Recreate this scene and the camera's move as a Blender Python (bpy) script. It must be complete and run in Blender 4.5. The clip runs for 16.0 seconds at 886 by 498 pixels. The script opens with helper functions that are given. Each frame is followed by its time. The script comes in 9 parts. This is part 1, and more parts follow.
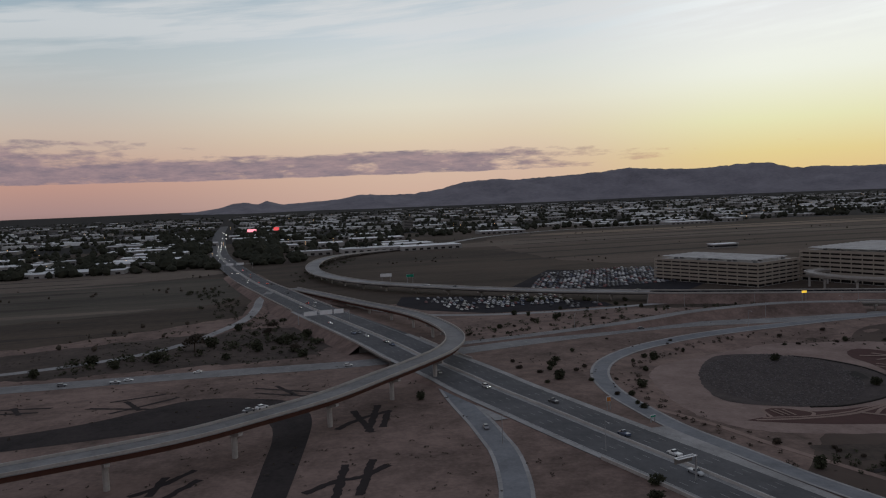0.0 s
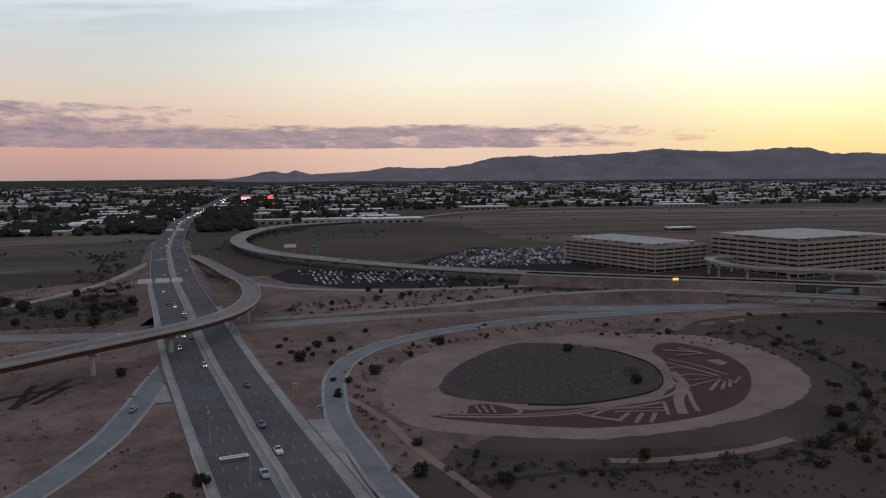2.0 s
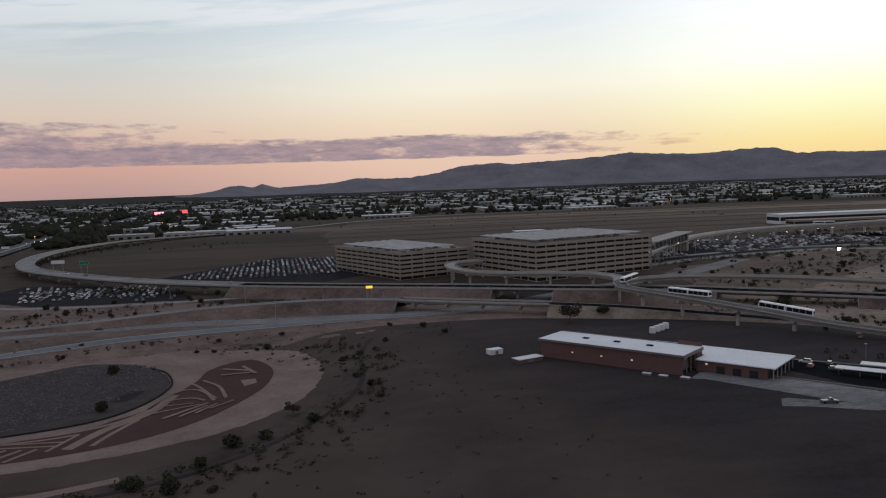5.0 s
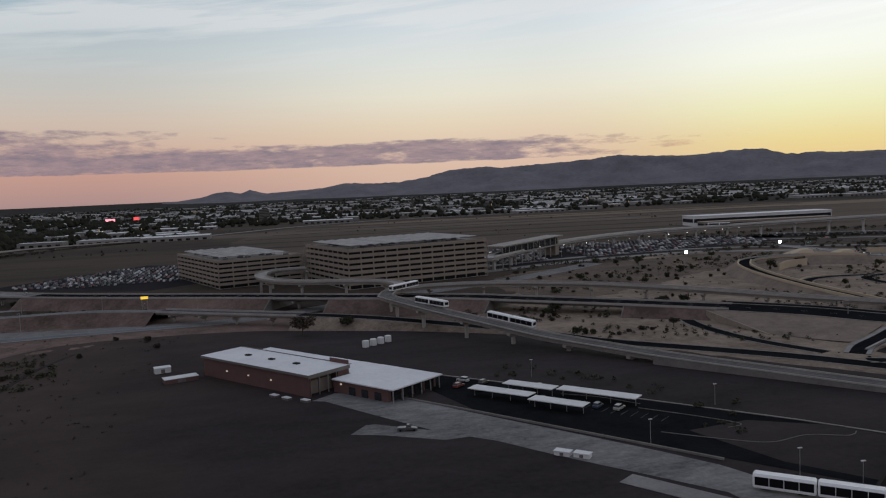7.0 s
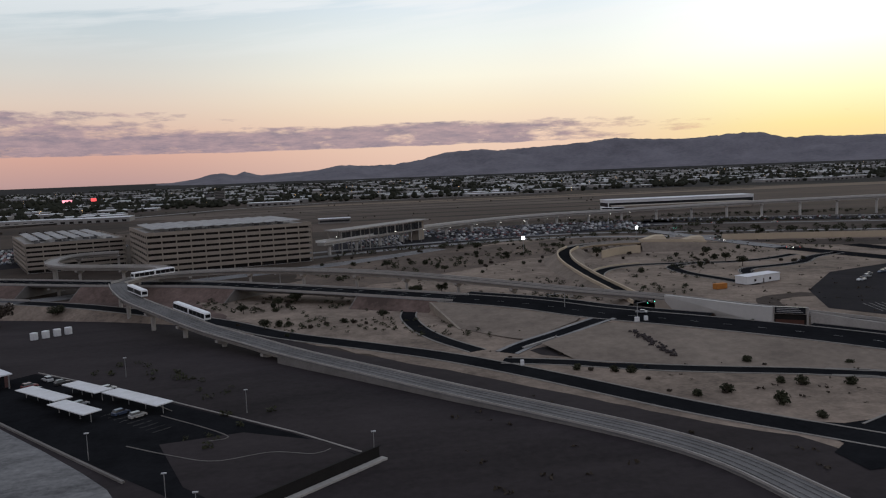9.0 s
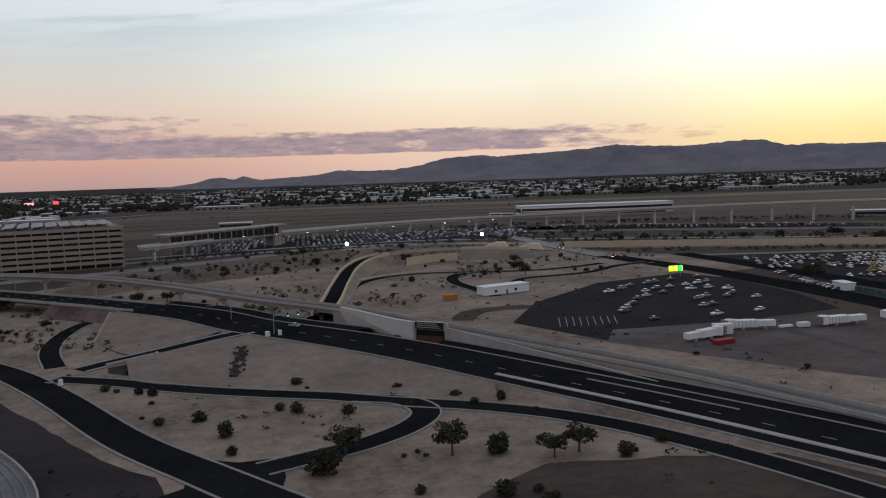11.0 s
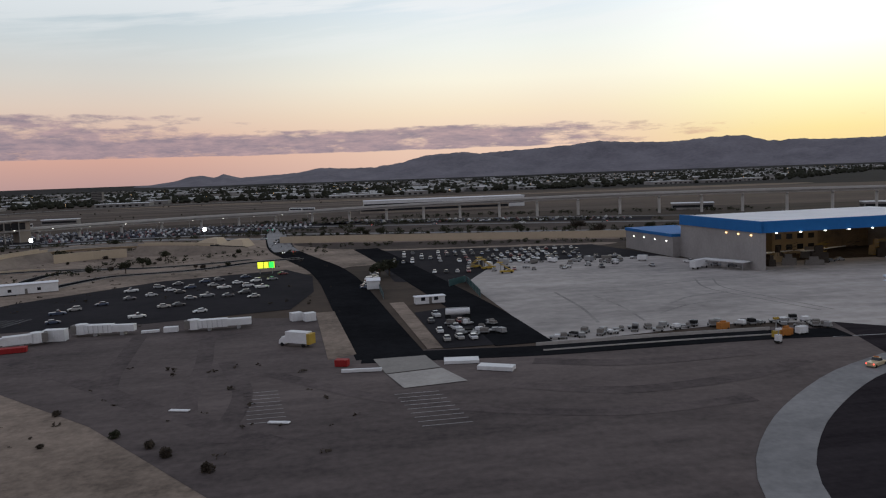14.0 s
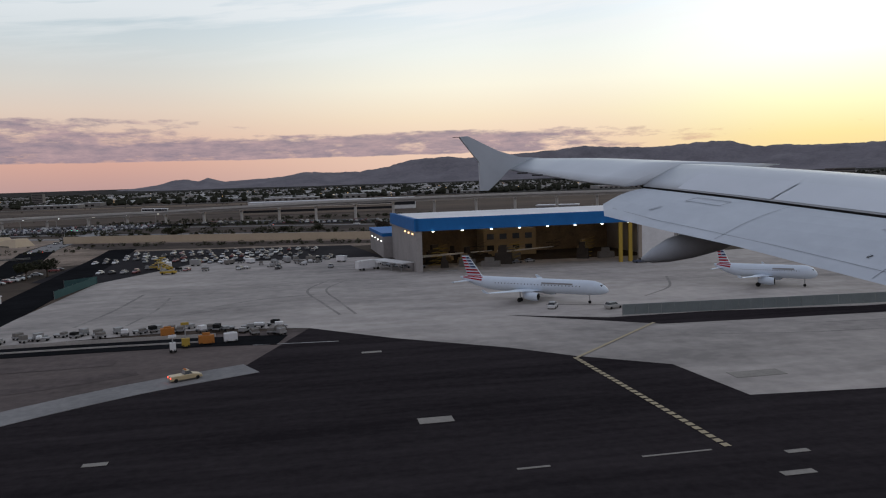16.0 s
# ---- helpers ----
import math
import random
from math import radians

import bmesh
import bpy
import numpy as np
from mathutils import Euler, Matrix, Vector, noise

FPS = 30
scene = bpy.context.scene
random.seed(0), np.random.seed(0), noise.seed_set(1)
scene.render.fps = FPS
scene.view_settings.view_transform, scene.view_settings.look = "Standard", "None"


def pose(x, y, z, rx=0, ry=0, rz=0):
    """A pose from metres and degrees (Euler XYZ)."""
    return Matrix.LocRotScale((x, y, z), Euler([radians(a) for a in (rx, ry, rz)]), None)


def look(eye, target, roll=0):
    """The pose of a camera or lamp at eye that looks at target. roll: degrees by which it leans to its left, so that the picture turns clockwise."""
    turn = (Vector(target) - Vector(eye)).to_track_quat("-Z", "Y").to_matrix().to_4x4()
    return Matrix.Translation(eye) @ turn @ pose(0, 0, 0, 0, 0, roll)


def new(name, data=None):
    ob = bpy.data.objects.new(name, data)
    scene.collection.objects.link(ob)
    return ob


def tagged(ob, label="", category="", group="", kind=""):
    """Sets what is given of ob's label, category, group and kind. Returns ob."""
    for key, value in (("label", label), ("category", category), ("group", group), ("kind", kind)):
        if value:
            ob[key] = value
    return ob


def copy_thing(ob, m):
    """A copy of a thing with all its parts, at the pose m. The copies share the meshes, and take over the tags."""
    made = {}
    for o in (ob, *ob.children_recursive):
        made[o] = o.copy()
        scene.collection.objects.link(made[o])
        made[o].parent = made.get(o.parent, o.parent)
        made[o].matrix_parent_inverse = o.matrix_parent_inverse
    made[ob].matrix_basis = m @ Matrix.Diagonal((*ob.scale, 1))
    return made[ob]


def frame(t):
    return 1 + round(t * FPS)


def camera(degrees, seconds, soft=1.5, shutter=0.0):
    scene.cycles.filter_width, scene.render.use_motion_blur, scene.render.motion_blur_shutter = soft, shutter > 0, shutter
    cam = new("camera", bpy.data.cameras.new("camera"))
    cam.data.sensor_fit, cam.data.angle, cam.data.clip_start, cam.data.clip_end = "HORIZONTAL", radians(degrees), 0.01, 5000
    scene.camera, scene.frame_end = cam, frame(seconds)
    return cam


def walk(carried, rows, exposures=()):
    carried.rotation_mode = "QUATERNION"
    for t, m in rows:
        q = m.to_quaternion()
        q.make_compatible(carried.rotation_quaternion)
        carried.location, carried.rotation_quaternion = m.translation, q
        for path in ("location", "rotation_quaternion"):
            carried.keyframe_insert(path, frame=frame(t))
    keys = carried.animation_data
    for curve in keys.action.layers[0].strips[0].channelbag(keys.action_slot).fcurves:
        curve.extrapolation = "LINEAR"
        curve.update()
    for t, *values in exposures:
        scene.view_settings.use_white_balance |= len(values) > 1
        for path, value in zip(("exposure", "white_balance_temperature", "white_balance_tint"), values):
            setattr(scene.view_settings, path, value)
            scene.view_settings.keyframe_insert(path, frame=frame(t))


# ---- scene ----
K = 0.575  # plan units to scene metres: the whole place is drawn to this scale
cam = camera(59.41, 16.0, soft=1.15, shutter=0.0)
PATH = [
    (0, pose(0.000, -0.000, 50.807, 86.250, 2.271, -13.722)),
    (0.5, pose(19.302, 0.001, 49.874, 85.428, 2.171, -13.920)),
    (1, pose(38.623, 0.004, 48.961, 84.591, 1.601, -12.442)),
    (1.5, pose(57.961, 0.007, 48.065, 84.344, 1.177, -10.818)),
    (2, pose(77.318, 0.011, 47.185, 84.484, 0.380, -10.747)),
    (2.5, pose(96.692, 0.016, 46.318, 84.852, 0.458, -11.085)),
    (3, pose(116.084, 0.021, 45.462, 84.702, 0.470, -11.270)),
    (3.5, pose(135.493, 0.027, 44.615, 84.496, 0.980, -11.437)),
    (4, pose(154.920, 0.033, 43.774, 85.104, 1.560, -11.929)),
    (6.5, pose(252.297, 0.065, 39.582, 85.245, 2.490, -11.307)),
    (7, pose(271.819, 0.071, 38.731, 85.497, 2.463, -11.613)),
    (7.5, pose(291.358, 0.077, 37.870, 85.030, 1.904, -11.713)),
    (8, pose(310.911, 0.082, 36.996, 84.163, 2.240, -11.224)),
    (10.5, pose(408.893, 0.095, 32.371, 84.596, 1.861, -10.480)),
    (11, pose(428.531, 0.095, 31.378, 84.712, 1.846, -10.160)),
    (11.5, pose(448.182, 0.093, 30.358, 84.791, 1.857, -10.057)),
    (12, pose(467.847, 0.090, 29.306, 84.838, 2.192, -10.058)),
    (12.5, pose(487.524, 0.085, 28.223, 85.405, 2.698, -9.934)),
    (13, pose(507.213, 0.079, 27.104, 85.863, 2.701, -9.876)),
    (13.5, pose(526.915, 0.071, 25.949, 85.245, 2.453, -10.041)),
    (14, pose(546.629, 0.061, 24.754, 84.541, 2.075, -10.091)),
    (14.5, pose(566.355, 0.049, 23.517, 84.768, 2.050, -9.967)),
    (15, pose(586.092, 0.035, 22.237, 85.307, 2.213, -9.981)),
    (15.5, pose(605.840, 0.018, 20.910, 85.163, 2.261, -10.215)),
    (16, pose(625.600, -0.000, 19.535, 84.900, 1.874, -10.235)),
]
EXPOSURE = [(t, e, 6280, 8) for t, e in ((0, -0.3), (0.5, -0.28), (1.0, -0.05), (1.5, 0.1), (4, 0.1), (6.5, -0.15), (7.5, -0.18), (8, 0.1), (10.5, 0.1), (12, 0.12), (12.5, 0.18), (13, 0.03), (13.5, -0.02), (14, 0.08), (15, 0.12), (16, 0.1))]
walk(cam, PATH, EXPOSURE)

# ---- world and light ----
def ramp(nt, fac, stops, mode="LINEAR"):
    n = nt.nodes.new("ShaderNodeValToRGB")
    n.color_ramp.interpolation = mode
    els = n.color_ramp.elements
    while len(els) > 1:
        els.remove(els[-1])
    els[0].position, els[0].color = stops[0][0], (*stops[0][1], 1)
    for p, c in stops[1:]:
        e = els.new(p)
        e.color = (*c, 1)
    nt.links.new(fac, n.inputs[0])
    return n.outputs[0]


def calc(nt, op, a, b=0.0, clamp=False):
    n = nt.nodes.new("ShaderNodeMath")
    n.operation, n.use_clamp = op, clamp
    for k, v in enumerate((a, b)):
        if isinstance(v, (int, float)):
            n.inputs[k].default_value = v
        else:
            nt.links.new(v, n.inputs[k])
    return n.outputs[0]


def mixed(nt, fac, a, b, mode="MIX"):
    n = nt.nodes.new("ShaderNodeMix")
    n.data_type, n.blend_type = "RGBA", mode
    for k, v in ((0, fac), (6, a), (7, b)):
        if isinstance(v, (int, float)):
            n.inputs[k].default_value = v
        elif isinstance(v, tuple):
            n.inputs[k].default_value = (*v, 1)
        else:
            nt.links.new(v, n.inputs[k])
    return n.outputs[2]


def noise_of(nt, vec, scale, detail=4.0, rough=0.55):
    n = nt.nodes.new("ShaderNodeTexNoise")
    n.inputs["Scale"].default_value, n.inputs["Detail"].default_value = scale, detail
    n.inputs["Roughness"].default_value = rough
    nt.links.new(vec, n.inputs["Vector"])
    return n.outputs[0]


def build_sky():
    world = bpy.data.worlds.new("dusk_sky")
    scene.world = world
    world.use_nodes = True
    nt = world.node_tree
    nt.nodes.clear()
    co = nt.nodes.new("ShaderNodeTexCoord").outputs["Generated"]
    sep = nt.nodes.new("ShaderNodeSeparateXYZ")
    nt.links.new(co, sep.inputs[0])
    x, y, z = sep.outputs
    # height above the horizon, 0 to 1 over 45 degrees; bearing of the afterglow at 52 degrees right of +y
    el = calc(nt, "MULTIPLY", calc(nt, "ARCSINE", z), 1 / math.radians(45), True)
    glow_x, glow_y = math.sin(radians(50)), math.cos(radians(50))
    flat = calc(nt, "SQRT", calc(nt, "ADD", calc(nt, "MULTIPLY", x, x), calc(nt, "MULTIPLY", y, y)))
    toward = calc(nt, "DIVIDE", calc(nt, "ADD", calc(nt, "MULTIPLY", x, glow_x), calc(nt, "MULTIPLY", y, glow_y)), calc(nt, "ADD", flat, 0.001))
    near = calc(nt, "DIVIDE", calc(nt, "ARCCOSINE", calc(nt, "MINIMUM", toward, 0.9999)), math.pi)
    east = ramp(nt, el, [(0, (0.33, 0.28, 0.30)), (0.15, (0.35, 0.31, 0.34)), (0.4, (0.35, 0.35, 0.41)), (1, (0.38, 0.40, 0.48))])
    pink = ramp(nt, el, [(0, (0.48, 0.30, 0.28)), (0.04, (0.63, 0.36, 0.29)), (0.08, (0.70, 0.48, 0.38)), (0.12, (0.71, 0.57, 0.47)), (0.16, (0.66, 0.61, 0.55)),
                         (0.22, (0.57, 0.61, 0.62)), (0.28, (0.46, 0.55, 0.61)), (0.36, (0.36, 0.46, 0.54)), (0.6, (0.36, 0.41, 0.49)), (1, (0.38, 0.40, 0.48))])
    mid = ramp(nt, el, [(0, (0.76, 0.50, 0.39)), (0.06, (0.84, 0.60, 0.45)), (0.10, (0.90, 0.73, 0.53)), (0.15, (0.93, 0.86, 0.70)), (0.20, (0.86, 0.86, 0.79)),
                        (0.26, (0.74, 0.79, 0.82)), (0.36, (0.55, 0.63, 0.69)), (0.6, (0.40, 0.45, 0.52)), (1, (0.38, 0.40, 0.48))])
    west = ramp(nt, el, [(0, (0.93, 0.60, 0.28)), (0.05, (0.97, 0.77, 0.35)), (0.10, (1.0, 0.95, 0.58)), (0.17, (1.08, 1.07, 0.92)),
                         (0.26, (1.10, 1.10, 1.07)), (0.40, (1.0, 1.02, 1.03)), (0.6, (0.50, 0.54, 0.60)), (1, (0.38, 0.40, 0.48))])
    s1 = nt.nodes.new("ShaderNodeMapRange")
    s1.interpolation_type = "SMOOTHSTEP"
    s1.inputs[1].default_value, s1.inputs[2].default_value = 0.18, 0.07
    nt.links.new(near, s1.inputs[0])
    s2 = nt.nodes.new("ShaderNodeMapRange")
    s2.interpolation_type = "SMOOTHSTEP"
    s2.inputs[1].default_value, s2.inputs[2].default_value = 0.36, 0.20
    nt.links.new(near, s2.inputs[0])
    s3 = nt.nodes.new("ShaderNodeMapRange")
    s3.interpolation_type = "SMOOTHSTEP"
    s3.inputs[1].default_value, s3.inputs[2].default_value = 0.6, 0.36
    nt.links.new(near, s3.inputs[0])
    sky = mixed(nt, s3.outputs[0], east, pink)
    sky = mixed(nt, s2.outputs[0], sky, mid)
    sky = mixed(nt, s1.outputs[0], sky, west)
    # low stratocumulus bank and thin high streaks, on a stretched bearing-height plane
    bearing = calc(nt, "ARCTAN2", x, y)
    comb = nt.nodes.new("ShaderNodeCombineXYZ")
    nt.links.new(calc(nt, "MULTIPLY", bearing, 1.0), comb.inputs[0])
    nt.links.new(calc(nt, "MULTIPLY", el, 3.6), comb.inputs[1])
    puffs = noise_of(nt, comb.outputs[0], 17.0, 10.0, 0.64)
    band = ramp(nt, el, [(0.0, (0, 0, 0)), (0.035, (0, 0, 0)), (0.043, (0.88, 0.88, 0.88)), (0.066, (0.97, 0.97, 0.97)), (0.079, (0.70, 0.70, 0.70)), (0.092, (0, 0, 0))])
    upper = ramp(nt, el, [(0.0, (0, 0, 0)), (0.058, (0, 0, 0)), (0.074, (0.86, 0.86, 0.86)), (0.104, (0.77, 0.77, 0.77)), (0.122, (0, 0, 0))])
    fades = []
    for lo, hi in ((0.56, 0.26), (0.06, -0.26)):
        fade = nt.nodes.new("ShaderNodeMapRange")
        fade.inputs[1].default_value, fade.inputs[2].default_value = lo, hi
        nt.links.new(bearing, fade.inputs[0])
        fades.append(fade.outputs[0])
    lift = calc(nt, "MAXIMUM", calc(nt, "MULTIPLY", calc(nt, "ADD", calc(nt, "MULTIPLY", fades[0], 0.38), 0.50), band), calc(nt, "MULTIPLY", calc(nt, "ADD", calc(nt, "MULTIPLY", fades[1], 0.40), 0.48), upper))
    cover = calc(nt, "ADD", puffs, calc(nt, "SUBTRACT", lift, 1.09))
    cover = calc(nt, "MULTIPLY", cover, 6.0, True)
    lit = calc(nt, "MULTIPLY", calc(nt, "SUBTRACT", noise_of(nt, comb.outputs[0], 23.0, 8.0, 0.72), 0.36), 3.2, True)
    tops = mixed(nt, lit, (0.225, 0.188, 0.237), (0.47, 0.32, 0.33))
    tops = mixed(nt, s1.outputs[0], tops, (0.92, 0.58, 0.30))
    sky = mixed(nt, calc(nt, "MULTIPLY", cover, 0.9), sky, tops)
    comb2 = nt.nodes.new("ShaderNodeCombineXYZ")
    nt.links.new(bearing, comb2.inputs[0])
    nt.links.new(calc(nt, "SUBTRACT", calc(nt, "MULTIPLY", el, 9.0), calc(nt, "MULTIPLY", bearing, 1.1)), comb2.inputs[1])
    wisps = noise_of(nt, comb2.outputs[0], 2.6, 7.0, 0.6)
    high = ramp(nt, el, [(0.18, (0, 0, 0)), (0.27, (0.6, 0.6, 0.6)), (0.40, (0.8, 0.8, 0.8)), (0.7, (0, 0, 0))])
    wisp = calc(nt, "MULTIPLY", calc(nt, "MULTIPLY", calc(nt, "SUBTRACT", wisps, 0.44), 8.0, True), high)
    sky = mixed(nt, calc(nt, "MULTIPLY", wisp, 0.9), sky, (0.90, 0.87, 0.85))
    below = nt.nodes.new("ShaderNodeMapRange")
    below.inputs[1].default_value, below.inputs[2].default_value = 0.0, -0.05
    nt.links.new(z, below.inputs[0])
    sky = mixed(nt, below.outputs[0], sky, (0.10, 0.09, 0.09))
    bg = nt.nodes.new("ShaderNodeBackground")
    bg.inputs[1].default_value = SKY_STRENGTH
    nt.links.new(sky, bg.inputs[0])
    out = nt.nodes.new("ShaderNodeOutputWorld")
    nt.links.new(bg.outputs[0], out.inputs[0])


SKY_STRENGTH = 1.0
build_sky()
sun_data = bpy.data.lights.new("afterglow", "SUN")
sun_data.energy, sun_data.angle, sun_data.color = 0.10, radians(25), (1.0, 0.82, 0.6)
sun = new("afterglow", sun_data)
sun.matrix_world = look((1500, 1000, 300), (0, -300, 0))


# ---- materials ----
MATS = {}


def mat(name, colour, rough=0.9, other=None, scale=0.2, fine=3.0, amount=0.5, bump=0.0, metal=0.0, spec=0.06, random_tint=0.0, streak=None):
    """A surface with broad stains and fine grain. other: the colour it drifts to."""
    if name in MATS:
        return MATS[name]
    m = bpy.data.materials.new(name)
    m.use_nodes = True
    nt = m.node_tree
    b = nt.nodes["Principled BSDF"]
    other = other or tuple(c * 0.72 for c in colour)
    co = nt.nodes.new("ShaderNodeTexCoord").outputs["Object"]
    far_co = co
    if streak:
        mp = nt.nodes.new("ShaderNodeMapping")
        mp.inputs["Rotation"].default_value = (0, 0, radians(streak[0]))
        mp.inputs["Scale"].default_value = (streak[1], 1, 1)
        nt.links.new(co, mp.inputs[0])
        far_co = mp.outputs[0]
    broad = noise_of(nt, far_co, scale / K, 5.0, 0.6)
    middle = noise_of(nt, far_co, scale * 7 / K, 4.0, 0.65)
    grain = noise_of(nt, co, fine / K, 3.0, 0.6)
    f = calc(nt, "MULTIPLY", calc(nt, "SUBTRACT", calc(nt, "ADD", calc(nt, "MULTIPLY", broad, 0.5), calc(nt, "ADD", calc(nt, "MULTIPLY", middle, 0.3), calc(nt, "MULTIPLY", grain, 0.2))), 0.5 - 0.11), 4.4, True)
    col = mixed(nt, calc(nt, "MULTIPLY", f, amount), colour, other)
    if random_tint:
        rnd = nt.nodes.new("ShaderNodeObjectInfo").outputs["Random"]
        col = mixed(nt, calc(nt, "MULTIPLY", rnd, random_tint), col, tuple(c * 0.45 for c in colour))
    nt.links.new(col, b.inputs["Base Color"])
    b.inputs["Roughness"].default_value, b.inputs["Metallic"].default_value = rough, metal
    b.inputs["Specular IOR Level"].default_value = spec
    if bump:
        bp = nt.nodes.new("ShaderNodeBump")
        bp.inputs["Strength"].default_value, bp.inputs["Distance"].default_value = 0.6, bump
        nt.links.new(grain, bp.inputs["Height"])
        nt.links.new(bp.outputs[0], b.inputs["Normal"])
    MATS[name] = m
    return m


def glow(name, colour, strength):
    if name in MATS:
        return MATS[name]
    m = bpy.data.materials.new(name)
    m.use_nodes = True
    b = m.node_tree.nodes["Principled BSDF"]
    b.inputs["Base Color"].default_value = (*colour, 1)
    b.inputs["Emission Color"].default_value = (*colour, 1)
    b.inputs["Emission Strength"].default_value = strength
    MATS[name] = m
    return m


def pick_mat(name, colours, rough=0.3, spec=0.5, coat=0.0):
    """A paint whose colour differs from object to object."""
    m = bpy.data.materials.new(name)
    m.use_nodes = True
    nt = m.node_tree
    b = nt.nodes["Principled BSDF"]
    rnd = nt.nodes.new("ShaderNodeObjectInfo").outputs["Random"]
    n = len(colours)
    col = ramp(nt, rnd, [(k / n, c) for k, c in enumerate(colours)], "CONSTANT")
    dirt = noise_of(nt, nt.nodes.new("ShaderNodeTexCoord").outputs["Object"], 1.3, 4.0)
    col = mixed(nt, calc(nt, "MULTIPLY", dirt, 0.25), col, (0.2, 0.18, 0.16))
    nt.links.new(col, b.inputs["Base Color"])
    b.inputs["Roughness"].default_value, b.inputs["Specular IOR Level"].default_value = rough, spec
    b.inputs["Coat Weight"].default_value = coat
    MATS[name] = m
    return m


def island_mat(name, colours, rough=0.8):
    """A material whose colour differs from piece to piece of a joined mesh."""
    m = bpy.data.materials.new(name)
    m.use_nodes = True
    nt = m.node_tree
    b = nt.nodes["Principled BSDF"]
    rnd = nt.nodes.new("ShaderNodeNewGeometry").outputs["Random Per Island"]
    n = len(colours)
    col = ramp(nt, rnd, [(k / n, c) for k, c in enumerate(colours)], "CONSTANT")
    nt.links.new(mixed(nt, 0.3, col, mixed(nt, noise_of(nt, nt.nodes.new("ShaderNodeTexCoord").outputs["Object"], 0.8), col, (0.06, 0.05, 0.05))), b.inputs["Base Color"])
    b.inputs["Roughness"].default_value = rough
    MATS[name] = m
    return m


desert = mat("desert_soil", (0.205, 0.145, 0.124), 0.95, (0.076, 0.055, 0.047), 0.018, 0.6, 1.0, 0.05)
field = mat("dry_field", (0.080, 0.060, 0.047), 0.95, (0.032, 0.026, 0.021), 0.006, 0.15, 1.0, 0.1, streak=(8, 0.25))


def graded(name, colour, other, x0, x1, scale):
    """Soil that changes along x, from one colour to another, with a ragged, blotchy border."""
    m = mat(name, colour, 0.95, tuple(c * 0.45 for c in colour), 0.014, 0.5, 1.0, 0.03, streak=(-20, 0.4))
    nt = m.node_tree
    b = nt.nodes["Principled BSDF"]
    first = b.inputs["Base Color"].links[0].from_socket
    co = nt.nodes.new("ShaderNodeTexCoord").outputs["Object"]
    sep = nt.nodes.new("ShaderNodeSeparateXYZ")
    nt.links.new(co, sep.inputs[0])
    blot = calc(nt, "SUBTRACT", noise_of(nt, co, scale / K, 6.0, 0.62), 0.5)
    f = calc(nt, "ADD", calc(nt, "DIVIDE", calc(nt, "SUBTRACT", x1 * K, sep.outputs[0]), (x1 - x0) * K), calc(nt, "MULTIPLY", blot, 1.6), True)
    second = mixed(nt, noise_of(nt, co, 0.03 / K, 6.0, 0.65), other, tuple(c * 0.35 for c in other))
    nt.links.new(mixed(nt, f, first, second), b.inputs["Base Color"])
    return m


dark_dirt = graded("dark_graded_dirt", (0.046, 0.038, 0.039), (0.105, 0.078, 0.066), 345, 470, 0.02)
tan_sand = mat("tan_landscape_gravel", (0.300, 0.236, 0.187), 0.95, (0.110, 0.087, 0.070), 0.03, 0.8, 1.0, 0.03)
pale_sand = mat("pale_pink_gravel", (0.245, 0.178, 0.152), 0.95, (0.150, 0.106, 0.090), 0.03, 0.8, 1.0)
freeway_mat = mat("worn_freeway_asphalt", (0.105, 0.104, 0.108), 0.9, (0.066, 0.066, 0.069), 0.03, 1.2, 1.0)
concrete_road = mat("pale_road_concrete", (0.27, 0.263, 0.258), 0.9, (0.16, 0.157, 0.157), 0.03, 0.8, 1.0)
black_asphalt = mat("fresh_black_asphalt", (0.0098, 0.0102, 0.0112), 0.95, (0.0195, 0.0200, 0.0218), 0.04, 1.0, 0.9, spec=0.0)
old_asphalt = mat("old_lot_asphalt", (0.033, 0.031, 0.034), 0.9, (0.020, 0.019, 0.021), 0.03, 0.8, 0.9, spec=0.01)
blast_mat = mat("grey_green_screen", (0.20, 0.225, 0.225), 0.8, (0.14, 0.16, 0.16), 0.3, 2.0)
runway_mat = mat("taxiway_asphalt", (0.0185, 0.0160, 0.0175), 0.95, (0.042, 0.036, 0.038), 0.05, 0.7, 1.0, spec=0.0, streak=(3, 0.12))
apron_mat = mat("apron_concrete", (0.45, 0.41, 0.38), 0.85, (0.215, 0.198, 0.187), 0.016, 0.25, 1.0, streak=(75, 0.35))
tan_concrete_wall = mat("tan_block_wall", (0.30, 0.255, 0.205), 0.9, (0.21, 0.178, 0.145), 0.1, 1.0, 0.9)
graded_bank = mat("graded_bank_soil", (0.250, 0.204, 0.164), 0.95, (0.150, 0.122, 0.100), 0.04, 0.5, 1.0)
curb_mat = mat("kerb_concrete", (0.27, 0.252, 0.228), 0.85, (0.15, 0.140, 0.128), 0.2, 2.0)
track_deck = mat("stained_track_concrete", (0.195, 0.187, 0.181), 0.9, (0.125, 0.120, 0.116), 0.1, 1.0, 1.0)
concrete = mat("structure_concrete", (0.39, 0.365, 0.335), 0.85, (0.26, 0.242, 0.223), 0.15, 1.5, 0.8)
# dark stained concrete; on bridge girders it also paints the underside shade
dark_concrete = mat("stained_and_shaded_concrete", (0.20, 0.185, 0.17), 0.88, (0.13, 0.12, 0.11), 0.2, 2.0, 0.8)
rust_girder = mat("brown_girder_paint", (0.105, 0.052, 0.040), 0.7, (0.060, 0.032, 0.026), 0.3, 2.0)
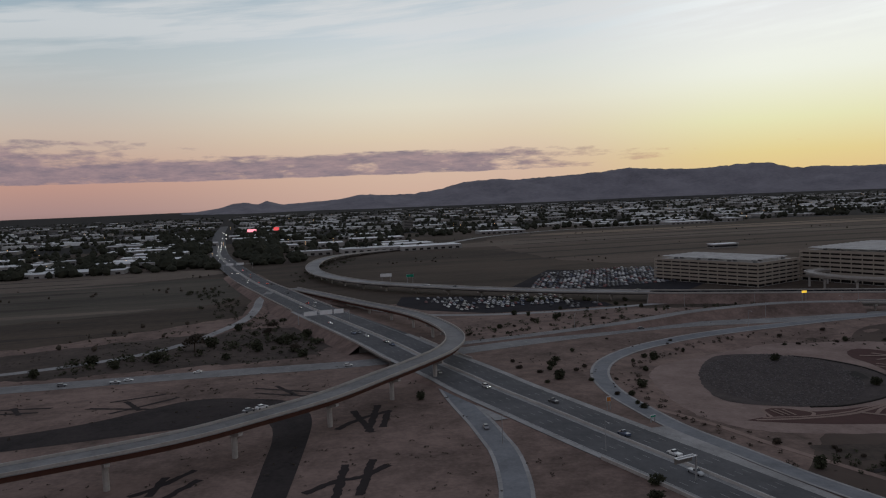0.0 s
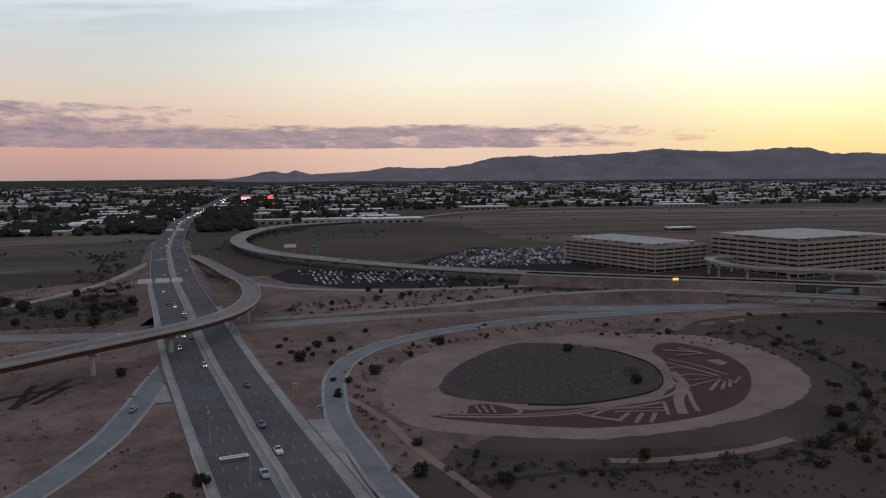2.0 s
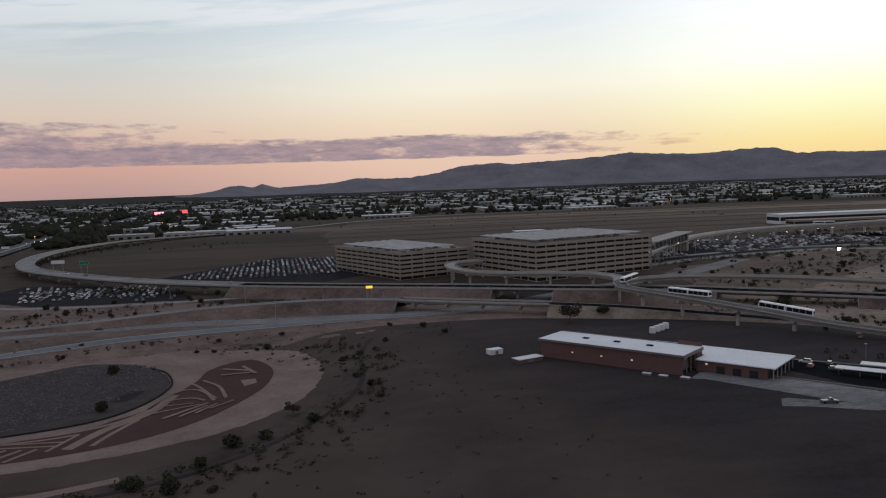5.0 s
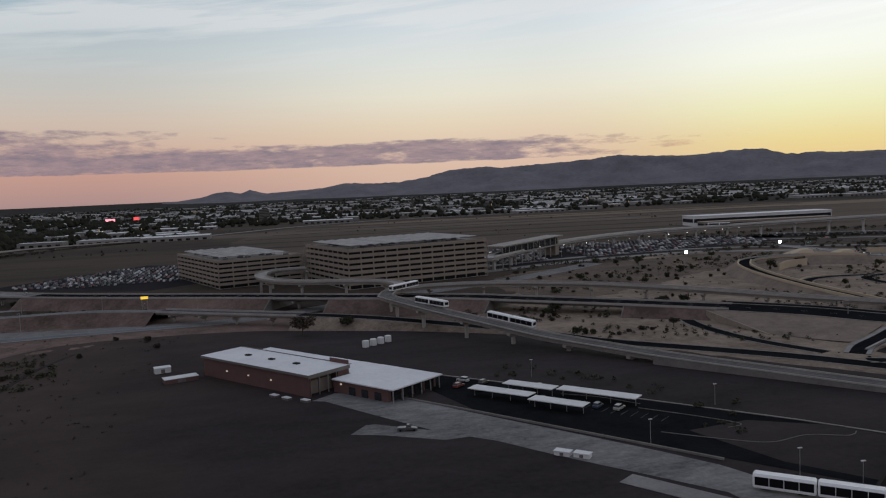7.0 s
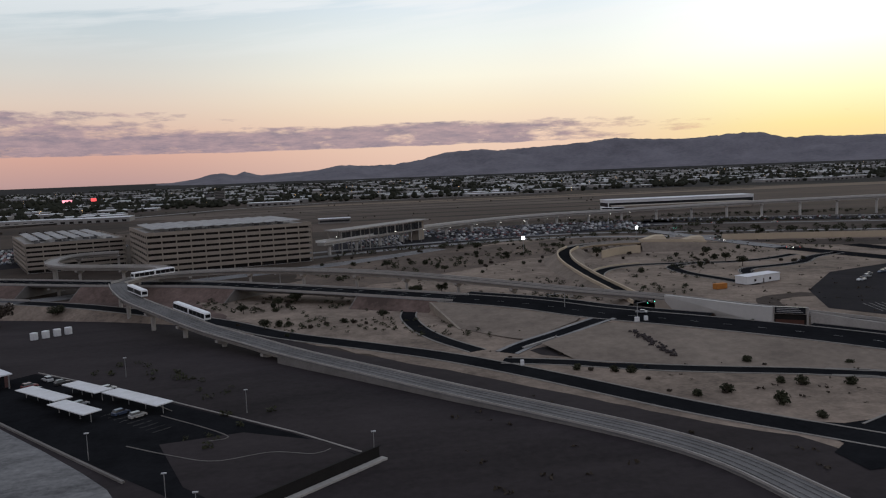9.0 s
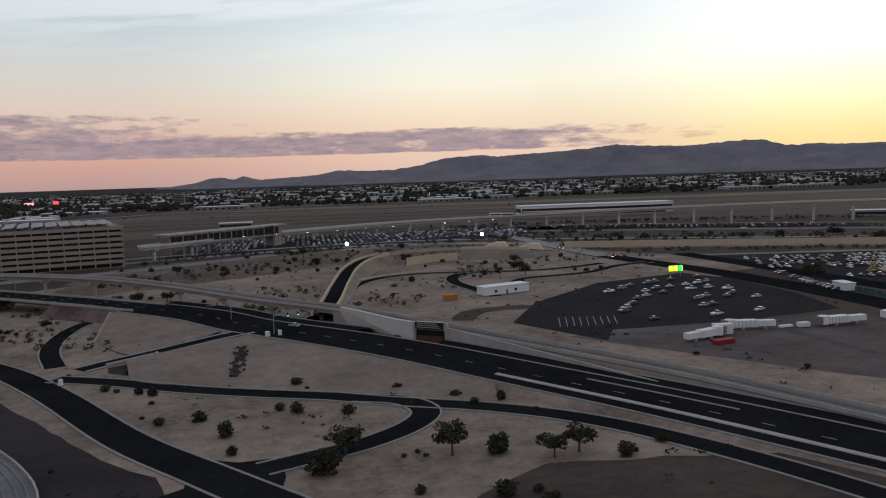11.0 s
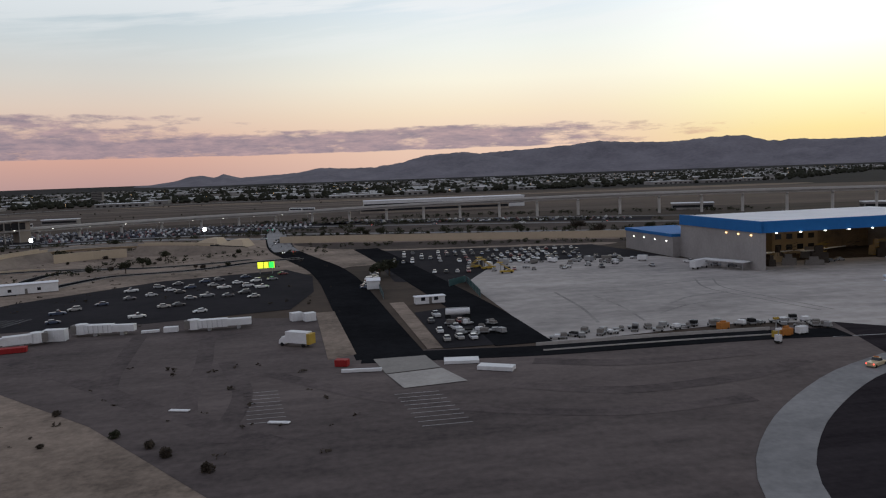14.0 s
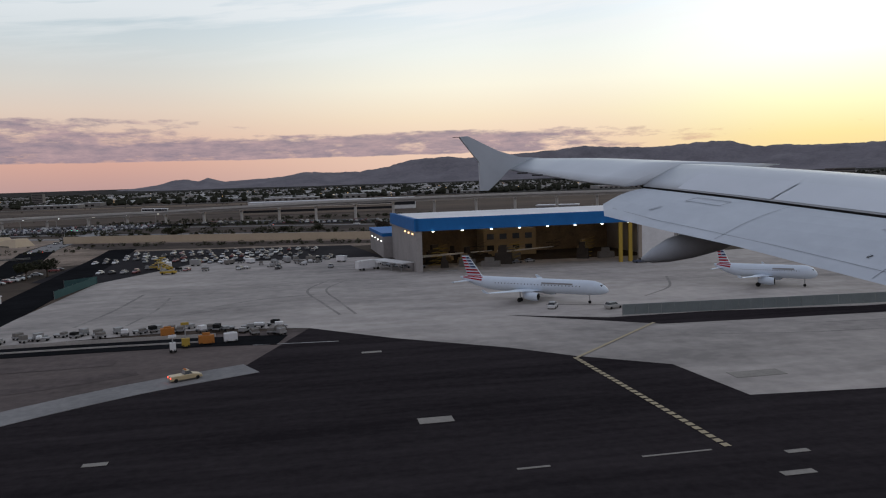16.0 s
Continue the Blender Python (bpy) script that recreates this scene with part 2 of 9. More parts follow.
# tan wall colour raised to include the warm light on ramp walls
tan_wall = mat("tan_wall_with_lamplight", (0.50, 0.41, 0.30), 0.88, (0.38, 0.305, 0.22), 0.1, 1.0)
median_mat = mat("pale_edge_concrete", (0.30, 0.292, 0.285), 0.9, (0.19, 0.185, 0.18), 0.05, 1.0, 1.0)
white_line = mat("road_paint", (0.42, 0.41, 0.40), 0.7, (0.20, 0.195, 0.19), 0.1, 1.5, 0.9)
yellow_line = mat("yellow_paint", (0.36, 0.30, 0.20), 0.7, (0.34, 0.29, 0.2), 0.4, 3.0, 0.8)
white_roof = mat("white_membrane_roof", (0.74, 0.74, 0.76), 0.6, (0.58, 0.58, 0.6), 0.08, 0.8, 0.7)
white_panel = mat("white_painted_metal", (0.70, 0.70, 0.70), 0.45, (0.52, 0.51, 0.50), 0.3, 2.5, 0.6)
red_brick = mat("red_brick_wall", (0.150, 0.088, 0.082), 0.9, (0.105, 0.062, 0.058), 0.3, 2.5)
# near-black: paints shade in openings, also colours some dark parts
black_void = mat("near_black_shade_and_parts", (0.02, 0.019, 0.018), 0.9, (0.035, 0.03, 0.028), 0.3, 2.0)
glass_dark = mat("dark_glazing", (0.018, 0.02, 0.023), 0.12, (0.03, 0.03, 0.033), 0.5, 3.0, spec=0.6)
steel = mat("galvanised_steel", (0.34, 0.34, 0.34), 0.5, (0.24, 0.24, 0.24), 0.5, 4.0, metal=0.5)
rubber = mat("black_rubber", (0.02, 0.02, 0.02), 0.8)
foliage = mat("desert_foliage", (0.036, 0.040, 0.024), 0.9, (0.070, 0.066, 0.042), 0.5, 2.5, 0.9, random_tint=0.45)
dry_foliage = mat("dry_brush", (0.075, 0.060, 0.046), 0.95, (0.040, 0.033, 0.026), 0.5, 2.5, 0.9, random_tint=0.45)
bark = mat("bark", (0.09, 0.07, 0.055), 0.9)
blue_paint = mat("blue_fascia", (0.028, 0.15, 0.40), 0.55, (0.022, 0.115, 0.31), 0.1, 1.0, 0.6)
orange_paint = mat("orange_paint", (0.42, 0.17, 0.045), 0.6)
yellow_paint = mat("yellow_equipment_paint", (0.42, 0.29, 0.06), 0.55)
red_paint = mat("red_paint", (0.30, 0.03, 0.03), 0.5)
green_sign = mat("green_sign_panel", (0.02, 0.22, 0.14), 0.5)
grey_sign = mat("sign_back", (0.5, 0.5, 0.5), 0.5)
rock_dark = mat("dark_rock_mulch", (0.070, 0.058, 0.056), 0.95, (0.038, 0.031, 0.031), 0.15, 1.2, 0.9, 0.08)
dark_wash = mat("dark_wash_gravel", (0.044, 0.036, 0.035), 0.95, (0.022, 0.019, 0.019), 0.05, 0.8, 1.0)
scrub_soil = mat("scrub_soil", (0.082, 0.063, 0.054), 0.95, (0.036, 0.029, 0.025), 0.03, 0.6, 1.0)
ring_gravel = mat("ring_gravel", (0.232, 0.172, 0.153), 0.95, (0.148, 0.107, 0.094), 0.06, 0.9, 1.0)
brown_gravel = mat("maroon_gravel", (0.074, 0.040, 0.037), 0.95, (0.046, 0.027, 0.026), 0.1, 1.0)
plane_white = mat("aircraft_silver_paint", (0.60, 0.67, 0.75), 0.35, (0.50, 0.56, 0.63), 0.1, 2.0, 0.6, spec=0.5)
# rock colour shifted to bluish grey, with distance haze painted in
mountain_mat = mat("haze_tinted_mountain", (0.200, 0.186, 0.203), 1.0, (0.128, 0.120, 0.134), 0.0035, 0.03, 1.0)
far_land = mat("far_suburb", (0.028, 0.026, 0.025), 1.0, (0.016, 0.015, 0.015), 0.006, 0.04, 0.9)
slip_asphalt = mat("bluish_ramp_asphalt", (0.190, 0.195, 0.206), 0.9, (0.118, 0.121, 0.128), 0.04, 1.0, 1.0)
ramp_asphalt = mat("weathered_ramp_asphalt", (0.21, 0.205, 0.202), 0.9, (0.125, 0.122, 0.121), 0.04, 1.0, 1.0)
city_foliage = mat("city_tree_foliage", (0.022, 0.024, 0.017), 0.95, (0.040, 0.039, 0.028), 0.05, 0.4, 0.9)
car_paint = pick_mat("car_paint", [(0.6, 0.6, 0.6), (0.02, 0.02, 0.022), (0.62, 0.62, 0.6), (0.25, 0.26, 0.27), (0.05, 0.05, 0.055), (0.5, 0.5, 0.5), (0.16, 0.02, 0.02), (0.66, 0.66, 0.65), (0.1, 0.1, 0.11), (0.03, 0.05, 0.10), (0.36, 0.35, 0.33)], 0.3, 0.5, 0.4)
lot_cars = island_mat("distant_car_paint", [(0.5, 0.5, 0.5), (0.03, 0.03, 0.03), (0.30, 0.30, 0.31), (0.05, 0.05, 0.055), (0.42, 0.42, 0.41), (0.12, 0.12, 0.125), (0.12, 0.03, 0.03), (0.04, 0.05, 0.08), (0.025, 0.025, 0.028)], 0.45)
lamp_white = glow("white_lamp", (1.0, 0.95, 0.85), 6.0)
lamp_warm = glow("warm_lamp", (1.0, 0.62, 0.28), 2.2)
lamp_red = glow("tail_lamp", (1.0, 0.08, 0.05), 3.0)
depot_lamp = glow("dim_wall_lamp", (1.0, 0.80, 0.62), 0.35)
sign_pink = glow("lit_sign_pink", (1.0, 0.30, 0.36), 1.6)
sign_red = glow("lit_sign_red", (1.0, 0.10, 0.10), 1.0)
sign_yellow = glow("lit_sign_yellow", (0.85, 0.95, 0.05), 1.0)
sign_green_lit = glow("lit_sign_green", (0.05, 0.9, 0.12), 0.9)
sign_amber = glow("lit_sign_amber", (1.0, 0.62, 0.05), 1.0)
signal_green = glow("traffic_signal_green", (0.1, 1.0, 0.6), 2.5)


# ---- building blocks ----
class Geo:
    """Collects vertices and faces of one mesh."""

    def __init__(self):
        self.v, self.f = [], []

    def add(self, verts, faces, m=None):
        k = len(self.v)
        self.v += [tuple(m @ Vector(p)) if m else tuple(p) for p in verts]
        self.f += [tuple(i + k for i in f) for f in faces]
        return self

    def box(self, x0, y0, z0, x1, y1, z1, m=None, taper=0.0):
        a = taper
        v = [(x0, y0, z0), (x1, y0, z0), (x1, y1, z0), (x0, y1, z0), (x0 + a, y0 + a, z1), (x1 - a, y0 + a, z1), (x1 - a, y1 - a, z1), (x0 + a, y1 - a, z1)]
        return self.add(v, [(3, 2, 1, 0), (4, 5, 6, 7), (0, 1, 5, 4), (1, 2, 6, 5), (2, 3, 7, 6), (3, 0, 4, 7)], m)

    def cyl(self, x, y, z0, z1, r0, r1=None, n=10, m=None):
        r1 = r0 if r1 is None else r1
        a = [2 * math.pi * k / n for k in range(n)]
        v = [(x + r0 * math.cos(t), y + r0 * math.sin(t), z0) for t in a] + [(x + r1 * math.cos(t), y + r1 * math.sin(t), z1) for t in a]
        f = [(k, (k + 1) % n, n + (k + 1) % n, n + k) for k in range(n)] + [tuple(range(n - 1, -1, -1)), tuple(range(n, 2 * n))]
        return self.add(v, f, m)

    def prism(self, outline, z0, z1, m=None):
        n = len(outline)
        v = [(x, y, z0) for x, y in outline] + [(x, y, z1) for x, y in outline]
        f = [(k, (k + 1) % n, n + (k + 1) % n, n + k) for k in range(n)] + [tuple(range(n - 1, -1, -1)), tuple(range(n, 2 * n))]
        return self.add(v, f, m)

    def loft(self, rings, closed=True, caps=True):
        n = len(rings[0])
        v = [p for r in rings for p in r]
        f = []
        for j in range(len(rings) - 1):
            for k in range(n if closed else n - 1):
                f.append((j * n + k, j * n + (k + 1) % n, (j + 1) * n + (k + 1) % n, (j + 1) * n + k))
        if caps and closed:
            f += [tuple(range(n - 1, -1, -1)), tuple((len(rings) - 1) * n + k for k in range(n))]
        return self.add(v, f)

    def mesh(self, name, material, smooth=False):
        me = bpy.data.meshes.new(name)
        me.from_pydata(self.v, [], self.f)
        bm = bmesh.new()
        bm.from_mesh(me)
        if len(bm.faces) < 60000:
            bmesh.ops.recalc_face_normals(bm, faces=bm.faces)
        bm.to_mesh(me)
        bm.free()
        me.materials.append(material)
        if smooth:
            me.shade_smooth()
        return me

    def put(self, name, material, parent=None, label="", smooth=False):
        ob = new(name, self.mesh(name, material, smooth))
        if parent:
            ob.parent = parent
        return tagged(ob, label)


def thing(name, label, category, m=None, group="", kind=""):
    ob = new(name)
    ob.empty_display_size = 0.5
    ob.matrix_basis = m or Matrix()
    return tagged(ob, label, category, group, kind)


def spline(points, step=6.0, closed=False):
    """Points along a smooth line through the given ones."""
    p = [Vector(q) for q in points]
    n = len(p)
    out = []
    for k in range(n if closed else n - 1):
        a, b, c, d = ((p[(k + j - 1) % n] for j in range(4)) if closed else (p[max(k - 1, 0)], p[k], p[k + 1], p[min(k + 2, n - 1)]))
        if not closed and k == 0:
            a = b - (c - b)
        if not closed and k == n - 2:
            d = c + (c - b)
        m = max(1, int((c - b).length / step))
        for j in range(m):
            t = j / m
            out.append(0.5 * (2 * b + (c - a) * t + (2 * a - 5 * b + 4 * c - d) * t * t + (3 * b - a - 3 * c + d) * t**3))
    if not closed:
        out.append(p[-1])
    return out


def sides(path):
    """The level direction to the right of the path at each of its points."""
    out = []
    for k in range(len(path)):
        d = path[min(k + 1, len(path) - 1)] - path[max(k - 1, 0)]
        out.append(Vector((d.y, -d.x, 0)).normalized())
    return out


def sweep(geo, path, section, closed=True):
    """Carries a section of (offset to the right, height) pairs along a path. section may be a function of the point."""
    rs = sides(path)
    rings = []
    for p, r in zip(path, rs):
        s = section(p) if callable(section) else section
        rings.append([tuple(p + r * o + Vector((0, 0, h))) for o, h in s])
    return geo.loft(rings, closed)


def strip(geo, path, left, right, lift=0.0):
    return sweep(geo, path, [(left, lift), (right, lift)], False)


def patch(name, points, z, material, label, category="ground", jitter=0.0, smooth=True, parent=None, step=6.0):
    pts = spline([(x, y, 0) for x, y in points], step, True) if smooth else [Vector((x, y, 0)) for x, y in points]
    rnd = random.Random(len(points) * 7 + int(abs(points[0][0])))
    v = [(p.x + rnd.uniform(-jitter, jitter), p.y + rnd.uniform(-jitter, jitter), z) for p in pts]
    bm = bmesh.new()
    f = bm.faces.new([bm.verts.new(q) for q in v])
    bm.normal_update()
    bmesh.ops.triangulate(bm, faces=[f])
    bmesh.ops.recalc_face_normals(bm, faces=bm.faces)
    if sum(f.normal.z for f in bm.faces) < 0:
        bmesh.ops.reverse_faces(bm, faces=bm.faces)
    me = bpy.data.meshes.new(name)
    bm.to_mesh(me)
    bm.free()
    me.materials.append(material)
    ob = new(name, me)
    if parent:
        ob.parent = parent
        return ob
    return tagged(ob, label, category, kind="structure")


def dashes(geo, path, offset, width, on, off, lift):
    rs = sides(path)
    run, k0 = 0.0, 0
    total = [0.0]
    for k in range(1, len(path)):
        total.append(total[-1] + (path[k] - path[k - 1]).length)
    def at(s):
        k = min(max(int(np.searchsorted(total, s)) - 1, 0), len(path) - 2)
        t = (s - total[k]) / max(total[k + 1] - total[k], 1e-6)
        return path[k].lerp(path[k + 1], t), rs[k].lerp(rs[k + 1], t)
    s = 0.0
    while s + on < total[-1]:
        (a, ra), (b, rb) = at(s), at(s + on)
        up = Vector((0, 0, lift))
        geo.add([a + ra * (offset - width) + up, a + ra * (offset + width) + up, b + rb * (offset + width) + up, b + rb * (offset - width) + up], [(0, 1, 2, 3)])
        s += on + off
    return geo


def road(name, points, width, material, label, lift=0.14, lanes=2, edge=True, kerb=False, bank=None, step=6.0, dash=True, rim=0.0):
    """A road on the ground or on a bank; its paint lines and kerbs are its parts."""
    path = spline(points, step)
    g = Geo()
    w = width / 2
    sweep(g, path, [(-w, lift), (w, lift), (w, lift - 0.12), (-w, lift - 0.12)])
    ob = g.put(name, material)
    tagged(ob, label, "road", kind="structure")
    if dash and lanes > 1:
        g = Geo()
        for k in range(1, lanes):
            dashes(g, path, -w + 1.2 + (width - 2.4) * k / lanes, 0.11, 3.0, 9.0, lift + 0.03)
        g.put("lane_marking", white_line, ob)
    if edge:
        g = Geo()
        for o in (-w + 0.7, w - 0.7):
            strip(g, path, o - 0.1, o + 0.1, lift + 0.03)
        g.put("edge_marking", white_line, ob)
    if rim:
        for s in (-1, 1):
            a, b = sorted((s * w, s * (w - rim)))
            strip(Geo(), path, a, b, lift + 0.025).put("paved_edge", median_mat, ob, "pale concrete road edge")
    if kerb:
        for s in (-1, 1):
            g = Geo()
            a, b = sorted((s * w, s * (w + 0.6)))
            sweep(g, path, [(a, lift - 0.2), (b, lift - 0.2), (b, lift + 0.16), (a, lift + 0.16)])
            g.put("kerb", curb_mat, ob, "pale concrete kerb")
    if bank:
        g = Geo()
        rs = sides(path)
        rings = [[tuple(p + r * o + Vector((0, 0, h))) for o, h in ((-w - 1.5 - 1.6 * max(p.z, 0), -p.z - 0.05), (-w - 1.0, lift - 0.16), (w + 1.0, lift - 0.16), (w + 1.5 + 1.6 * max(p.z, 0), -p.z - 0.05))] for p, r in zip(path, rs)]
        g.loft(rings, False)
        g.put("embankment", bank, ob, "sloping gravel embankment")
    return ob


def parapets(path, w, ob, h=0.95, t=0.35, material=None, lift=0.0):
    for s in (-1, 1):
        g = Geo()
        a, b = sorted((s * w, s * (w - t)))
        sweep(g, path, [(a, lift), (b, lift), (b, lift + h), (a, lift + h)])
        g.put("parapet", material or concrete, ob, "pale concrete parapet")


def pier(ob, x, y, z1, turn, width, column=1.6, cap=True, material=None, z0=-0.5):
    g = Geo()
    m = pose(x, y, 0, 0, 0, turn)
    g.cyl(0, 0, z0, z1 - 1.5, column / 2, column / 2, 12, m)
    p = g.put("pier", material or concrete, ob)
    if cap:
        c = Geo()
        w = width / 2
        c.add([(-0.9, -w, z1), (0.9, -w, z1), (0.9, w, z1), (-0.9, w, z1), (-0.8, -w, z1 - 0.9), (0.8, -w, z1 - 0.9), (0.8, w, z1 - 0.9), (-0.8, w, z1 - 0.9),
               (-0.8, -column / 2, z1 - 1.9), (0.8, -column / 2, z1 - 1.9), (0.8, column / 2, z1 - 1.9), (-0.8, column / 2, z1 - 1.9)],
              [(0, 1, 2, 3), (0, 4, 5, 1), (2, 6, 7, 3), (1, 5, 6, 2), (3, 7, 4, 0), (4, 8, 9, 5), (6, 10, 11, 7), (5, 9, 10, 6), (7, 11, 8, 4), (8, 11, 10, 9)], m)
        c.put("pier_cap", material or concrete, p)
    return p


def viaduct(name, points, width, label, deck_mat, girder_mat, depth=2.0, top_mat=None, pier_every=32.0, column=1.6, category="bridge", parapet_h=0.95, first=8.0, min_h=2.5, clear=()):
    """An elevated deck on piers. clear: (x, y, radius) where no pier may stand."""
    path = spline(points, 5.0)
    ob = thing(name, label, category, kind="structure")
    w = width / 2
    sweep(Geo(), path, [(-w, 0), (w, 0), (w, -0.35), (-w, -0.35)]).put("deck", deck_mat, ob)
    sweep(Geo(), path, [(-w * 0.72, -0.35), (w * 0.72, -0.35), (w * 0.62, -depth), (-w * 0.62, -depth)]).put("girder", girder_mat, ob)
    parapets(path, w, ob, parapet_h)
    if top_mat:
        sweep(Geo(), path, [(-w + 0.5, 0.02), (w - 0.5, 0.02), (w - 0.5, 0.06), (-w + 0.5, 0.06)]).put("road_surface", top_mat, ob)
    rs, run = sides(path), pier_every - first
    for k in range(1, len(path)):
        run += (path[k] - path[k - 1]).length
        p = path[k]
        if run >= pier_every and p.z > min_h and all((p.x - x) ** 2 + (p.y - y) ** 2 > r * r for x, y, r in clear):
            run = 0.0
            pier(ob, p.x, p.y, p.z - depth, math.degrees(math.atan2(-rs[k].x, rs[k].y)), width * 0.8, column)
    return ob, path


# ---- ground, far land and mountains ----
def build_ground():
    g = Geo()
    radii = [0, 200, 500, 900, 1400, 2000, 2700, 3600, 5000, 6500, 7600, 8560]
    heights = [0] * 8 + [1, 6, 20, 44]
    n = 96
    rings = []
    for r, h in zip(radii[1:], heights[1:]):
        rings.append([(544 + r * math.cos(2 * math.pi * k / n), r * math.sin(2 * math.pi * k / n), h + (5 * noise.noise((k * 0.6, r * 0.01, 0)) if h > 3 else 0)) for k in range(n)])
    v = [(544, 0, 0)] + [p for r in rings for p in r]
    f = [(0, 1 + k, 1 + (k + 1) % n) for k in range(n)]
    for j in range(len(rings) - 1):
        for k in range(n):
            f.append((1 + j * n + k, 1 + (j + 1) * n + k, 1 + (j + 1) * n + (k + 1) % n, 1 + j * n + (k + 1) % n))
    g.add(v, f)
    ob = g.put("ground", field, None, "", True)
    ob.data.materials.append(far_land)
    for p in ob.data.polygons:
        c = p.center
        if (c.x - 544) ** 2 + c.y**2 > 1950**2:
            p.material_index = 1
    tagged(ob, "dry brown valley ground with scrub and fields", "ground", kind="structure")


def build_mountains():
    """Two ridges; each crest is given by bearing and height in degrees as seen from the middle of the flight."""
    def ridge(name, label, crest, dist, depth, seed):
        g = Geo()
        bear = [b for b, _ in crest]
        high = [h for _, h in crest]
        rings = []
        steps = int((bear[-1] - bear[0]) / 0.14)
        rows = 14
        grid = []
        for k in range(steps + 1):
            b = bear[0] + (bear[-1] - bear[0]) * k / steps
            h = float(np.interp(b, bear, high))
            h += 0.07 * (noise.fractal((b * 1.3, seed, 0), 0.7, 2.1, 4)) * max(0.05, min(1.0, h * 2 + 0.1))
            top = 65 + dist * math.tan(radians(h)) * 1.0
            col = []
            for j in range(rows + 1):
                u = j / rows
                r = dist - depth * (1 - u)
                spur = noise.fractal((b * 0.55, u * 2.2, seed + 5), 0.8, 2.0, 4)
                z = top * (u ** 1.25) * (1 + 0.55 * spur * (1 - u) * u * 2.2) if j < rows else top
                col.append((544 + r * math.sin(radians(b)), r * math.cos(radians(b)), z + (0 if u > 0.02 else -3)))
            r = dist + 60
            col.append((544 + r * math.sin(radians(b)), r * math.cos(radians(b)), -3))
            grid.append(col)
        g.loft(grid, False)
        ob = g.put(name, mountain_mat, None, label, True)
        tagged(ob, label, "mountain", kind="structure")
    ridge("mountain_range", "dark rocky desert hills on the horizon", [(-16, -0.42), (-11, -0.32), (-9, -0.2), (-7.7, -0.14), (-6.2, 0.05), (-5.1, 0.34), (-4.4, 0.40), (-3.5, 0.25), (-2.8, 0.42), (-1.5, 0.15), (0.1, 0.26), (2.5, 0.38), (4.1, 0.68), (5.8, 0.56), (7.8, 0.58), (9.9, 0.84), (11.6, 1.3), (12.8, 1.36), (14.4, 1.46), (16, 1.2), (19, 0.6), (23, 0.1), (25, -0.3)], 8300, 1200, 3.0)
    ridge("mountain_range", "long dark mountain ridge under the afterglow", [(8, 0.1), (11, 0.7), (14, 1.2), (15.7, 1.32), (19.8, 1.5), (22.3, 1.66), (23.8, 1.84), (25.8, 1.68), (28.5, 1.56), (30.4, 1.64), (31.8, 1.78), (33.6, 1.74), (35.1, 1.3), (36.8, 1.38), (38.5, 1.24), (41.3, 1.25), (45, 1.3), (50, 1.1), (58, 0.8), (70, 0.4)], 8560, 1200, 9.0)


build_ground()
build_mountains()
# ground cover
patch("desert_ground", [(-420, 80), (-420, 480), (-150, 560), (-10, 640), (60, 640), (130, 640), (300, 520), (470, 440), (560, 420), (600, 330), (560, 300), (420, 330), (380, 300), (360, 200), (330, 60), (100, 20)], 0.04, desert, "pinkish bare desert soil round the interchange", jitter=3)
patch("dark_dirt_ground", [(60, 40), (96, 130), (165, 205), (260, 300), (345, 390), (398, 400), (440, 398), (474, 388), (515, 372), (575, 334), (604.6, 293.8), (631, 258), (657.5, 224.7), (692.3, 175.7), (706, 158), (718, 143), (722, 110), (730, 60), (560, 20), (300, 10)], 0.08, dark_dirt, "dark graded bare dirt beside the airfield", jitter=0.7)
patch("gravel_ground", [(560, 405), (600, 450), (700, 560), (820, 640), (930, 600), (1060, 520), (1140, 470), (1120, 420), (1020, 400), (950, 360), (860, 250), (900, 170), (960, 60), (760, 30), (716, 120), (650, 228), (600, 310)], 0.06, tan_sand, "tan landscaped gravel between airport roads", jitter=2)
patch("apron_dirt", [(830, 245), (877, 184), (910, 146), (940, 100), (960, 40), (1030, 40), (1042, 116), (1078, 152), (1089, 184), (1005, 182), (966, 190), (958, 240), (900, 262)], 0.09, mat("brown_dirt_yard", (0.14, 0.114, 0.106), 0.95, (0.052, 0.043, 0.042), 0.02, 0.6, 1.0, streak=(-35, 0.35)), "brown compacted dirt yard at the airfield edge", smooth=False)


# ---- roads ----
fw = spline([(140, 152, 0.4), (130, 197.5, 0.4), (118.5, 245, 0.4), (107.7, 292, 0.5), (97.5, 336, 0.9), (88, 381, 3.2), (73, 460, 5), (44, 605, 5), (17, 762, 4), (-13, 960, 2.5), (-57, 1373, 1), (-78, 1730, 0.4)], 8)
fw_all = fw + spline([(-78, 1730, 0.4), (-110, 2600, 0.3), (-129, 3600, 0.3)], 20)[1:]
freeway = tagged(sweep(Geo(), fw_all, lambda p: [(-19.5 + 3 * min(max((p.y - 420) / 200, 0), 1), 0.14), (18.6 - 2.5 * min(max((p.y - 420) / 200, 0), 1), 0.14), (18.6 - 2.5 * min(max((p.y - 420) / 200, 0), 1), 0.02), (-19.5 + 3 * min(max((p.y - 420) / 200, 0), 1), 0.02)]).put("freeway", freeway_mat), "grey multi-lane freeway with painted lane lines", "road", kind="structure")
g = Geo()
for o in (-13.2, -9.5, -5.8, 5.4, 8.8, 12.2):
    dashes(g, fw, o, 0.10, 3.4, 8.6, 0.17)
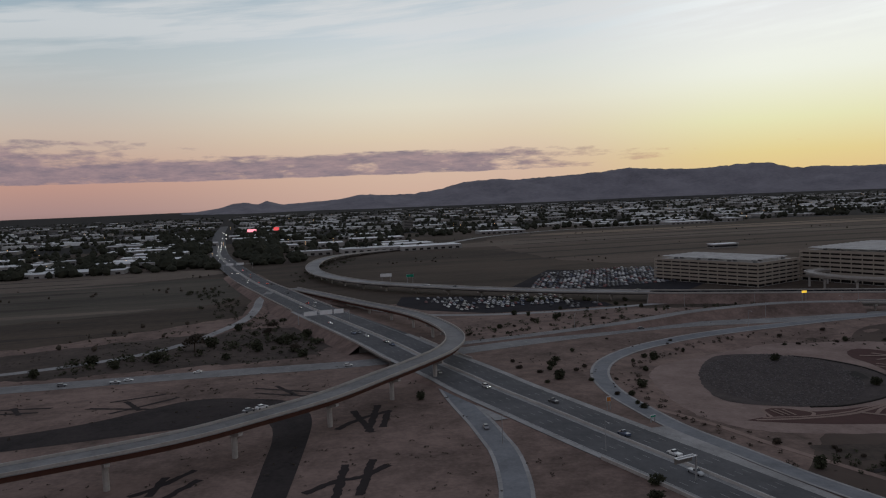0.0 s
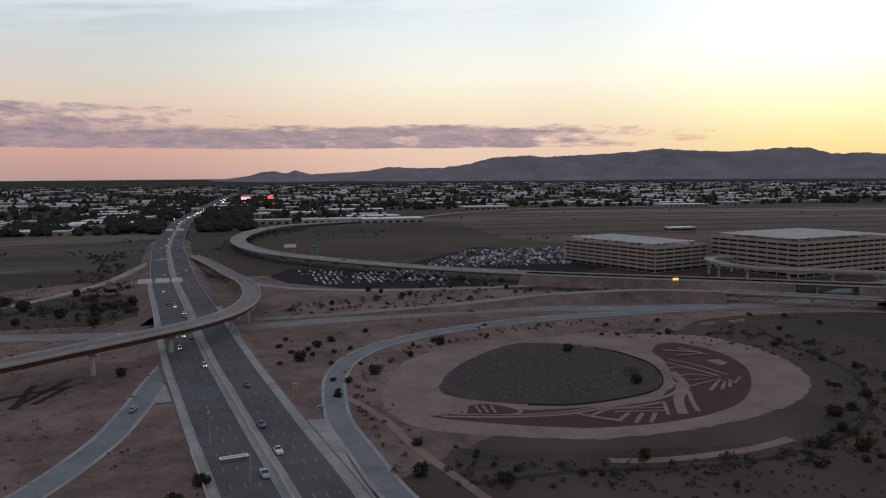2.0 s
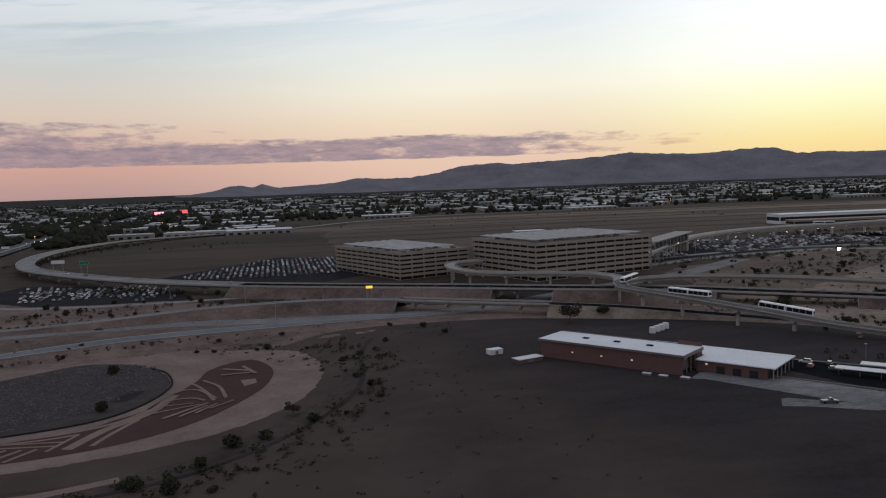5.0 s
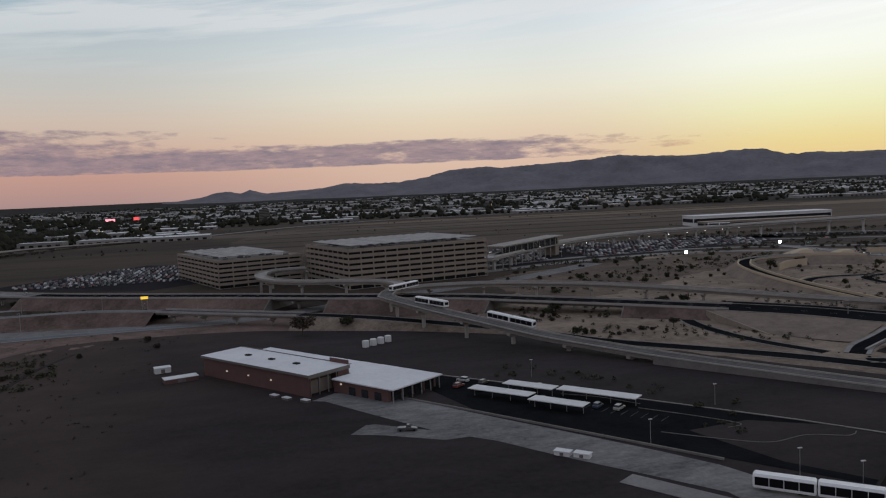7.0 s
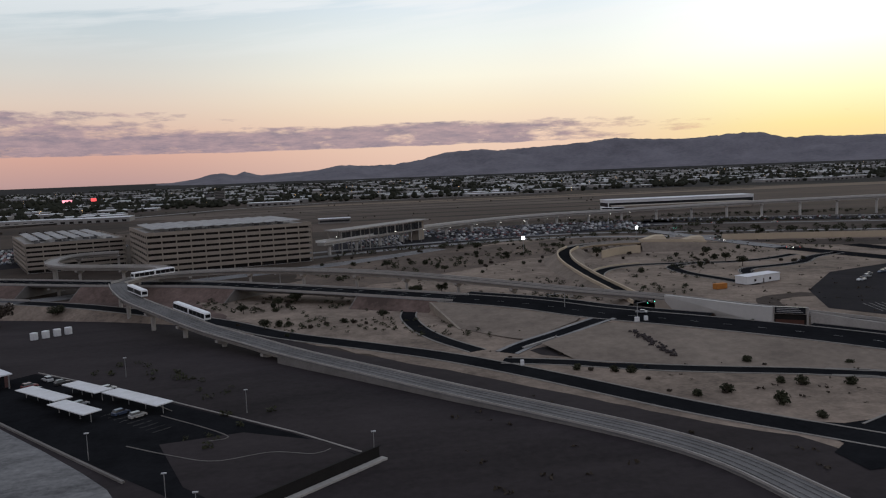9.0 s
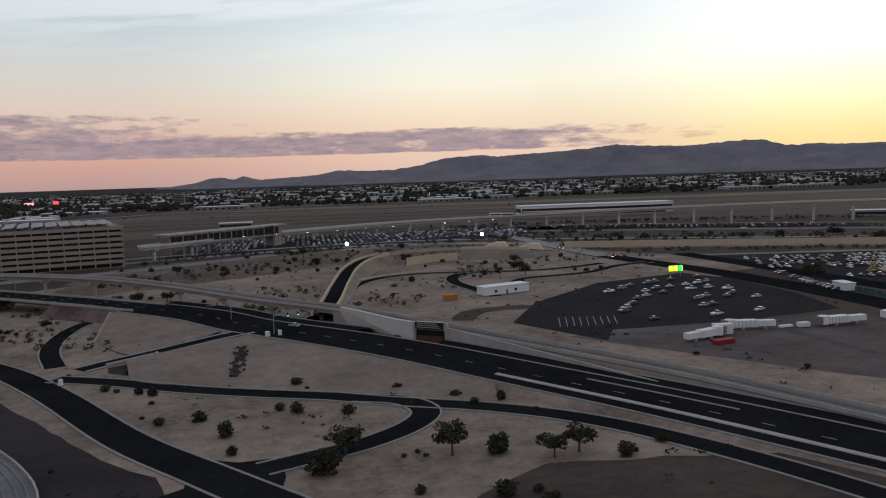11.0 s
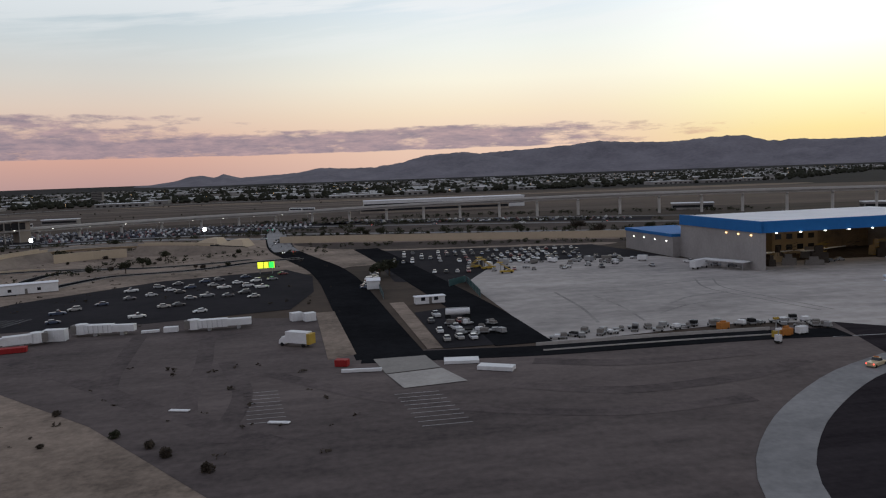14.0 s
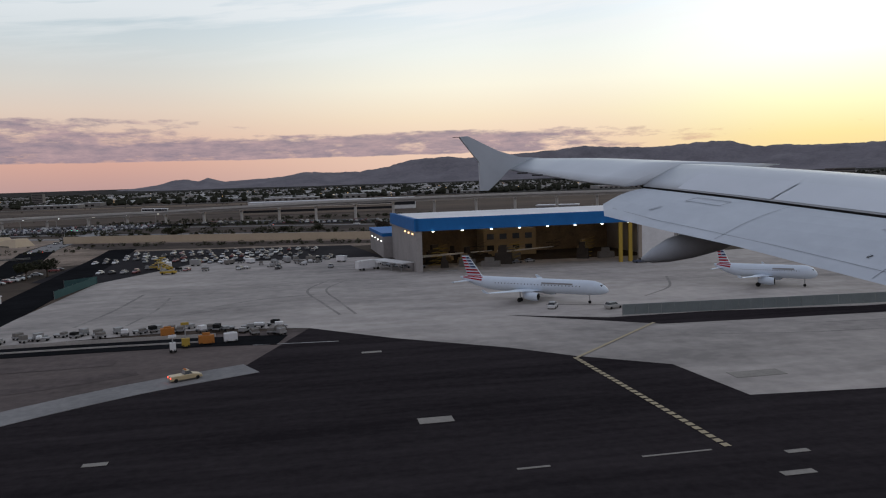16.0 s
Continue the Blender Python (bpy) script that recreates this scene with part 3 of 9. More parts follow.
g.put("lane_marking", mat("worn_lane_paint", (0.30, 0.295, 0.29), 0.7, (0.13, 0.128, 0.126), 0.1, 1.5, 1.0), freeway)
g = Geo()
for o in (-16.6, -2.3, 2.1, 15.2):
    strip(g, fw, o - 0.12, o + 0.12, 0.17)
g.put("edge_marking", white_line, freeway)
strip(Geo(), fw, -2.1, 1.9, 0.165).put("median_strip", median_mat, freeway, "pale concrete median strip")
sweep(Geo(), fw, [(-0.45, 0.17), (0.35, 0.17), (0.12, 1.0), (-0.22, 1.0)]).put("median_barrier", concrete, freeway, "low concrete median barrier")
strip(Geo(), [p for p in fw if p.y < 620], -19.4, -16.9, 0.165).put("shoulder", median_mat, freeway, "pale concrete shoulder")
strip(Geo(), [p for p in fw if p.y < 470], 15.4, 18.5, 0.165).put("shoulder", median_mat, freeway, "pale concrete shoulder")
for s, lo, hi in ((-19.6, 395, 560), (-16.7, 620, 900), (18.4, 370, 450), (16.0, 620, 900), (-19.6, 150, 232)):
    sweep(Geo(), [p for p in fw if lo < p.y < hi], [(s - 0.2, 0), (s + 0.2, 0), (s + 0.2, 1.05), (s - 0.2, 1.05)]).put("parapet", concrete, freeway)
# bridge over the crossroad, and the banks on either side of it
g = Geo()
mid = [p for p in fw if 395 <= p.y <= 450]
sweep(g, mid, [(-19.5, 0.0), (18.6, 0.0), (17.6, -1.7), (-18.5, -1.7)])
# girder colour darkened for the shade under the deck
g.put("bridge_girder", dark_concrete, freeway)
for lo, hi in ((150, 397), (448, 1000)):
    part_of = [p for p in fw if lo <= p.y <= hi]
    g = Geo()
    rings = [[tuple(p + r * o + Vector((0, 0, h))) for o, h in ((-20.4 - 1.4 * p.z, -p.z + 0.03), (-19.7, -0.02), (18.8, -0.02), (19.6 + 1.4 * p.z, -p.z + 0.03))] for p, r in zip(part_of, sides(part_of))]
    g.loft(rings, False)
    g.put("embankment", desert, freeway, "bare sloping freeway bank")
for y0 in (397, 448):
    g = Geo()
    p = min(fw, key=lambda q: abs(q.y - y0))
    g.box(p.x - 19.5, p.y - 0.6, -0.2, p.x + 19, p.y + 0.6, p.z - 0.1)
    g.put("abutment", dark_concrete, freeway)
for k in range(5):
    pier(freeway, 66 + k * 6.5, 422 - k * 0.3, 3.4, 90, 4, 1.2, False)

flyover, fly_path = viaduct("flyover_bridge", [(-190, 215, 15), (-130, 226, 15), (-75, 243, 15), (-30, 258, 15), (-2, 275, 15), (24, 294, 15), (49, 320, 15), (69, 341, 15), (88, 366, 14.6), (101, 398, 13.6), (107, 440, 12), (106, 495, 10.5), (98, 549, 9), (83, 611, 7), (61, 700, 5), (34, 790, 4.1)], 10.5, "curved flyover ramp with brown steel girders on concrete piers", concrete_road, rust_girder, 2.6, ramp_asphalt, 38, 2.0, clear=((88, 366, 9), (96, 384, 10)), first=20)
# this ramp's girder has under-deck shade put into its dark colour
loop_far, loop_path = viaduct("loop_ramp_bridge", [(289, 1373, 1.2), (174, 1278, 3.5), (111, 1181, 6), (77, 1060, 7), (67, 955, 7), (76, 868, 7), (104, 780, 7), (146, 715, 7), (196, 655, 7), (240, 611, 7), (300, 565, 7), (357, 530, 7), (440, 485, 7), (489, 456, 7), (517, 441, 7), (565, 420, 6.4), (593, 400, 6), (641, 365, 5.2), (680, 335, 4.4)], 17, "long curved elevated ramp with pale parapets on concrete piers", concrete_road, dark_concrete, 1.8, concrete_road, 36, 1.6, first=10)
g = Geo()
inner = [p for p in loop_path if p.x > 300]
strip(g, inner, -7.9, 7.9, 0.09)
g.put("resurfaced_road", black_asphalt, loop_far, "fresh black asphalt")
for o in (-3.9, 0.0, 3.9):
    dashes(Geo(), inner, o, 0.12, 3, 9, 0.12).put("lane_marking", white_line, loop_far)
# the bank that carries this road east of the bridges
g = Geo()
for lo, hi in ((300, 466), (497, 586), (640, 700)):
    part_of = [p for p in loop_path if lo < p.x < hi]
    rings = [[tuple(p + r * o + Vector((0, 0, h))) for o, h in ((-9.5 - 1.2 * p.z, -p.z), (-8.7, -0.37), (8.7, -0.37), (9.5 + 1.2 * p.z, -p.z))] for p, r in zip(part_of, sides(part_of))]
    g.loft(rings, False)
    for ring in (rings[0], rings[-1]):
        a, b, c, d = [Vector(q) for q in ring]
        out = (Vector(rings[-1][1]) - Vector(rings[0][1])).normalized() * (0.5 if ring is rings[-1] else -0.5)
        Geo().add([a, b, c, d, a + out, b + out, c + out, d + out], [(0, 1, 2, 3), (7, 6, 5, 4), (0, 4, 5, 1), (1, 5, 6, 2), (2, 6, 7, 3), (3, 7, 4, 0)]).put("abutment", dark_concrete, loop_far, "concrete wall closing the bank")
g.put("embankment", desert, loop_far, "sloping gravel embankment")
road("frontage_ramp", [(52, 745, 3.4), (66, 690, 2.2), (90, 620, 0.8), (121, 577, 0.1), (158, 556.6, 0), (204, 544.6, 0), (259, 541.5, 0), (308, 543, 0), (338, 538, 0)], 7.5, concrete_road, "pale ramp curving from the freeway below the elevated ramp", bank=desert, lanes=1, edge=False)
road("far_field_road", [(289, 1373, 0.4), (400, 1520, 0.2), (504, 1640, 0.1), (720, 1760, 0.1), (1200, 1760, 0.1)], 15, median_mat, "pale distant access road", lanes=1, edge=False, step=20)
road("exit_ramp", [(12, 770, 4.2), (2, 715, 3.8), (-2, 660, 3), (-10, 612, 1.6), (-27, 570, 0.4), (-48, 528, 0), (-85, 492, 0), (-160, 470, 0), (-300, 470, 0)], 7.5, concrete_road, "narrow pale exit ramp curving down to the field", bank=desert, lanes=1)
road("slip_road", [(83, 352, 0.5), (81, 330, 0.2), (79.8, 305, 0.05), (79.4, 280, 0), (78.3, 260, 0), (76.3, 238, 0), (67.6, 203, 0), (52, 170, 0), (38, 150, 0)], 10.4, slip_asphalt, "grey slip road with pale edges leaving the freeway", lanes=1, edge=False, rim=1.3)
road("cross_road", [(-420, 436, 0), (-200, 432, 0), (-51, 427, 0), (57, 419, 0), (122, 431, 0), (184, 443, 0), (263, 450, 0), (346, 436, 0), (419, 431, 0), (452, 437, 0), (482, 453, 0), (530, 482, 0), (600, 516, 0), (650, 545, 0), (720, 600, 0)], 17, ramp_asphalt, "pale concrete road passing under the bridges", lanes=5)
road("rising_ramp", [(110, 450, 0), (165, 454, 1), (230, 459, 3), (290, 470, 5), (355, 468, 6), (402, 450, 6)], 9, ramp_asphalt, "pale ramp climbing on a gravel bank", bank=desert, lanes=2)
ramp_bridge, rb_path = viaduct("overpass", [(402, 450, 6), (440, 424, 6), (478, 402, 5.6)], 10, "concrete road overpass with dark underside", concrete_road, concrete, 1.5, freeway_mat, 18, 1.2, first=6)
road("descending_ramp", [(478, 402, 5.6), (510, 385, 4.4), (540, 366, 2.6), (575, 338, 0.8), (601, 305, 0), (633, 272, 0), (656, 247, 0), (678, 216, 0), (705, 173, 0), (727, 145, 0), (750, 115, 0), (775, 70, 0)], 9, black_asphalt, "black asphalt road with pale kerbs beside the airfield", bank=tan_sand, lanes=1, edge=False, kerb=True)
road("loop_road", [(166, 160, 0), (156.5, 196, 0), (152.3, 220, 0), (147.2, 250, 0), (146.6, 276, 0), (148.6, 308, 0), (157.5, 341, 0), (176, 372, 0), (204, 398, 0), (240, 413, 0), (289, 421, 0), (358, 425, 0), (419, 427, 0)], 9.4, slip_asphalt, "grey loop ramp with pale edges curving round the gravel oval", lift=0.2, lanes=1, edge=False, rim=1.2, step=4)
patch("gore_pavement", [(135.7, 253), (142.6, 253.7), (146.4, 228), (148, 212), (151, 196), (158, 160), (153, 160), (148.4, 197), (142.5, 221)], 0.24, median_mat, "pale paved gore between freeway and ramp", "road", smooth=False)
patch("gore_pavement", [(82.5, 339), (84.5, 307), (84.8, 278), (93.6, 279), (90.9, 293), (87, 320)], 0.32, median_mat, "pale paved gore beside the slip road", "road", smooth=False)

# airport boulevard
boulevard = road("boulevard", [(676, 338, 4.4), (704, 311, 4), (724, 286, 3.2), (752, 257, 2.8), (777, 228, 2.4), (800, 197, 1.8), (826, 163, 1), (848, 130, 0.5), (866, 100, 0.2), (884, 60, 0.1)], 21, black_asphalt, "wide fresh black boulevard with white lane lines", lanes=2, edge=False, bank=tan_sand, kerb=True)
bv = spline([(724, 286, 3.2), (752, 257, 2.8), (777, 228, 2.4), (800, 197, 1.8), (826, 163, 1), (848, 130, 0.5), (866, 100, 0.2), (884, 60, 0.1)], 4)
g = Geo()
sweep(g, [p for p in bv if p.y < 203], [(4.2, 0.1), (5.9, 0.1), (5.8, 0.34), (4.3, 0.34)])
g.put("median_kerb", concrete, boulevard, "long pale median kerb")
g = Geo()
sweep(g, [p for p in bv if 150 < p.y < 186], [(-5.9, 0.1), (-5.2, 0.1), (-5.3, 0.30), (-5.8, 0.30)])
g.put("median_kerb", curb_mat, boulevard)
far_side = spline([(676, 338, 4.4), (704, 311, 4), (724, 286, 3.2), (752, 257, 2.8)], 8)
road("far_carriageway", [(q.x, q.y, q.z - 0.05) for q in [p + r * -14.6 for p, r in zip(far_side, sides(far_side))]], 7, black_asphalt, "black outer carriageway beside the boulevard", edge=False, lanes=1, kerb=True, bank=tan_sand)
lane = [(p + r * -14.4) * 1.0 for p, r in zip(bv, sides(bv)) if 84 < p.y < 232]
road("sunken_lane", [(q.x, q.y, max(q.z - 0.25, 0)) for q in lane[::6]], 6.6, black_asphalt, "black lane leaving the underpass beside the boulevard", edge=False, lanes=1, kerb=True, bank=tan_sand)
road("underpass_road", [(672, 236, 0), (690, 227, 0), (712, 213, 0), (734, 202, 0), (750, 195, 0), (763, 187, 0), (786, 175, 0), (804, 161, 0), (820, 140, 0), (836, 110, 0), (856, 60, 0)], 6.5, black_asphalt, "narrow black service road with kerbs", lanes=1, edge=False, kerb=True)
road("loop_connector", [(756, 192, 0), (767, 186, 0), (771, 176, 0), (766, 166, 0), (755, 157, 0), (743, 151.5, 0), (735, 148, 0)], 6.5, black_asphalt, "tight black connector loop", lift=0.17, lanes=1, kerb=True, edge=False, step=2.5)
road("side_street", [(724, 276, 3.1), (714, 269, 2.9), (699, 261, 1.6), (686, 255, 0.4), (676, 246, 0.05)], 9, black_asphalt, "short black side street over a small bridge", edge=False, lanes=1, rim=1.7, bank=tan_sand, step=3)
road("curving_underpass", [(667.5, 252, 0), (659.4, 273.5, 0), (655, 294, 0), (654, 319, 0), (657.3, 337, 0), (663, 353, 0)], 6, black_asphalt, "black lane curving under the bridge", lanes=1, kerb=True, edge=False, step=3)
ramp_pts = [(750, 300, 3), (755.5, 340, 2.8), (761, 387, 3.0), (769, 440, 4.0), (780, 478, 5.0), (794, 500, 5.7)]
road("ramp_up", ramp_pts, 7.5, black_asphalt, "black ramp rising between pale parapets", edge=False, lanes=1, bank=graded_bank)
ramp_line = spline(ramp_pts, 5)
parapets(ramp_line, 4.4, bpy.data.objects["ramp_up"], 1.5, 0.8, tan_wall, 0.0)
viaduct("ramp_bridge", [(794, 500, 5.7), (808, 510, 5.9), (830, 514, 6), (848, 511, 6)], 8.8, "short tan concrete bridge at the head of the ramp", tan_wall, tan_wall, 1.5, black_asphalt, 24, 1.3, first=4)
road("ramp_head", [(848, 511, 6), (870, 505, 5.6), (892, 500, 4.4), (912, 506, 2.0)], 7.5, black_asphalt, "black ramp head falling to the terminal road", edge=False, lanes=1, bank=graded_bank)
parapets(spline([(848, 511, 6), (870, 505, 5.6), (892, 500, 4.4)], 5), 4.4, bpy.data.objects["ramp_head"], 1.3, 0.6, tan_wall, 0.0)
inner_pts = [(757, 330, 1.8), (760.5, 352, 1.3), (764.5, 378, 1.0), (772.5, 403, 0.9), (788, 423, 0.7), (810, 432.5, 0.4), (839, 430, 0.1), (867, 423.5, 0), (895, 428, 0), (920, 440, 0)]
road("inner_loop", inner_pts, 6.5, black_asphalt, "black branch road below the ramp", edge=False, lanes=1, kerb=True, bank=tan_sand)
sweep(Geo(), [p for p in spline(inner_pts, 4) if p.x < 815], [(-4.6, -0.8), (-4.0, -0.8), (-4.0, 1.1), (-4.6, 1.1)]).put("parapet", tan_wall, bpy.data.objects["inner_loop"], "pale tan roadside wall")
road("loop_link", [(829, 340, 0), (824, 366, 0), (820, 394, 0), (825, 418, 0), (839, 427, 0), (853, 428, 0)], 6.5, black_asphalt, "black curve linking the lot and the branch road", lift=0.17, edge=False, lanes=1, kerb=True, step=3)
patch("dirt_track", [(799, 286), (803, 300), (812, 309), (834, 312), (842, 304), (822, 302), (811, 297), (807, 285)], 0.11, scrub_soil, "worn dark track on the gravel", jitter=0.8)
road("terminal_road", [(922, 720, 0), (928, 600, 0), (935, 495, 0), (947, 430, 0), (957, 382, 0), (962.5, 335, 0), (965, 284, 0), (967, 230, 0), (969, 182, 0)], 17, black_asphalt, "black terminal road", edge=False, lanes=1)
road("terminal_branch", [(947, 434, 0), (930, 428, 0), (917, 420, 0), (897, 402.5, 0), (875, 396.5, 0), (857, 392, 0), (846.5, 375, 0), (836, 349, 0)], 7, black_asphalt, "black branch road through gravel", lanes=1, kerb=True)
road("yard_road", [(985, 470, 0), (990, 416, 0), (997, 317, 0), (1002, 240, 0), (1003, 186, 0)], 15, black_asphalt, "black yard road beside the apron", lanes=1, edge=False)
road("highway_behind", [(560, 560, 0), (700, 620, 0), (820, 640, 0), (905, 600, 0), (1010, 540, 0), (1140, 480, 0), (1300, 420, 0), (1450, 380, 0)], 12, concrete_road, "grey airport through road behind a low wall", lanes=3)
road("highway_behind", [(560, 600, 0), (700, 650, 0), (850, 668, 0), (1000, 600, 0), (1160, 520, 0), (1400, 430, 0)], 10, concrete_road, "grey airport through road", lanes=3)
g = Geo()
for pts in ([(932, 545, 0), (1000, 520, 0), (1136, 462, 0), (1260, 410, 0)],):
    sweep(g, spline(pts, 8), [(-0.3, 0), (0.3, 0), (0.3, 4.6), (-0.3, 4.6)])
tagged(g.put("retaining_wall", tan_wall), "long tan retaining wall beside the airport road", "wall", kind="structure")
g = Geo()
sweep(g, spline([(806, 478, 0), (824, 492.5, 0), (842, 497, 0)], 4), [(-0.3, 0), (0.3, 0), (0.3, 5.2), (-0.3, 5.2)])
tagged(g.put("retaining_wall", tan_wall), "curved tan retaining wall below the ramp", "wall", kind="structure")


g, spill = Geo(), random.Random(12)
for _ in range(150):
    u = spill.random()
    g.box(-0.5, -0.5, -0.3, 0.5, 0.5, 0.3, pose(723.7 + spill.gauss(0, 0.9), 252 - 31 * u, 3.0 - 1.9 * u ** 0.9, spill.uniform(-20, 20), spill.uniform(-20, 20), spill.uniform(0, 90)) @ Matrix.Scale(spill.uniform(0.3, 0.9), 4), 0.1)
g.put("rock_spill", rock_dark)
tagged(bpy.data.objects["rock_spill"], "dark rocks strewn down the sand bank", "rocks", kind="stuff")
patch("junction", [(719.5, 158.5), (730, 153), (738.5, 153.5), (739.5, 143), (738, 128), (716, 128), (716, 138), (721.5, 142)], 0.19, black_asphalt, "black asphalt junction of the service roads", "road", smooth=False)
patch("scrub_ground", [(768, 121), (774, 127), (787, 136.5), (804, 135.5), (824, 132), (846, 122), (850, 70), (770, 70)], 0.1, mat("dark_rough_soil", (0.085, 0.066, 0.055), 0.95, (0.040, 0.032, 0.028), 0.04, 0.6, 1.0), "dark rough soil below the service road", jitter=1.0)


def slope(name, label, top, base):
    """A smooth graded bank between its upper and its lower edge."""
    a, b = spline(top, 4), spline(base, 4)
    n = max(len(a), len(b))
    rows = []
    for k in range(n):
        p, q = a[round(k * (len(a) - 1) / (n - 1))], b[round(k * (len(b) - 1) / (n - 1))]
        rows.append([tuple(p.lerp(q, u) + Vector((0, 0, 0.18 * math.sin(math.pi * u)))) for u in (0, 0.2, 0.4, 0.6, 0.8, 1)])
    tagged(Geo().loft(rows, False).put(name, graded_bank, None, "", True), label, "bank", kind="structure")


slope("sand_bank", "smooth tan graded bank below the boulevard", [(689, 249, 1.7), (699, 255, 2.2), (709, 260, 2.8), (722, 266, 3.1), (744, 249.6, 2.7), (768, 220.6, 2.3), (791, 190.4, 1.7)], [(694, 228.6, 0.12), (703, 221.4, 0.12), (713, 217, 0.12), (735, 205.8, 0.12), (751, 199, 0.12), (765, 191, 0.12), (789, 178, 0.12)])
slope("sand_bank", "smooth tan graded bank between the bridge and the side street", [(715, 279.5, 3.15), (700, 297, 3.7), (684, 315, 4.05), (666, 331, 4.3)], [(711, 274.5, 2.95), (699, 267.6, 1.8), (687, 262, 0.6), (670, 290, 0.1)])
Geo().add([(666, 331.5, 0), (670, 289, 0), (666, 331.5, 4.35), (670, 289, 0.2), (665, 331.5, 0), (669, 289, 0), (665, 331.5, 4.35), (669, 289, 0.2)], [(0, 1, 3, 2), (6, 7, 5, 4), (2, 3, 7, 6), (0, 4, 5, 1), (1, 5, 7, 3), (0, 2, 6, 4)]).put("abutment_wall", tan_concrete_wall)
tagged(bpy.data.objects["abutment_wall"], "tan concrete wall at the end of the bank", "wall", kind="structure")
# small bridge under the side street, with its wing wall
b = thing("side_bridge", "small pale concrete bridge under the side street", "bridge", kind="structure")
Geo().add([(683, 249.2, -0.2), (696.5, 255.6, 0.9), (696.5, 255.6, 1.9), (683, 249.2, 0.75), (682.6, 250, -0.2), (696.1, 256.4, 0.9), (696.1, 256.4, 1.9), (682.6, 250, 0.75)], [(0, 1, 2, 3), (7, 6, 5, 4), (0, 4, 5, 1), (1, 5, 6, 2), (2, 6, 7, 3), (3, 7, 4, 0)]).put("girder", concrete, b)
Geo().add([(696.3, 256, 0), (704, 243, 0), (696.3, 256, 2.2), (696.9, 256.4, 0), (704.6, 243.4, 0), (696.9, 256.4, 2.2)], [(0, 1, 2), (5, 4, 3), (0, 3, 4, 1), (1, 4, 5, 2), (2, 5, 3, 0)]).put("wing_wall", concrete, b)
# flat patch, darker than the gravel round it
patch("dry_wash", [(684, 247), (697, 253), (703, 240), (694, 233), (686, 239)], 0.13, dark_wash, "flat dark patch below the small bridge", "ground", smooth=False)


# scrubby darker soil by the oval and the ramps
patch("scrub_ground", [(-300, 470), (-120, 450), (0, 450), (40, 470), (30, 560), (-60, 560), (-200, 520)], 0.07, scrub_soil, "dark brown scrub soil below the freeway", jitter=4)


# ---- things: vehicles ----
def make_car(kind):
    """A parked or driving car: body, glazing, wheels and lamps. Faces +x."""
    lo, hi, cab0, cab1, h, w = {"sedan": (-2.3, 2.3, -1.55, 0.95, 1.45, 0.9), "suv": (-2.35, 2.35, -2.2, 0.9, 1.75, 0.95), "pickup": (-2.8, 2.8, -0.5, 1.15, 1.8, 0.98)}[kind]
    car = thing("car", "parked car", "car")
    belt = 0.95 if kind == "sedan" else 1.08
    g = Geo()
    rings = []
    for x, top, ww in ((lo, belt - 0.12, w * 0.88), (lo + 0.15, belt, w * 0.97), (cab0, belt + 0.03, w), (cab1, belt + 0.02, w), (hi - 0.9, belt - 0.1, w * 0.97), (hi - 0.12, belt - 0.28, w * 0.9), (hi, 0.55, w * 0.82)):
        rings.append([(x, -ww, 0.3), (x, -ww, top - 0.12), (x, -ww * 0.9, top), (x, ww * 0.9, top), (x, ww, top - 0.12), (x, ww, 0.3)])
    g.loft(rings)
    # roof on pillars
    rw = w * 0.76
    g.loft([[(x, -rw, h - 0.09), (x, -rw * 0.9, h), (x, rw * 0.9, h), (x, rw, h - 0.09)] for x in (cab0 + 0.35, cab0 + 0.6, cab1 - 0.75, cab1 - 0.6)])
    g.put("body", car_paint, car)
    c = Geo()
    b0, b1 = cab0 + 0.02, cab1 - 0.02
    c.loft([[(b0, -w * 0.9, belt), (b0 + 0.38, -rw * 0.98, h - 0.07), (b0 + 0.38, rw * 0.98, h - 0.07), (b0, w * 0.9, belt)], [(b1, -w * 0.9, belt), (b1 - 0.62, -rw * 0.98, h - 0.07), (b1 - 0.62, rw * 0.98, h - 0.07), (b1, w * 0.9, belt)]])
    c.put("glazing", glass_dark, car, "dark tinted glazing")
    for x in (lo + 0.85, hi - 0.9):
        for s in (-1, 1):
            k = Geo()
            k.cyl(0, 0, -0.11, 0.11, 0.33, 0.33, 12, pose(x, s * (w - 0.1), 0.33, 90))
            k.put("wheel", rubber, car)
    return car


car_models = [make_car("sedan"), make_car("suv"), make_car("pickup"), make_car("sedan")]
CAR_WORDS = {0: "small saloon car", 1: "tall utility car", 2: "long pickup truck", 3: "plain saloon car"}


def place_car(x, y, z, turn, where, group="", kind=None):
    k = random.randrange(4) if kind is None else kind
    c = copy_thing(car_models[k], pose(x, y, z, 0, 0, turn))
    return tagged(c, CAR_WORDS[k] + " " + where, "car", group)


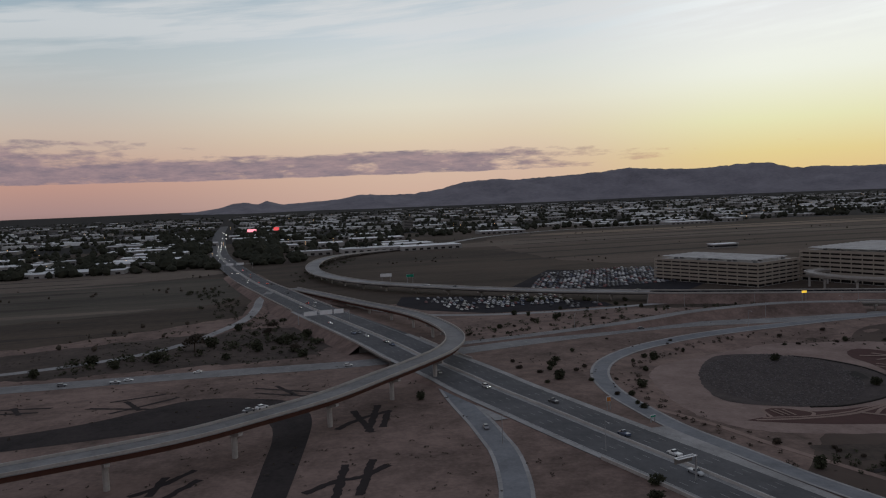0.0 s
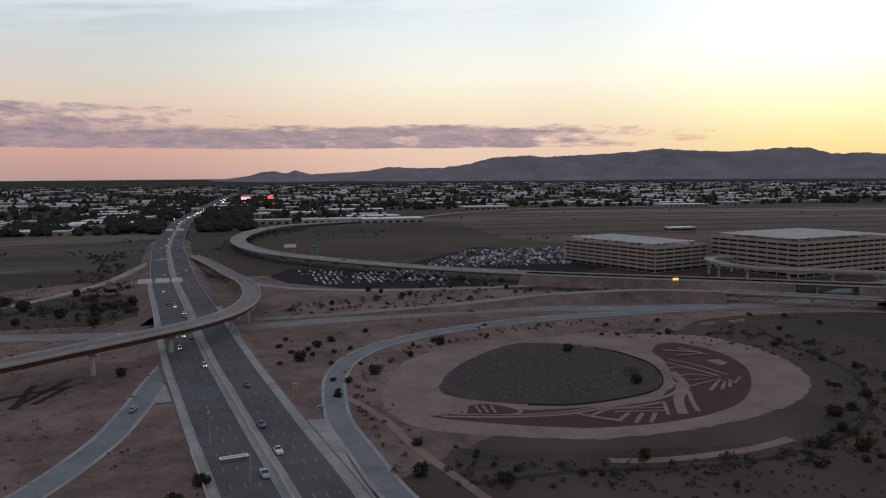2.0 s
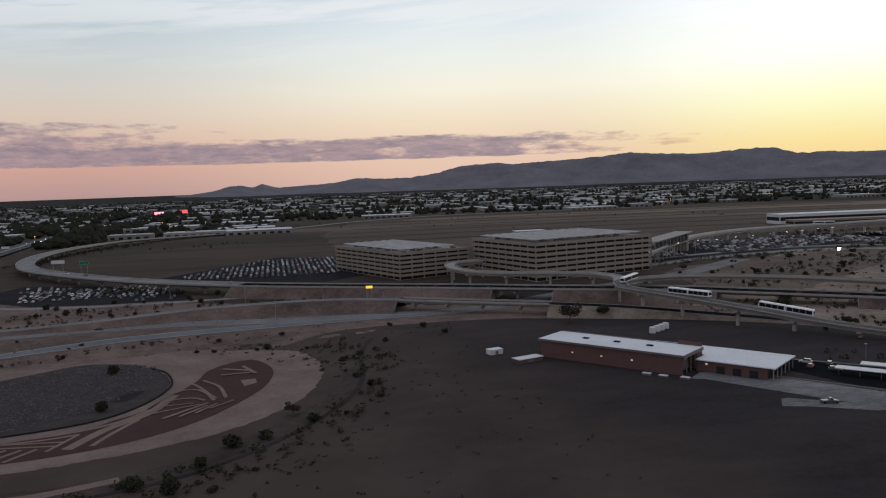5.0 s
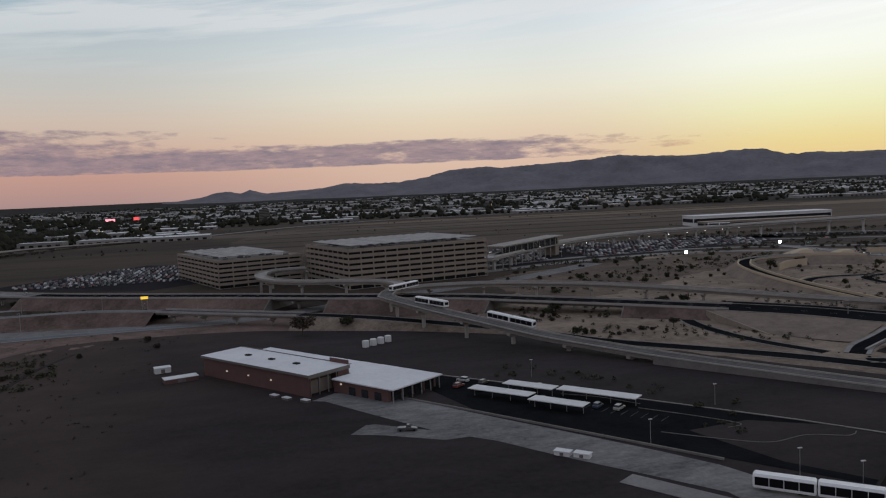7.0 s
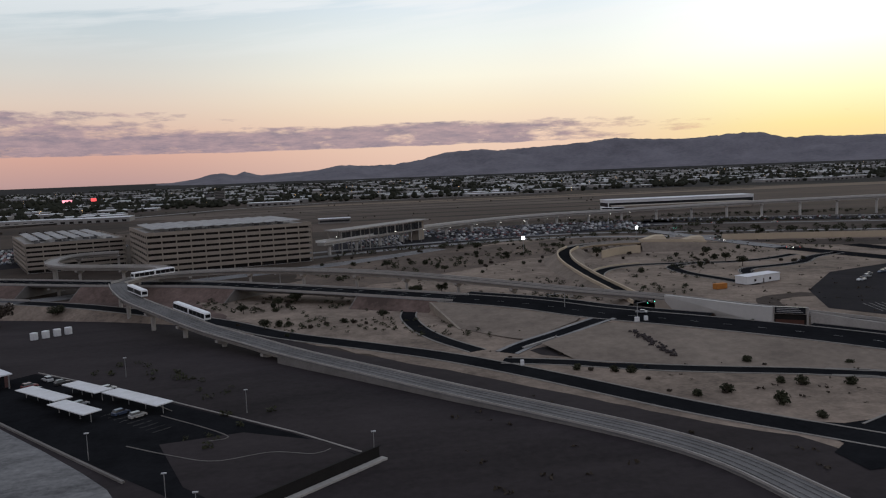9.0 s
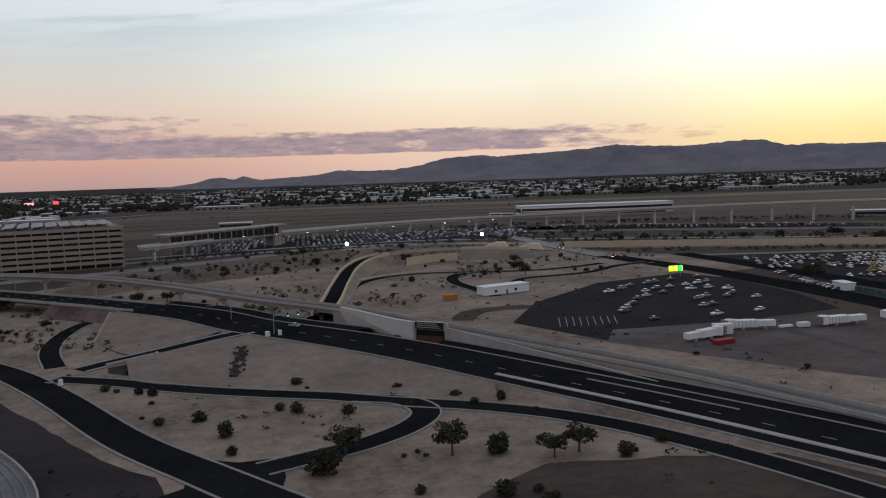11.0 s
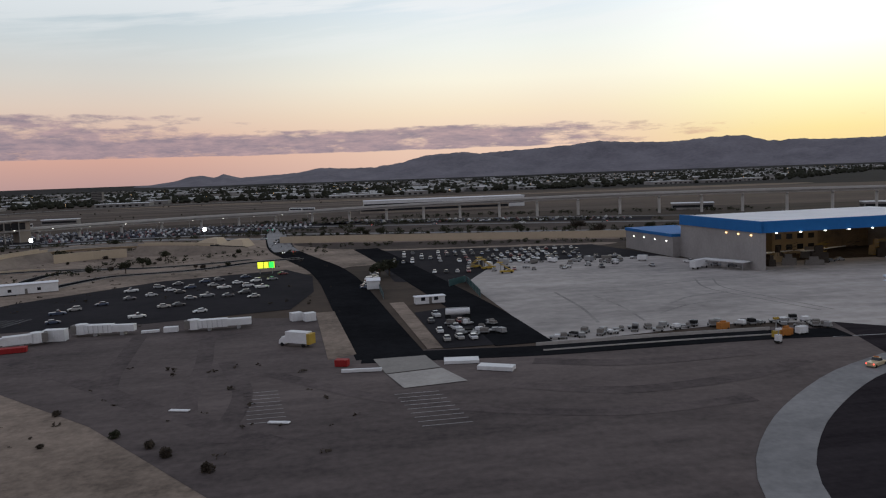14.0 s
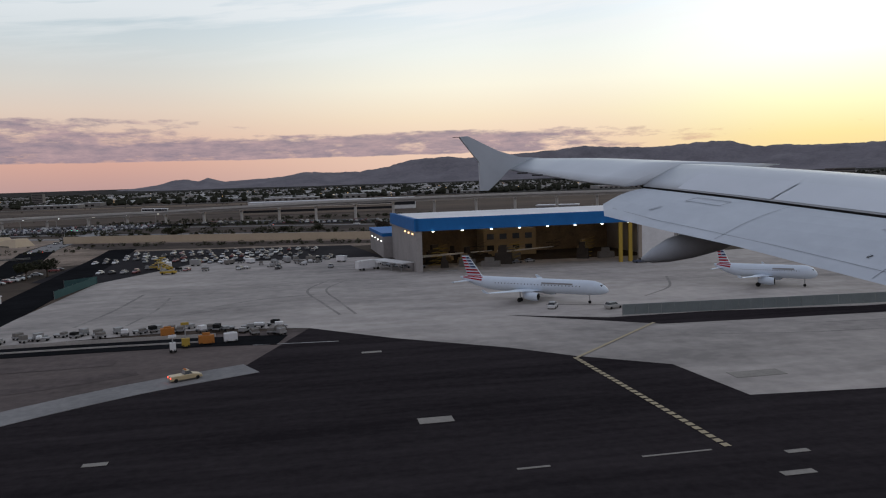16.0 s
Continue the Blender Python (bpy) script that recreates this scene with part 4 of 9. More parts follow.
def cars_on(path, count, offsets, where, group, lift=0.16, rnd=None, lamps=True):
    total = len(path) - 2
    for _ in range(count):
        k = rnd.randrange(1, total)
        p, d = path[k], path[k + 1] - path[k - 1]
        r = Vector((d.y, -d.x, 0)).normalized()
        o = rnd.choice(offsets)
        q = p + r * o
        turn = math.degrees(math.atan2(d.y, d.x)) + (180 if o < 0 else 0)
        c = place_car(q.x, q.y, p.z + lift, turn, where, group, rnd.randrange(4))
        if lamps:
            for s in (-0.6, 0.6):
                Geo().box(2.22, s - 0.12, 0.6, 2.34, s + 0.12, 0.75).put("headlight", lamp_white, c, "lit headlight")
                Geo().box(-2.42, s - 0.14, 0.75, -2.3, s + 0.14, 0.95).put("tail_light", lamp_red, c, "lit red tail light")


rnd = random.Random(4)
cars_on([p for p in fw if 190 < p.y < 1100], 34, [-10.5, -7.2, -3.6, 3.6, 7.2, 10.5], "driving on the grey freeway", "freeway traffic", 0.16, rnd)
cars_on([p for p in fly_path if p.x < 60], 3, [2.0], "crossing the curved flyover", "flyover traffic", 0.08, rnd, False)
cars_on(spline([(-420, 436, 0), (-51, 427, 0), (57, 419, 0), (122, 431, 0), (184, 443, 0), (263, 450, 0), (346, 436, 0)], 8), 9, [-5, 5, 1.6], "driving on the pale cross road", "cross road traffic", 0.16, rnd, False)
cars_on(spline([(81, 300, 0.9), (79, 270, 0.1), (75, 247, 0), (68, 221, 0)], 6), 1, [0.2], "on the pale slip road", "slip road traffic", 0.16, rnd, False)
cars_on(bv, 3, [-6, 4, 7.5], "driving on the black boulevard", "boulevard traffic", 0.18, rnd, False)
cars_on([p for p in loop_path if 60 < p.x < 420], 4, [-3, 3], "driving along the elevated ramp", "ramp traffic", 0.1, rnd, False)
cars_on(spline([(926, 640, 0), (928, 600, 0), (935, 495, 0), (947, 430, 0), (957, 382, 0), (962.5, 335, 0)], 6), 5, [-3, 3], "driving on the terminal road", "terminal road traffic", 0.16, rnd)
cars_on(spline([(905, 600, 0), (1010, 540, 0), (1140, 480, 0)], 6), 6, [-3, 3], "passing behind the retaining wall", "through road traffic", 0.16, rnd)


def lot(x0, y0, turn, rows, per_row, gap, pitch, fill, where, group, rnd, z=0.12):
    m = pose(x0, y0, z, 0, 0, turn)
    for r in range(rows):
        for c in range(per_row):
            if rnd.random() < fill:
                p = m @ Vector((c * pitch + rnd.uniform(-0.2, 0.2), r * gap, 0))
                place_car(p.x, p.y, z, turn + 90 + (180 if rnd.random() < 0.5 else 0) + rnd.uniform(-3, 3), where, group, rnd.randrange(4))


# car parks near the loop ramp
patch("parking_lot", [(112, 640), (126, 600), (168, 560), (214, 550), (268, 552), (270, 572), (240, 620), (198, 660), (126, 690)], 0.09, old_asphalt, "dark asphalt parking lot below the ramp", "parking lot", smooth=False)
lot(150, 585, 3, 6, 24, 10.5, 4.3, 0.7, "parked in the lot below the elevated ramp", "cars in the lower lot", rnd)
patch("parking_lot", [(228, 694), (290, 645), (368, 608), (420, 655), (470, 700), (410, 790), (330, 850)], 0.09, old_asphalt, "large dark asphalt parking lot beside the garage", "parking lot", smooth=False)
patch("parking_lot", [(640, 610), (720, 640), (830, 660), (960, 700), (1010, 760), (900, 800), (760, 790), (640, 720)], 0.09, old_asphalt, "broad asphalt parking lot under the guideway", "parking lot", smooth=False)


def simple_cars(name, label, boxes, rnd):
    g = Geo()
    for x, y, turn in boxes:
        m = pose(x, y, 0.12, 0, 0, turn)
        w, l, h = 0.9, rnd.uniform(2.1, 2.5), rnd.uniform(1.4, 1.8)
        g.loft([[tuple(m @ Vector(q)) for q in ring] for ring in (
            [(-l, -w, 0.25), (-l, -w, 0.9), (-l, w, 0.9), (-l, w, 0.25)], [(-l * 0.75, -w, 0.25), (-l * 0.65, -w * 0.8, h), (-l * 0.65, w * 0.8, h), (-l * 0.75, w, 0.25)],
            [(0.1 * l, -w, 0.25), (0.1 * l, -w * 0.8, h), (0.1 * l, w * 0.8, h), (0.1 * l, w, 0.25)], [(0.45 * l, -w, 0.25), (0.45 * l, -w, 1.0), (0.45 * l, w, 1.0), (0.45 * l, w, 0.25)],
            [(l, -w * 0.9, 0.3), (l, -w * 0.9, 0.75), (l, w * 0.9, 0.75), (l, w * 0.9, 0.3)])])
    ob = g.put(name, lot_cars)
    return tagged(ob, label, "cars", kind="stuff")


spots = [(x, y, 93 + rnd.choice((0, 180))) for r in range(9) for c in range(30) for x, y in [(128 + c * 4.5 + r * 1.0 + rnd.uniform(-0.3, 0.3), 568 + r * 12.2 - c * 0.4)] if y > 690 - (x - 80) * 0.85 and y < 690 - (x - 126) * 0.82 and rnd.random() < 0.5]
simple_cars("parked_cars", "rows of parked cars below the elevated ramp", spots, rnd)
spots = []
for r in range(17):
    for c in range(-6, 34):
        x, y = 262 + c * 4.6 + r * 4.5, 655 + r * 9.5 + c * 0.6
        inside = y > 626 + (345 - x) * 0.58 and x > 240 and y < 860 - abs(x - 335) * 0.55 and x < 452 - max(0, 700 - y) * 0.2
        if inside and rnd.random() < 0.8:
            spots.append((x + rnd.uniform(-0.5, 0.5), y + rnd.uniform(-0.6, 0.6), 94 + rnd.choice((0, 180))))
simple_cars("parked_cars", "rows of many parked cars filling the large lot", spots, rnd)
spots = []
for r in range(14):
    for c in range(66):
        x, y = 655 + c * 4.6, 640 + r * 10 + c * 0.9
        if rnd.random() < 0.72 and y < 790 and not (700 < x < 735 and y < 705):
            spots.append((x, y, 100 + rnd.choice((0, 180))))
simple_cars("parked_cars", "rows of many parked cars under the guideway", spots, rnd)


# ---- parking garages ----
def garage(name, label, x, y, turn, length, depth, floors, storey, canopy, slit):
    m = pose(x, y, 0, 0, 0, turn)
    b = thing(name, label, "building", m)
    # solid black block painting the shade between the parking decks
    Geo().box(1.5, 1.5, 0, length - 1.5, depth - 1.5, floors * storey - 1.2).put("core", black_void, b, "near-black block standing in for the shaded parking decks")
    for k in range(floors + 1):
        z = k * storey
        g = Geo()
        g.box(0, 0, z - 0.25, length, depth, z + 0.15)
        g.put("floor_slab", concrete, b)
        for x0, y0, x1, y1 in ((0, -0.35, length, 0), (-0.35, -0.35, 0, depth), (length, -0.35, length + 0.35, depth), (0, depth, length, depth + 0.35)):
            if k:
                Geo().box(x0, y0, z - 0.27 * storey, x1, y1, z + 0.33 * storey).put("spandrel", tan_concrete, b)
    n = int(length / slit)
    for k in range(n + 1):
        Geo().box(k * length / n - 0.35, -0.2, 0, k * length / n + 0.35, 0.5, floors * storey).put("column", tan_concrete, b)
    n = int(depth / slit)
    for k in range(n + 1):
        for xx in (0.0, length):
            Geo().box(xx - 0.3, k * depth / n - 0.35, 0, xx + 0.3, k * depth / n + 0.35, floors * storey).put("column", tan_concrete, b)
    top = floors * storey
    if canopy:
        pitch, wide = canopy
        for k in range(int((length - 8) / pitch)):
            x0 = 4.5 + k * pitch
            c = Geo()
            c.add([(x0, 5, top + 2.9), (x0 + wide, 5, top + 3.5), (x0 + wide, depth - 5, top + 3.5), (x0, depth - 5, top + 2.9), (x0, 5, top + 2.75), (x0 + wide, 5, top + 3.35), (x0 + wide, depth - 5, top + 3.35), (x0, depth - 5, top + 2.75)], [(0, 1, 2, 3), (7, 6, 5, 4), (0, 4, 5, 1), (1, 5, 6, 2), (2, 6, 7, 3), (3, 7, 4, 0)])
            c = c.put("shade_canopy", canopy_metal, b, "pale sloping shade canopy")
            p = Geo()
            for j in range(int(depth / 14)):
                p.cyl(x0 + wide / 2, 8 + j * 14, top, top + 3.1, 0.15, 0.15, 6)
            p.put("post_row", steel, c)
        for k in range(26):
            x, y = 6 + (k * 37) % int(length - 12), 7 + (k * 53) % int(depth - 14)
            Geo().box(x, y, top + 0.2, x + 4.4, y + 1.8, top + 1.6, None, 0.25).put("roof_car", lot_cars, b)
    return b


canopy_metal = mat("weathered_canopy_metal", (0.40, 0.385, 0.37), 0.7, (0.24, 0.23, 0.22), 0.1, 0.8, 0.9)
tan_concrete = mat("warm_precast_concrete", (0.325, 0.278, 0.23), 0.85, (0.25, 0.212, 0.175), 0.12, 1.0, 0.7)
garage("parking_garage", "six-storey concrete parking garage with rooftop shade canopies", 423, 589, 21.8, 66, 112, 6, 3.35, (9.0, 5.6), 10)
garage("parking_garage", "tall tan precast parking garage with slit openings", 514, 533, 17.5, 112, 88, 7, 3.85, (8.6, 7.2), 9)

# ---- people-mover guideways and trains ----
guide1, g1_path = viaduct("train_guideway", [(522, 404, 12), (526, 388, 12), (533, 366, 11.8), (541, 347, 11), (556, 326, 8.6), (574, 301, 5.7), (592, 278, 4), (608, 256, 3), (630, 228, 2.2), (650, 202, 1.6), (668, 180, 1.1), (685, 157, 0.8), (694, 138, 0.7), (699, 110, 0.7)], 8.5, "pale concrete train guideway descending on piers", track_deck, concrete, 2.0, None, 26, 1.8, "guideway", 0.5, first=16, min_h=3.4)
g = Geo()
low = [p for p in g1_path if p.y < 262]
rings = [[tuple(p + r * o + Vector((0, 0, h))) for o, h in ((-4.4, -p.z), (-4.3, -0.4), (4.3, -0.4), (4.4, -p.z))] for p, r in zip(low, sides(low))]
g.loft(rings, False)
g.put("retaining_wall", dark_concrete, guide1, "smooth concrete retaining wall under the track")
for o in (-2.6, -1.0, 1.0, 2.6):
    sweep(Geo(), g1_path, [(o - 0.25, 0.0), (o + 0.25, 0.0), (o + 0.25, 0.2), (o - 0.25, 0.2)]).put("running_beam", track_deck, guide1)
guide2, g2_path = viaduct("train_guideway", [(522, 404, 12), (530, 424, 12), (552, 436, 11.7), (590, 434, 11), (640, 410, 9.8), (680, 378, 8.3), (725, 330, 6.4), (757, 299, 5.2), (783, 264, 4.2), (806, 233, 3.2), (838, 190, 1.8), (862, 148, 0.9), (876, 118, 0.7), (892, 78, 0.7)], 7.5, "elevated concrete train guideway on single piers", track_deck, concrete, 1.8, None, 27, 1.6, "guideway", 0.9, first=12, min_h=5.0)
g = Geo()
low = [p for p in g2_path if p.y < 300]
rings = [[tuple(p + r * o + Vector((0, 0, h))) for o, h in ((-3.9, -p.z), (-3.8, -0.4), (3.8, -0.4), (3.9, -p.z))] for p, r in zip(low, sides(low))]
g.loft(rings, False)
g.put("retaining_wall", tan_concrete, guide2, "smooth tan retaining wall under the track")
for o in (-1.6, 1.6):
    sweep(Geo(), g2_path, [(o - 0.3, 0.0), (o + 0.3, 0.0), (o + 0.3, 0.28), (o - 0.3, 0.28)]).put("running_beam", dark_concrete, guide2)
viaduct("train_guideway", [(530, 424, 12), (537, 446, 12), (531, 469, 12), (508, 486, 12), (481, 497, 12.2), (464, 512, 12.4), (455, 535, 12.6), (456, 560, 12.8), (466, 577, 12.8), (486, 580, 12.8)], 8, "guideway curling up to the garage station", concrete, concrete, 2.0, None, 24, 1.8, "guideway", 0.9, first=14)
guide_far, gf_path = viaduct("train_guideway", [(628, 590, 11), (680, 655, 10.5), (729, 712, 10), (800, 765, 10), (870, 790, 10.5), (946, 788, 11.5), (1019, 772, 13.6), (1090, 752, 15.5), (1158, 728, 17), (1261, 690, 18.5), (1400, 620, 19), (1560, 520, 19)], 10, "distant elevated guideway on tall piers", concrete, concrete, 2.4, None, 34, 2.6, "guideway", 1.4, first=10)


pale_concrete = mat("pale_guideway_concrete", (0.52, 0.50, 0.47), 0.85, (0.40, 0.38, 0.36), 0.15, 1.0, 0.8)
for o in guide_far.children_recursive:
    o.data.materials[0] = pale_concrete
train_glass = mat("train_black_glass", (0.008, 0.008, 0.01), 0.35, spec=0.15)
train_white = mat("train_white_paint", (0.80, 0.80, 0.80), 0.4, (0.68, 0.68, 0.68), 0.3, 2.0, 0.5, spec=0.4)


def make_train(n):
    t = thing("people_mover_train", "white train with black window band", "train")
    for k in range(n):
        x0 = (k - n / 2) * 12.6
        g = Geo()
        rings = []
        for x, s, d in ((0, 0.9, 0.25), (0.35, 1, 0), (12.0, 1, 0), (12.35, 0.9, 0.25)):
            w = 1.42 * s
            rings.append([(x0 + x, -w * 0.92, 0.55 + d), (x0 + x, -w, 0.9 + d), (x0 + x, -w, 3.1 - d), (x0 + x, -w * 0.75, 3.6 - d), (x0 + x, w * 0.75, 3.6 - d), (x0 + x, w, 3.1 - d), (x0 + x, w, 0.9 + d), (x0 + x, w * 0.92, 0.55 + d)])
        c = g.loft(rings).put("carriage", train_white, t)
        for s in (-1, 1):
            for j in range(4):
                Geo().box(x0 + 0.45 + j * 2.9, s * 1.41 - 0.05, 1.2, x0 + 3.2 + j * 2.9, s * 1.41 + 0.05, 3.02).put("window", train_glass, c, "black window")
        for x in (x0 + 0.1, x0 + 12.25):
            Geo().box(x - 0.12, -1.05, 1.5, x + 0.12, 1.05, 2.8).put("end_window", train_glass, c)
        Geo().box(x0 + 1.5, -1.1, 0.25, x0 + 3.5, 1.1, 0.8).put("bogie", rubber, c)
        Geo().box(x0 + 8.8, -1.1, 0.25, x0 + 10.8, 1.1, 0.8).put("bogie", rubber, c)
    return t


def place_train(t, x, y, z, turn, slope, label):
    c = copy_thing(t, pose(x, y, z, 0, -slope, turn))
    return tagged(c, label, "train", "airport trains")


train2 = make_train(2)
tagged(train2, "white two-carriage airport train descending the guideway", "train", "airport trains")
train2.matrix_basis = pose(566.5, 322, 7.3, 0, 5.5, -54) 
place_train(train2, 539, 361.5, 11.6, -66, 0, "white two-carriage airport train on the curved guideway")
place_train(train2, 535.5, 424.5, 12.2, 46, 0, "white two-carriage airport train turning toward the garage")
place_train(train2, 947, 787.6, 11.8, -8, -1.5, "white airport train on the distant elevated track")
place_train(train2, 577.5, 138, 0.35, -41, 0, "white airport train standing on the maintenance track")
place_train(train2, 715, 694, 11, 49, 0, "white airport train standing at the station")
# dark service road with the maintenance track beside the airfield
road("maintenance_track", [(545, 160, 0), (566, 132, 0), (590, 108, 0), (640, 70, 0)], 6, concrete_road, "pale strip beside the maintenance yard", lift=0.2, lanes=1, edge=False)

# station halls
def station(name, label, x, y, turn, length, width, deck, roof, panel=None):
    s = thing(name, label, "station", pose(x, y, 0, 0, 0, turn))
    Geo().box(0, -width / 2, deck - 1.2, length, width / 2, deck - 0.3).put("platform", concrete, s)
    g = Geo()
    g.prism([(-3, -width / 2 - 2), (length + 4, -width / 2 - 2), (length + 4, width / 2 + 2), (-3, width / 2 + 2)], roof, roof + 0.8)
    g.put("roof", concrete, s, "long pale concrete roof")
    for k in range(int(length / 12) + 1):
        for w in (-width / 2, width / 2):
            Geo().cyl(k * 12, w, 0, roof, 0.45, 0.4, 8).put("column", concrete, s)
    for k in range(int(length / 6)):
        Geo().box(k * 6 + 0.2, -width / 2 + 0.4, deck + 0.3, k * 6 + 5.6, -width / 2 + 0.55, roof - 1.2).put("window", panel or glass_dark, s)
    Geo().box(length - 9, -width / 2 + 1, 0, length, width / 2 - 1, roof).put("stair_tower", tan_concrete, s, "tan concrete stair tower")


station("train_station", "open station hall with a long pale roof", 640, 612, 47, 118, 13, 10.5, 17.5)

# ---- red brick depot ----
def depot():
    d = thing("brick_building", "long red brick building with a white flat roof", "building", pose(439.5, 304.5, 0, 0, 0, -51.6))
    L, W, H = 61.0, 17.8, 7.7
    Geo().box(0, 0, 0, L - 3, W, H - 0.3).put("wall", red_brick, d)
    Geo().box(L - 3, 0, 0, L, 0.8, H - 0.9).put("end_pier", red_brick, d)
    Geo().box(L - 3, W - 5, 0, L + 0.3, W, H - 0.3).put("end_pier", red_brick, d)
    Geo().box(-0.7, -0.7, H - 0.3, L + 0.8, W, H + 0.1).put("roof", white_roof, d, "white membrane roof")
    Geo().box(-0.8, -0.8, H - 0.75, L + 0.9, -0.65, H + 0.02).put("roof_edge", dark_concrete, d)
    Geo().box(L + 0.8, -0.8, H - 1.2, L + 0.95, W, H + 0.02).put("roof_edge", dark_concrete, d)
    for k in range(3):
        Geo().box(15 + k * 14, 8, H + 0.1, 17.4 + k * 14, 9.6, H + 0.5).put("roof_vent", black_void, d, "dark roof hatch")
    for k in range(3):
        x = 15 + k * 13
        Geo().box(x - 0.35, -0.32, 3.3, x + 0.35, -0.02, 3.75).put("wall_lamp", depot_lamp, d, "dim lit wall lamp")
    Geo().box(L - 9, W - 0.4, H, L + 0.3, W + 0.1, H + 1.5).put("parapet_wall", red_brick, d)
    Geo().box(-0.7, W - 0.25, H + 0.1, L - 9, W + 0.02, H + 0.35).put("roof_kerb", dark_concrete, d)
    # tan panels: the bay's lit interior is painted as their colour
    Geo().box(L - 3.02, 1.2, 0.1, L - 2.9, 6.4, 4.6).put("bay_door", tan_concrete, d, "tan panel painted as the lit bay interior")
    Geo().box(L - 3.02, 6.8, 0.1, L - 2.9, 12.4, 4.6).put("bay_door", tan_concrete, d)
    for k in range(4):
        Geo().cyl(L - 0.4, 1.0 + k * 3.9, 0, H - 0.4, 0.2, 0.2, 8).put("post", steel, d)
    # long lower block behind, with a sunk court in its roof
    Z = 4.7
    for x0, y0, x1, y1 in ((-1, W, 36, 32), (36, W, 52, 22), (36, 28.4, 52, 32.4), (52, W, 62.5, 32.6), (62.5, 9.5, 88, 32.8)):
        Geo().box(x0, y0, 0, x1, y1, Z - 0.3).put("rear_wall", red_brick, d)
    for x0, y0, x1, y1 in ((-1.2, W + 0.02, 36, 32.2), (36, W + 0.02, 52, 22), (36, 28.2, 52, 32.6), (52, W + 0.02, 62.5, 32.8), (62.5, 8.6, 91, 33)):
        Geo().box(x0, y0, Z - 0.3, x1, y1, Z + 0.1).put("rear_roof", white_roof, d, "white lower roof")
    Geo().box(36, 22, 0, 52, 28.2, 3.2).put("court_floor", dark_concrete, d)
    for k in range(6):
        Geo().cyl(90.2, 9.6 + k * 4.5, 0, Z - 0.3, 0.22, 0.22, 8).put("post", steel, d)
    for k in range(4):
        Geo().box(88, 11 + k * 5.4, 0.2, 88.12, 15.4 + k * 5.4, 3.8).put("window", glass_dark, d)
    Geo().box(66, 9.15, 3.0, 66.7, 9.48, 3.5).put("wall_lamp", depot_lamp, d)
    for k in range(3):
        Geo().box(70 + k * 6, 9.38, 0.2, 73 + k * 6, 9.5, 2.8).put("window", glass_dark, d)


depot()
forecourt_mat = mat("dirty_forecourt_concrete", (0.250, 0.245, 0.240), 0.9, (0.088, 0.086, 0.086), 0.06, 0.8, 1.0, streak=(-55, 0.4))
patch("forecourt", [(478, 252), (486, 259.5), (504, 249), (519.3, 228.5), (535.4, 207), (549.2, 189), (561.1, 172.8), (569, 161), (582, 131), (566, 122), (562, 146), (552.1, 158.5), (543.1, 169.4), (535.6, 178.8), (524.5, 194.2), (510.7, 207.6), (495.7, 229.3), (482.2, 249.9)], 0.14, forecourt_mat, "pale concrete forecourt and drive of the depot", smooth=False)
sweep(Geo(), [Vector(p) for p in ((505.5, 246.5, 0), (525.5, 222, 0), (550.4, 190.4, 0), (571.6, 163.6, 0))], [(-0.35, 0.1), (0.35, 0.1), (0.3, 0.6), (-0.3, 0.6)]).put("low_wall", dark_concrete)
tagged(bpy.data.objects["low_wall"], "low stained wall between the drive and the parking lot", "wall", kind="structure")
patch("forecourt", [(487.3, 212.7), (492.2, 219.9), (495.1, 219.9), (506.1, 211.5), (521.4, 200.6), (511.6, 199.5), (496.3, 208.9)], 0.13, forecourt_mat, "small pale concrete pad", smooth=False)
patch("parking_lot", [(514, 262), (523, 271), (568, 226), (606, 184.5), (623, 162), (594, 139), (573, 164), (551, 191), (526, 223)], 0.12, black_asphalt, "dark parking lot behind the depot", "parking lot", smooth=False)
patch("dirt_pad", [(575, 186), (594, 189), (613, 177), (622, 161), (596, 142), (584, 158)], 0.16, dark_dirt, "bare dirt corner behind a wall", smooth=False)
g = Geo()
sweep(g, [Vector(p) for p in ((523.5, 272, 0), (568.6, 227, 0), (606.7, 185, 0), (624, 163, 0))], [(-0.15, 0), (0.15, 0), (0.15, 0.3), (-0.15, 0.3)])
tagged(g.put("perimeter_wall", concrete), "low pale concrete perimeter wall", "wall", kind="structure")
g = Geo()
sweep(g, [Vector(p) for p in ((624, 163, 0), (588, 134, 0))], [(-0.25, 0), (0.25, 0), (0.25, 2.6), (-0.25, 2.6)])
end_wall = tagged(g.put("perimeter_wall", black_void), "dark end wall with a pale footing", "wall", kind="structure")
g = Geo()
sweep(g, [Vector(p) for p in ((624.3, 163.2, 0), (587.7, 133.8, 0))], [(-0.35, 2.6), (0.35, 2.6), (0.35, 2.75), (-0.35, 2.75)])
g.put("coping", black_void, end_wall)
sweep(Geo(), [Vector(p) for p in ((625.2, 161.9, 0), (589.2, 132.9, 0))], [(-0.9, 0.1), (0.9, 0.1), (0.85, 0.5), (-0.85, 0.5)]).put("footing", concrete, end_wall, "pale concrete strip along the wall's foot")


def carport(x, y, turn, length):
    c = thing("carport", "white flat carport roof on steel posts", "carport", pose(x, y, 0, 0, 0, turn), "depot carports")
    Geo().box(0, -2.6, 2.75, length, 2.6, 3.0).put("roof", white_panel, c)
    for k in range(4):
        Geo().cyl(1 + k * (length - 2) / 3, 0, 0, 2.8, 0.12, 0.12, 8).put("post", steel, c)


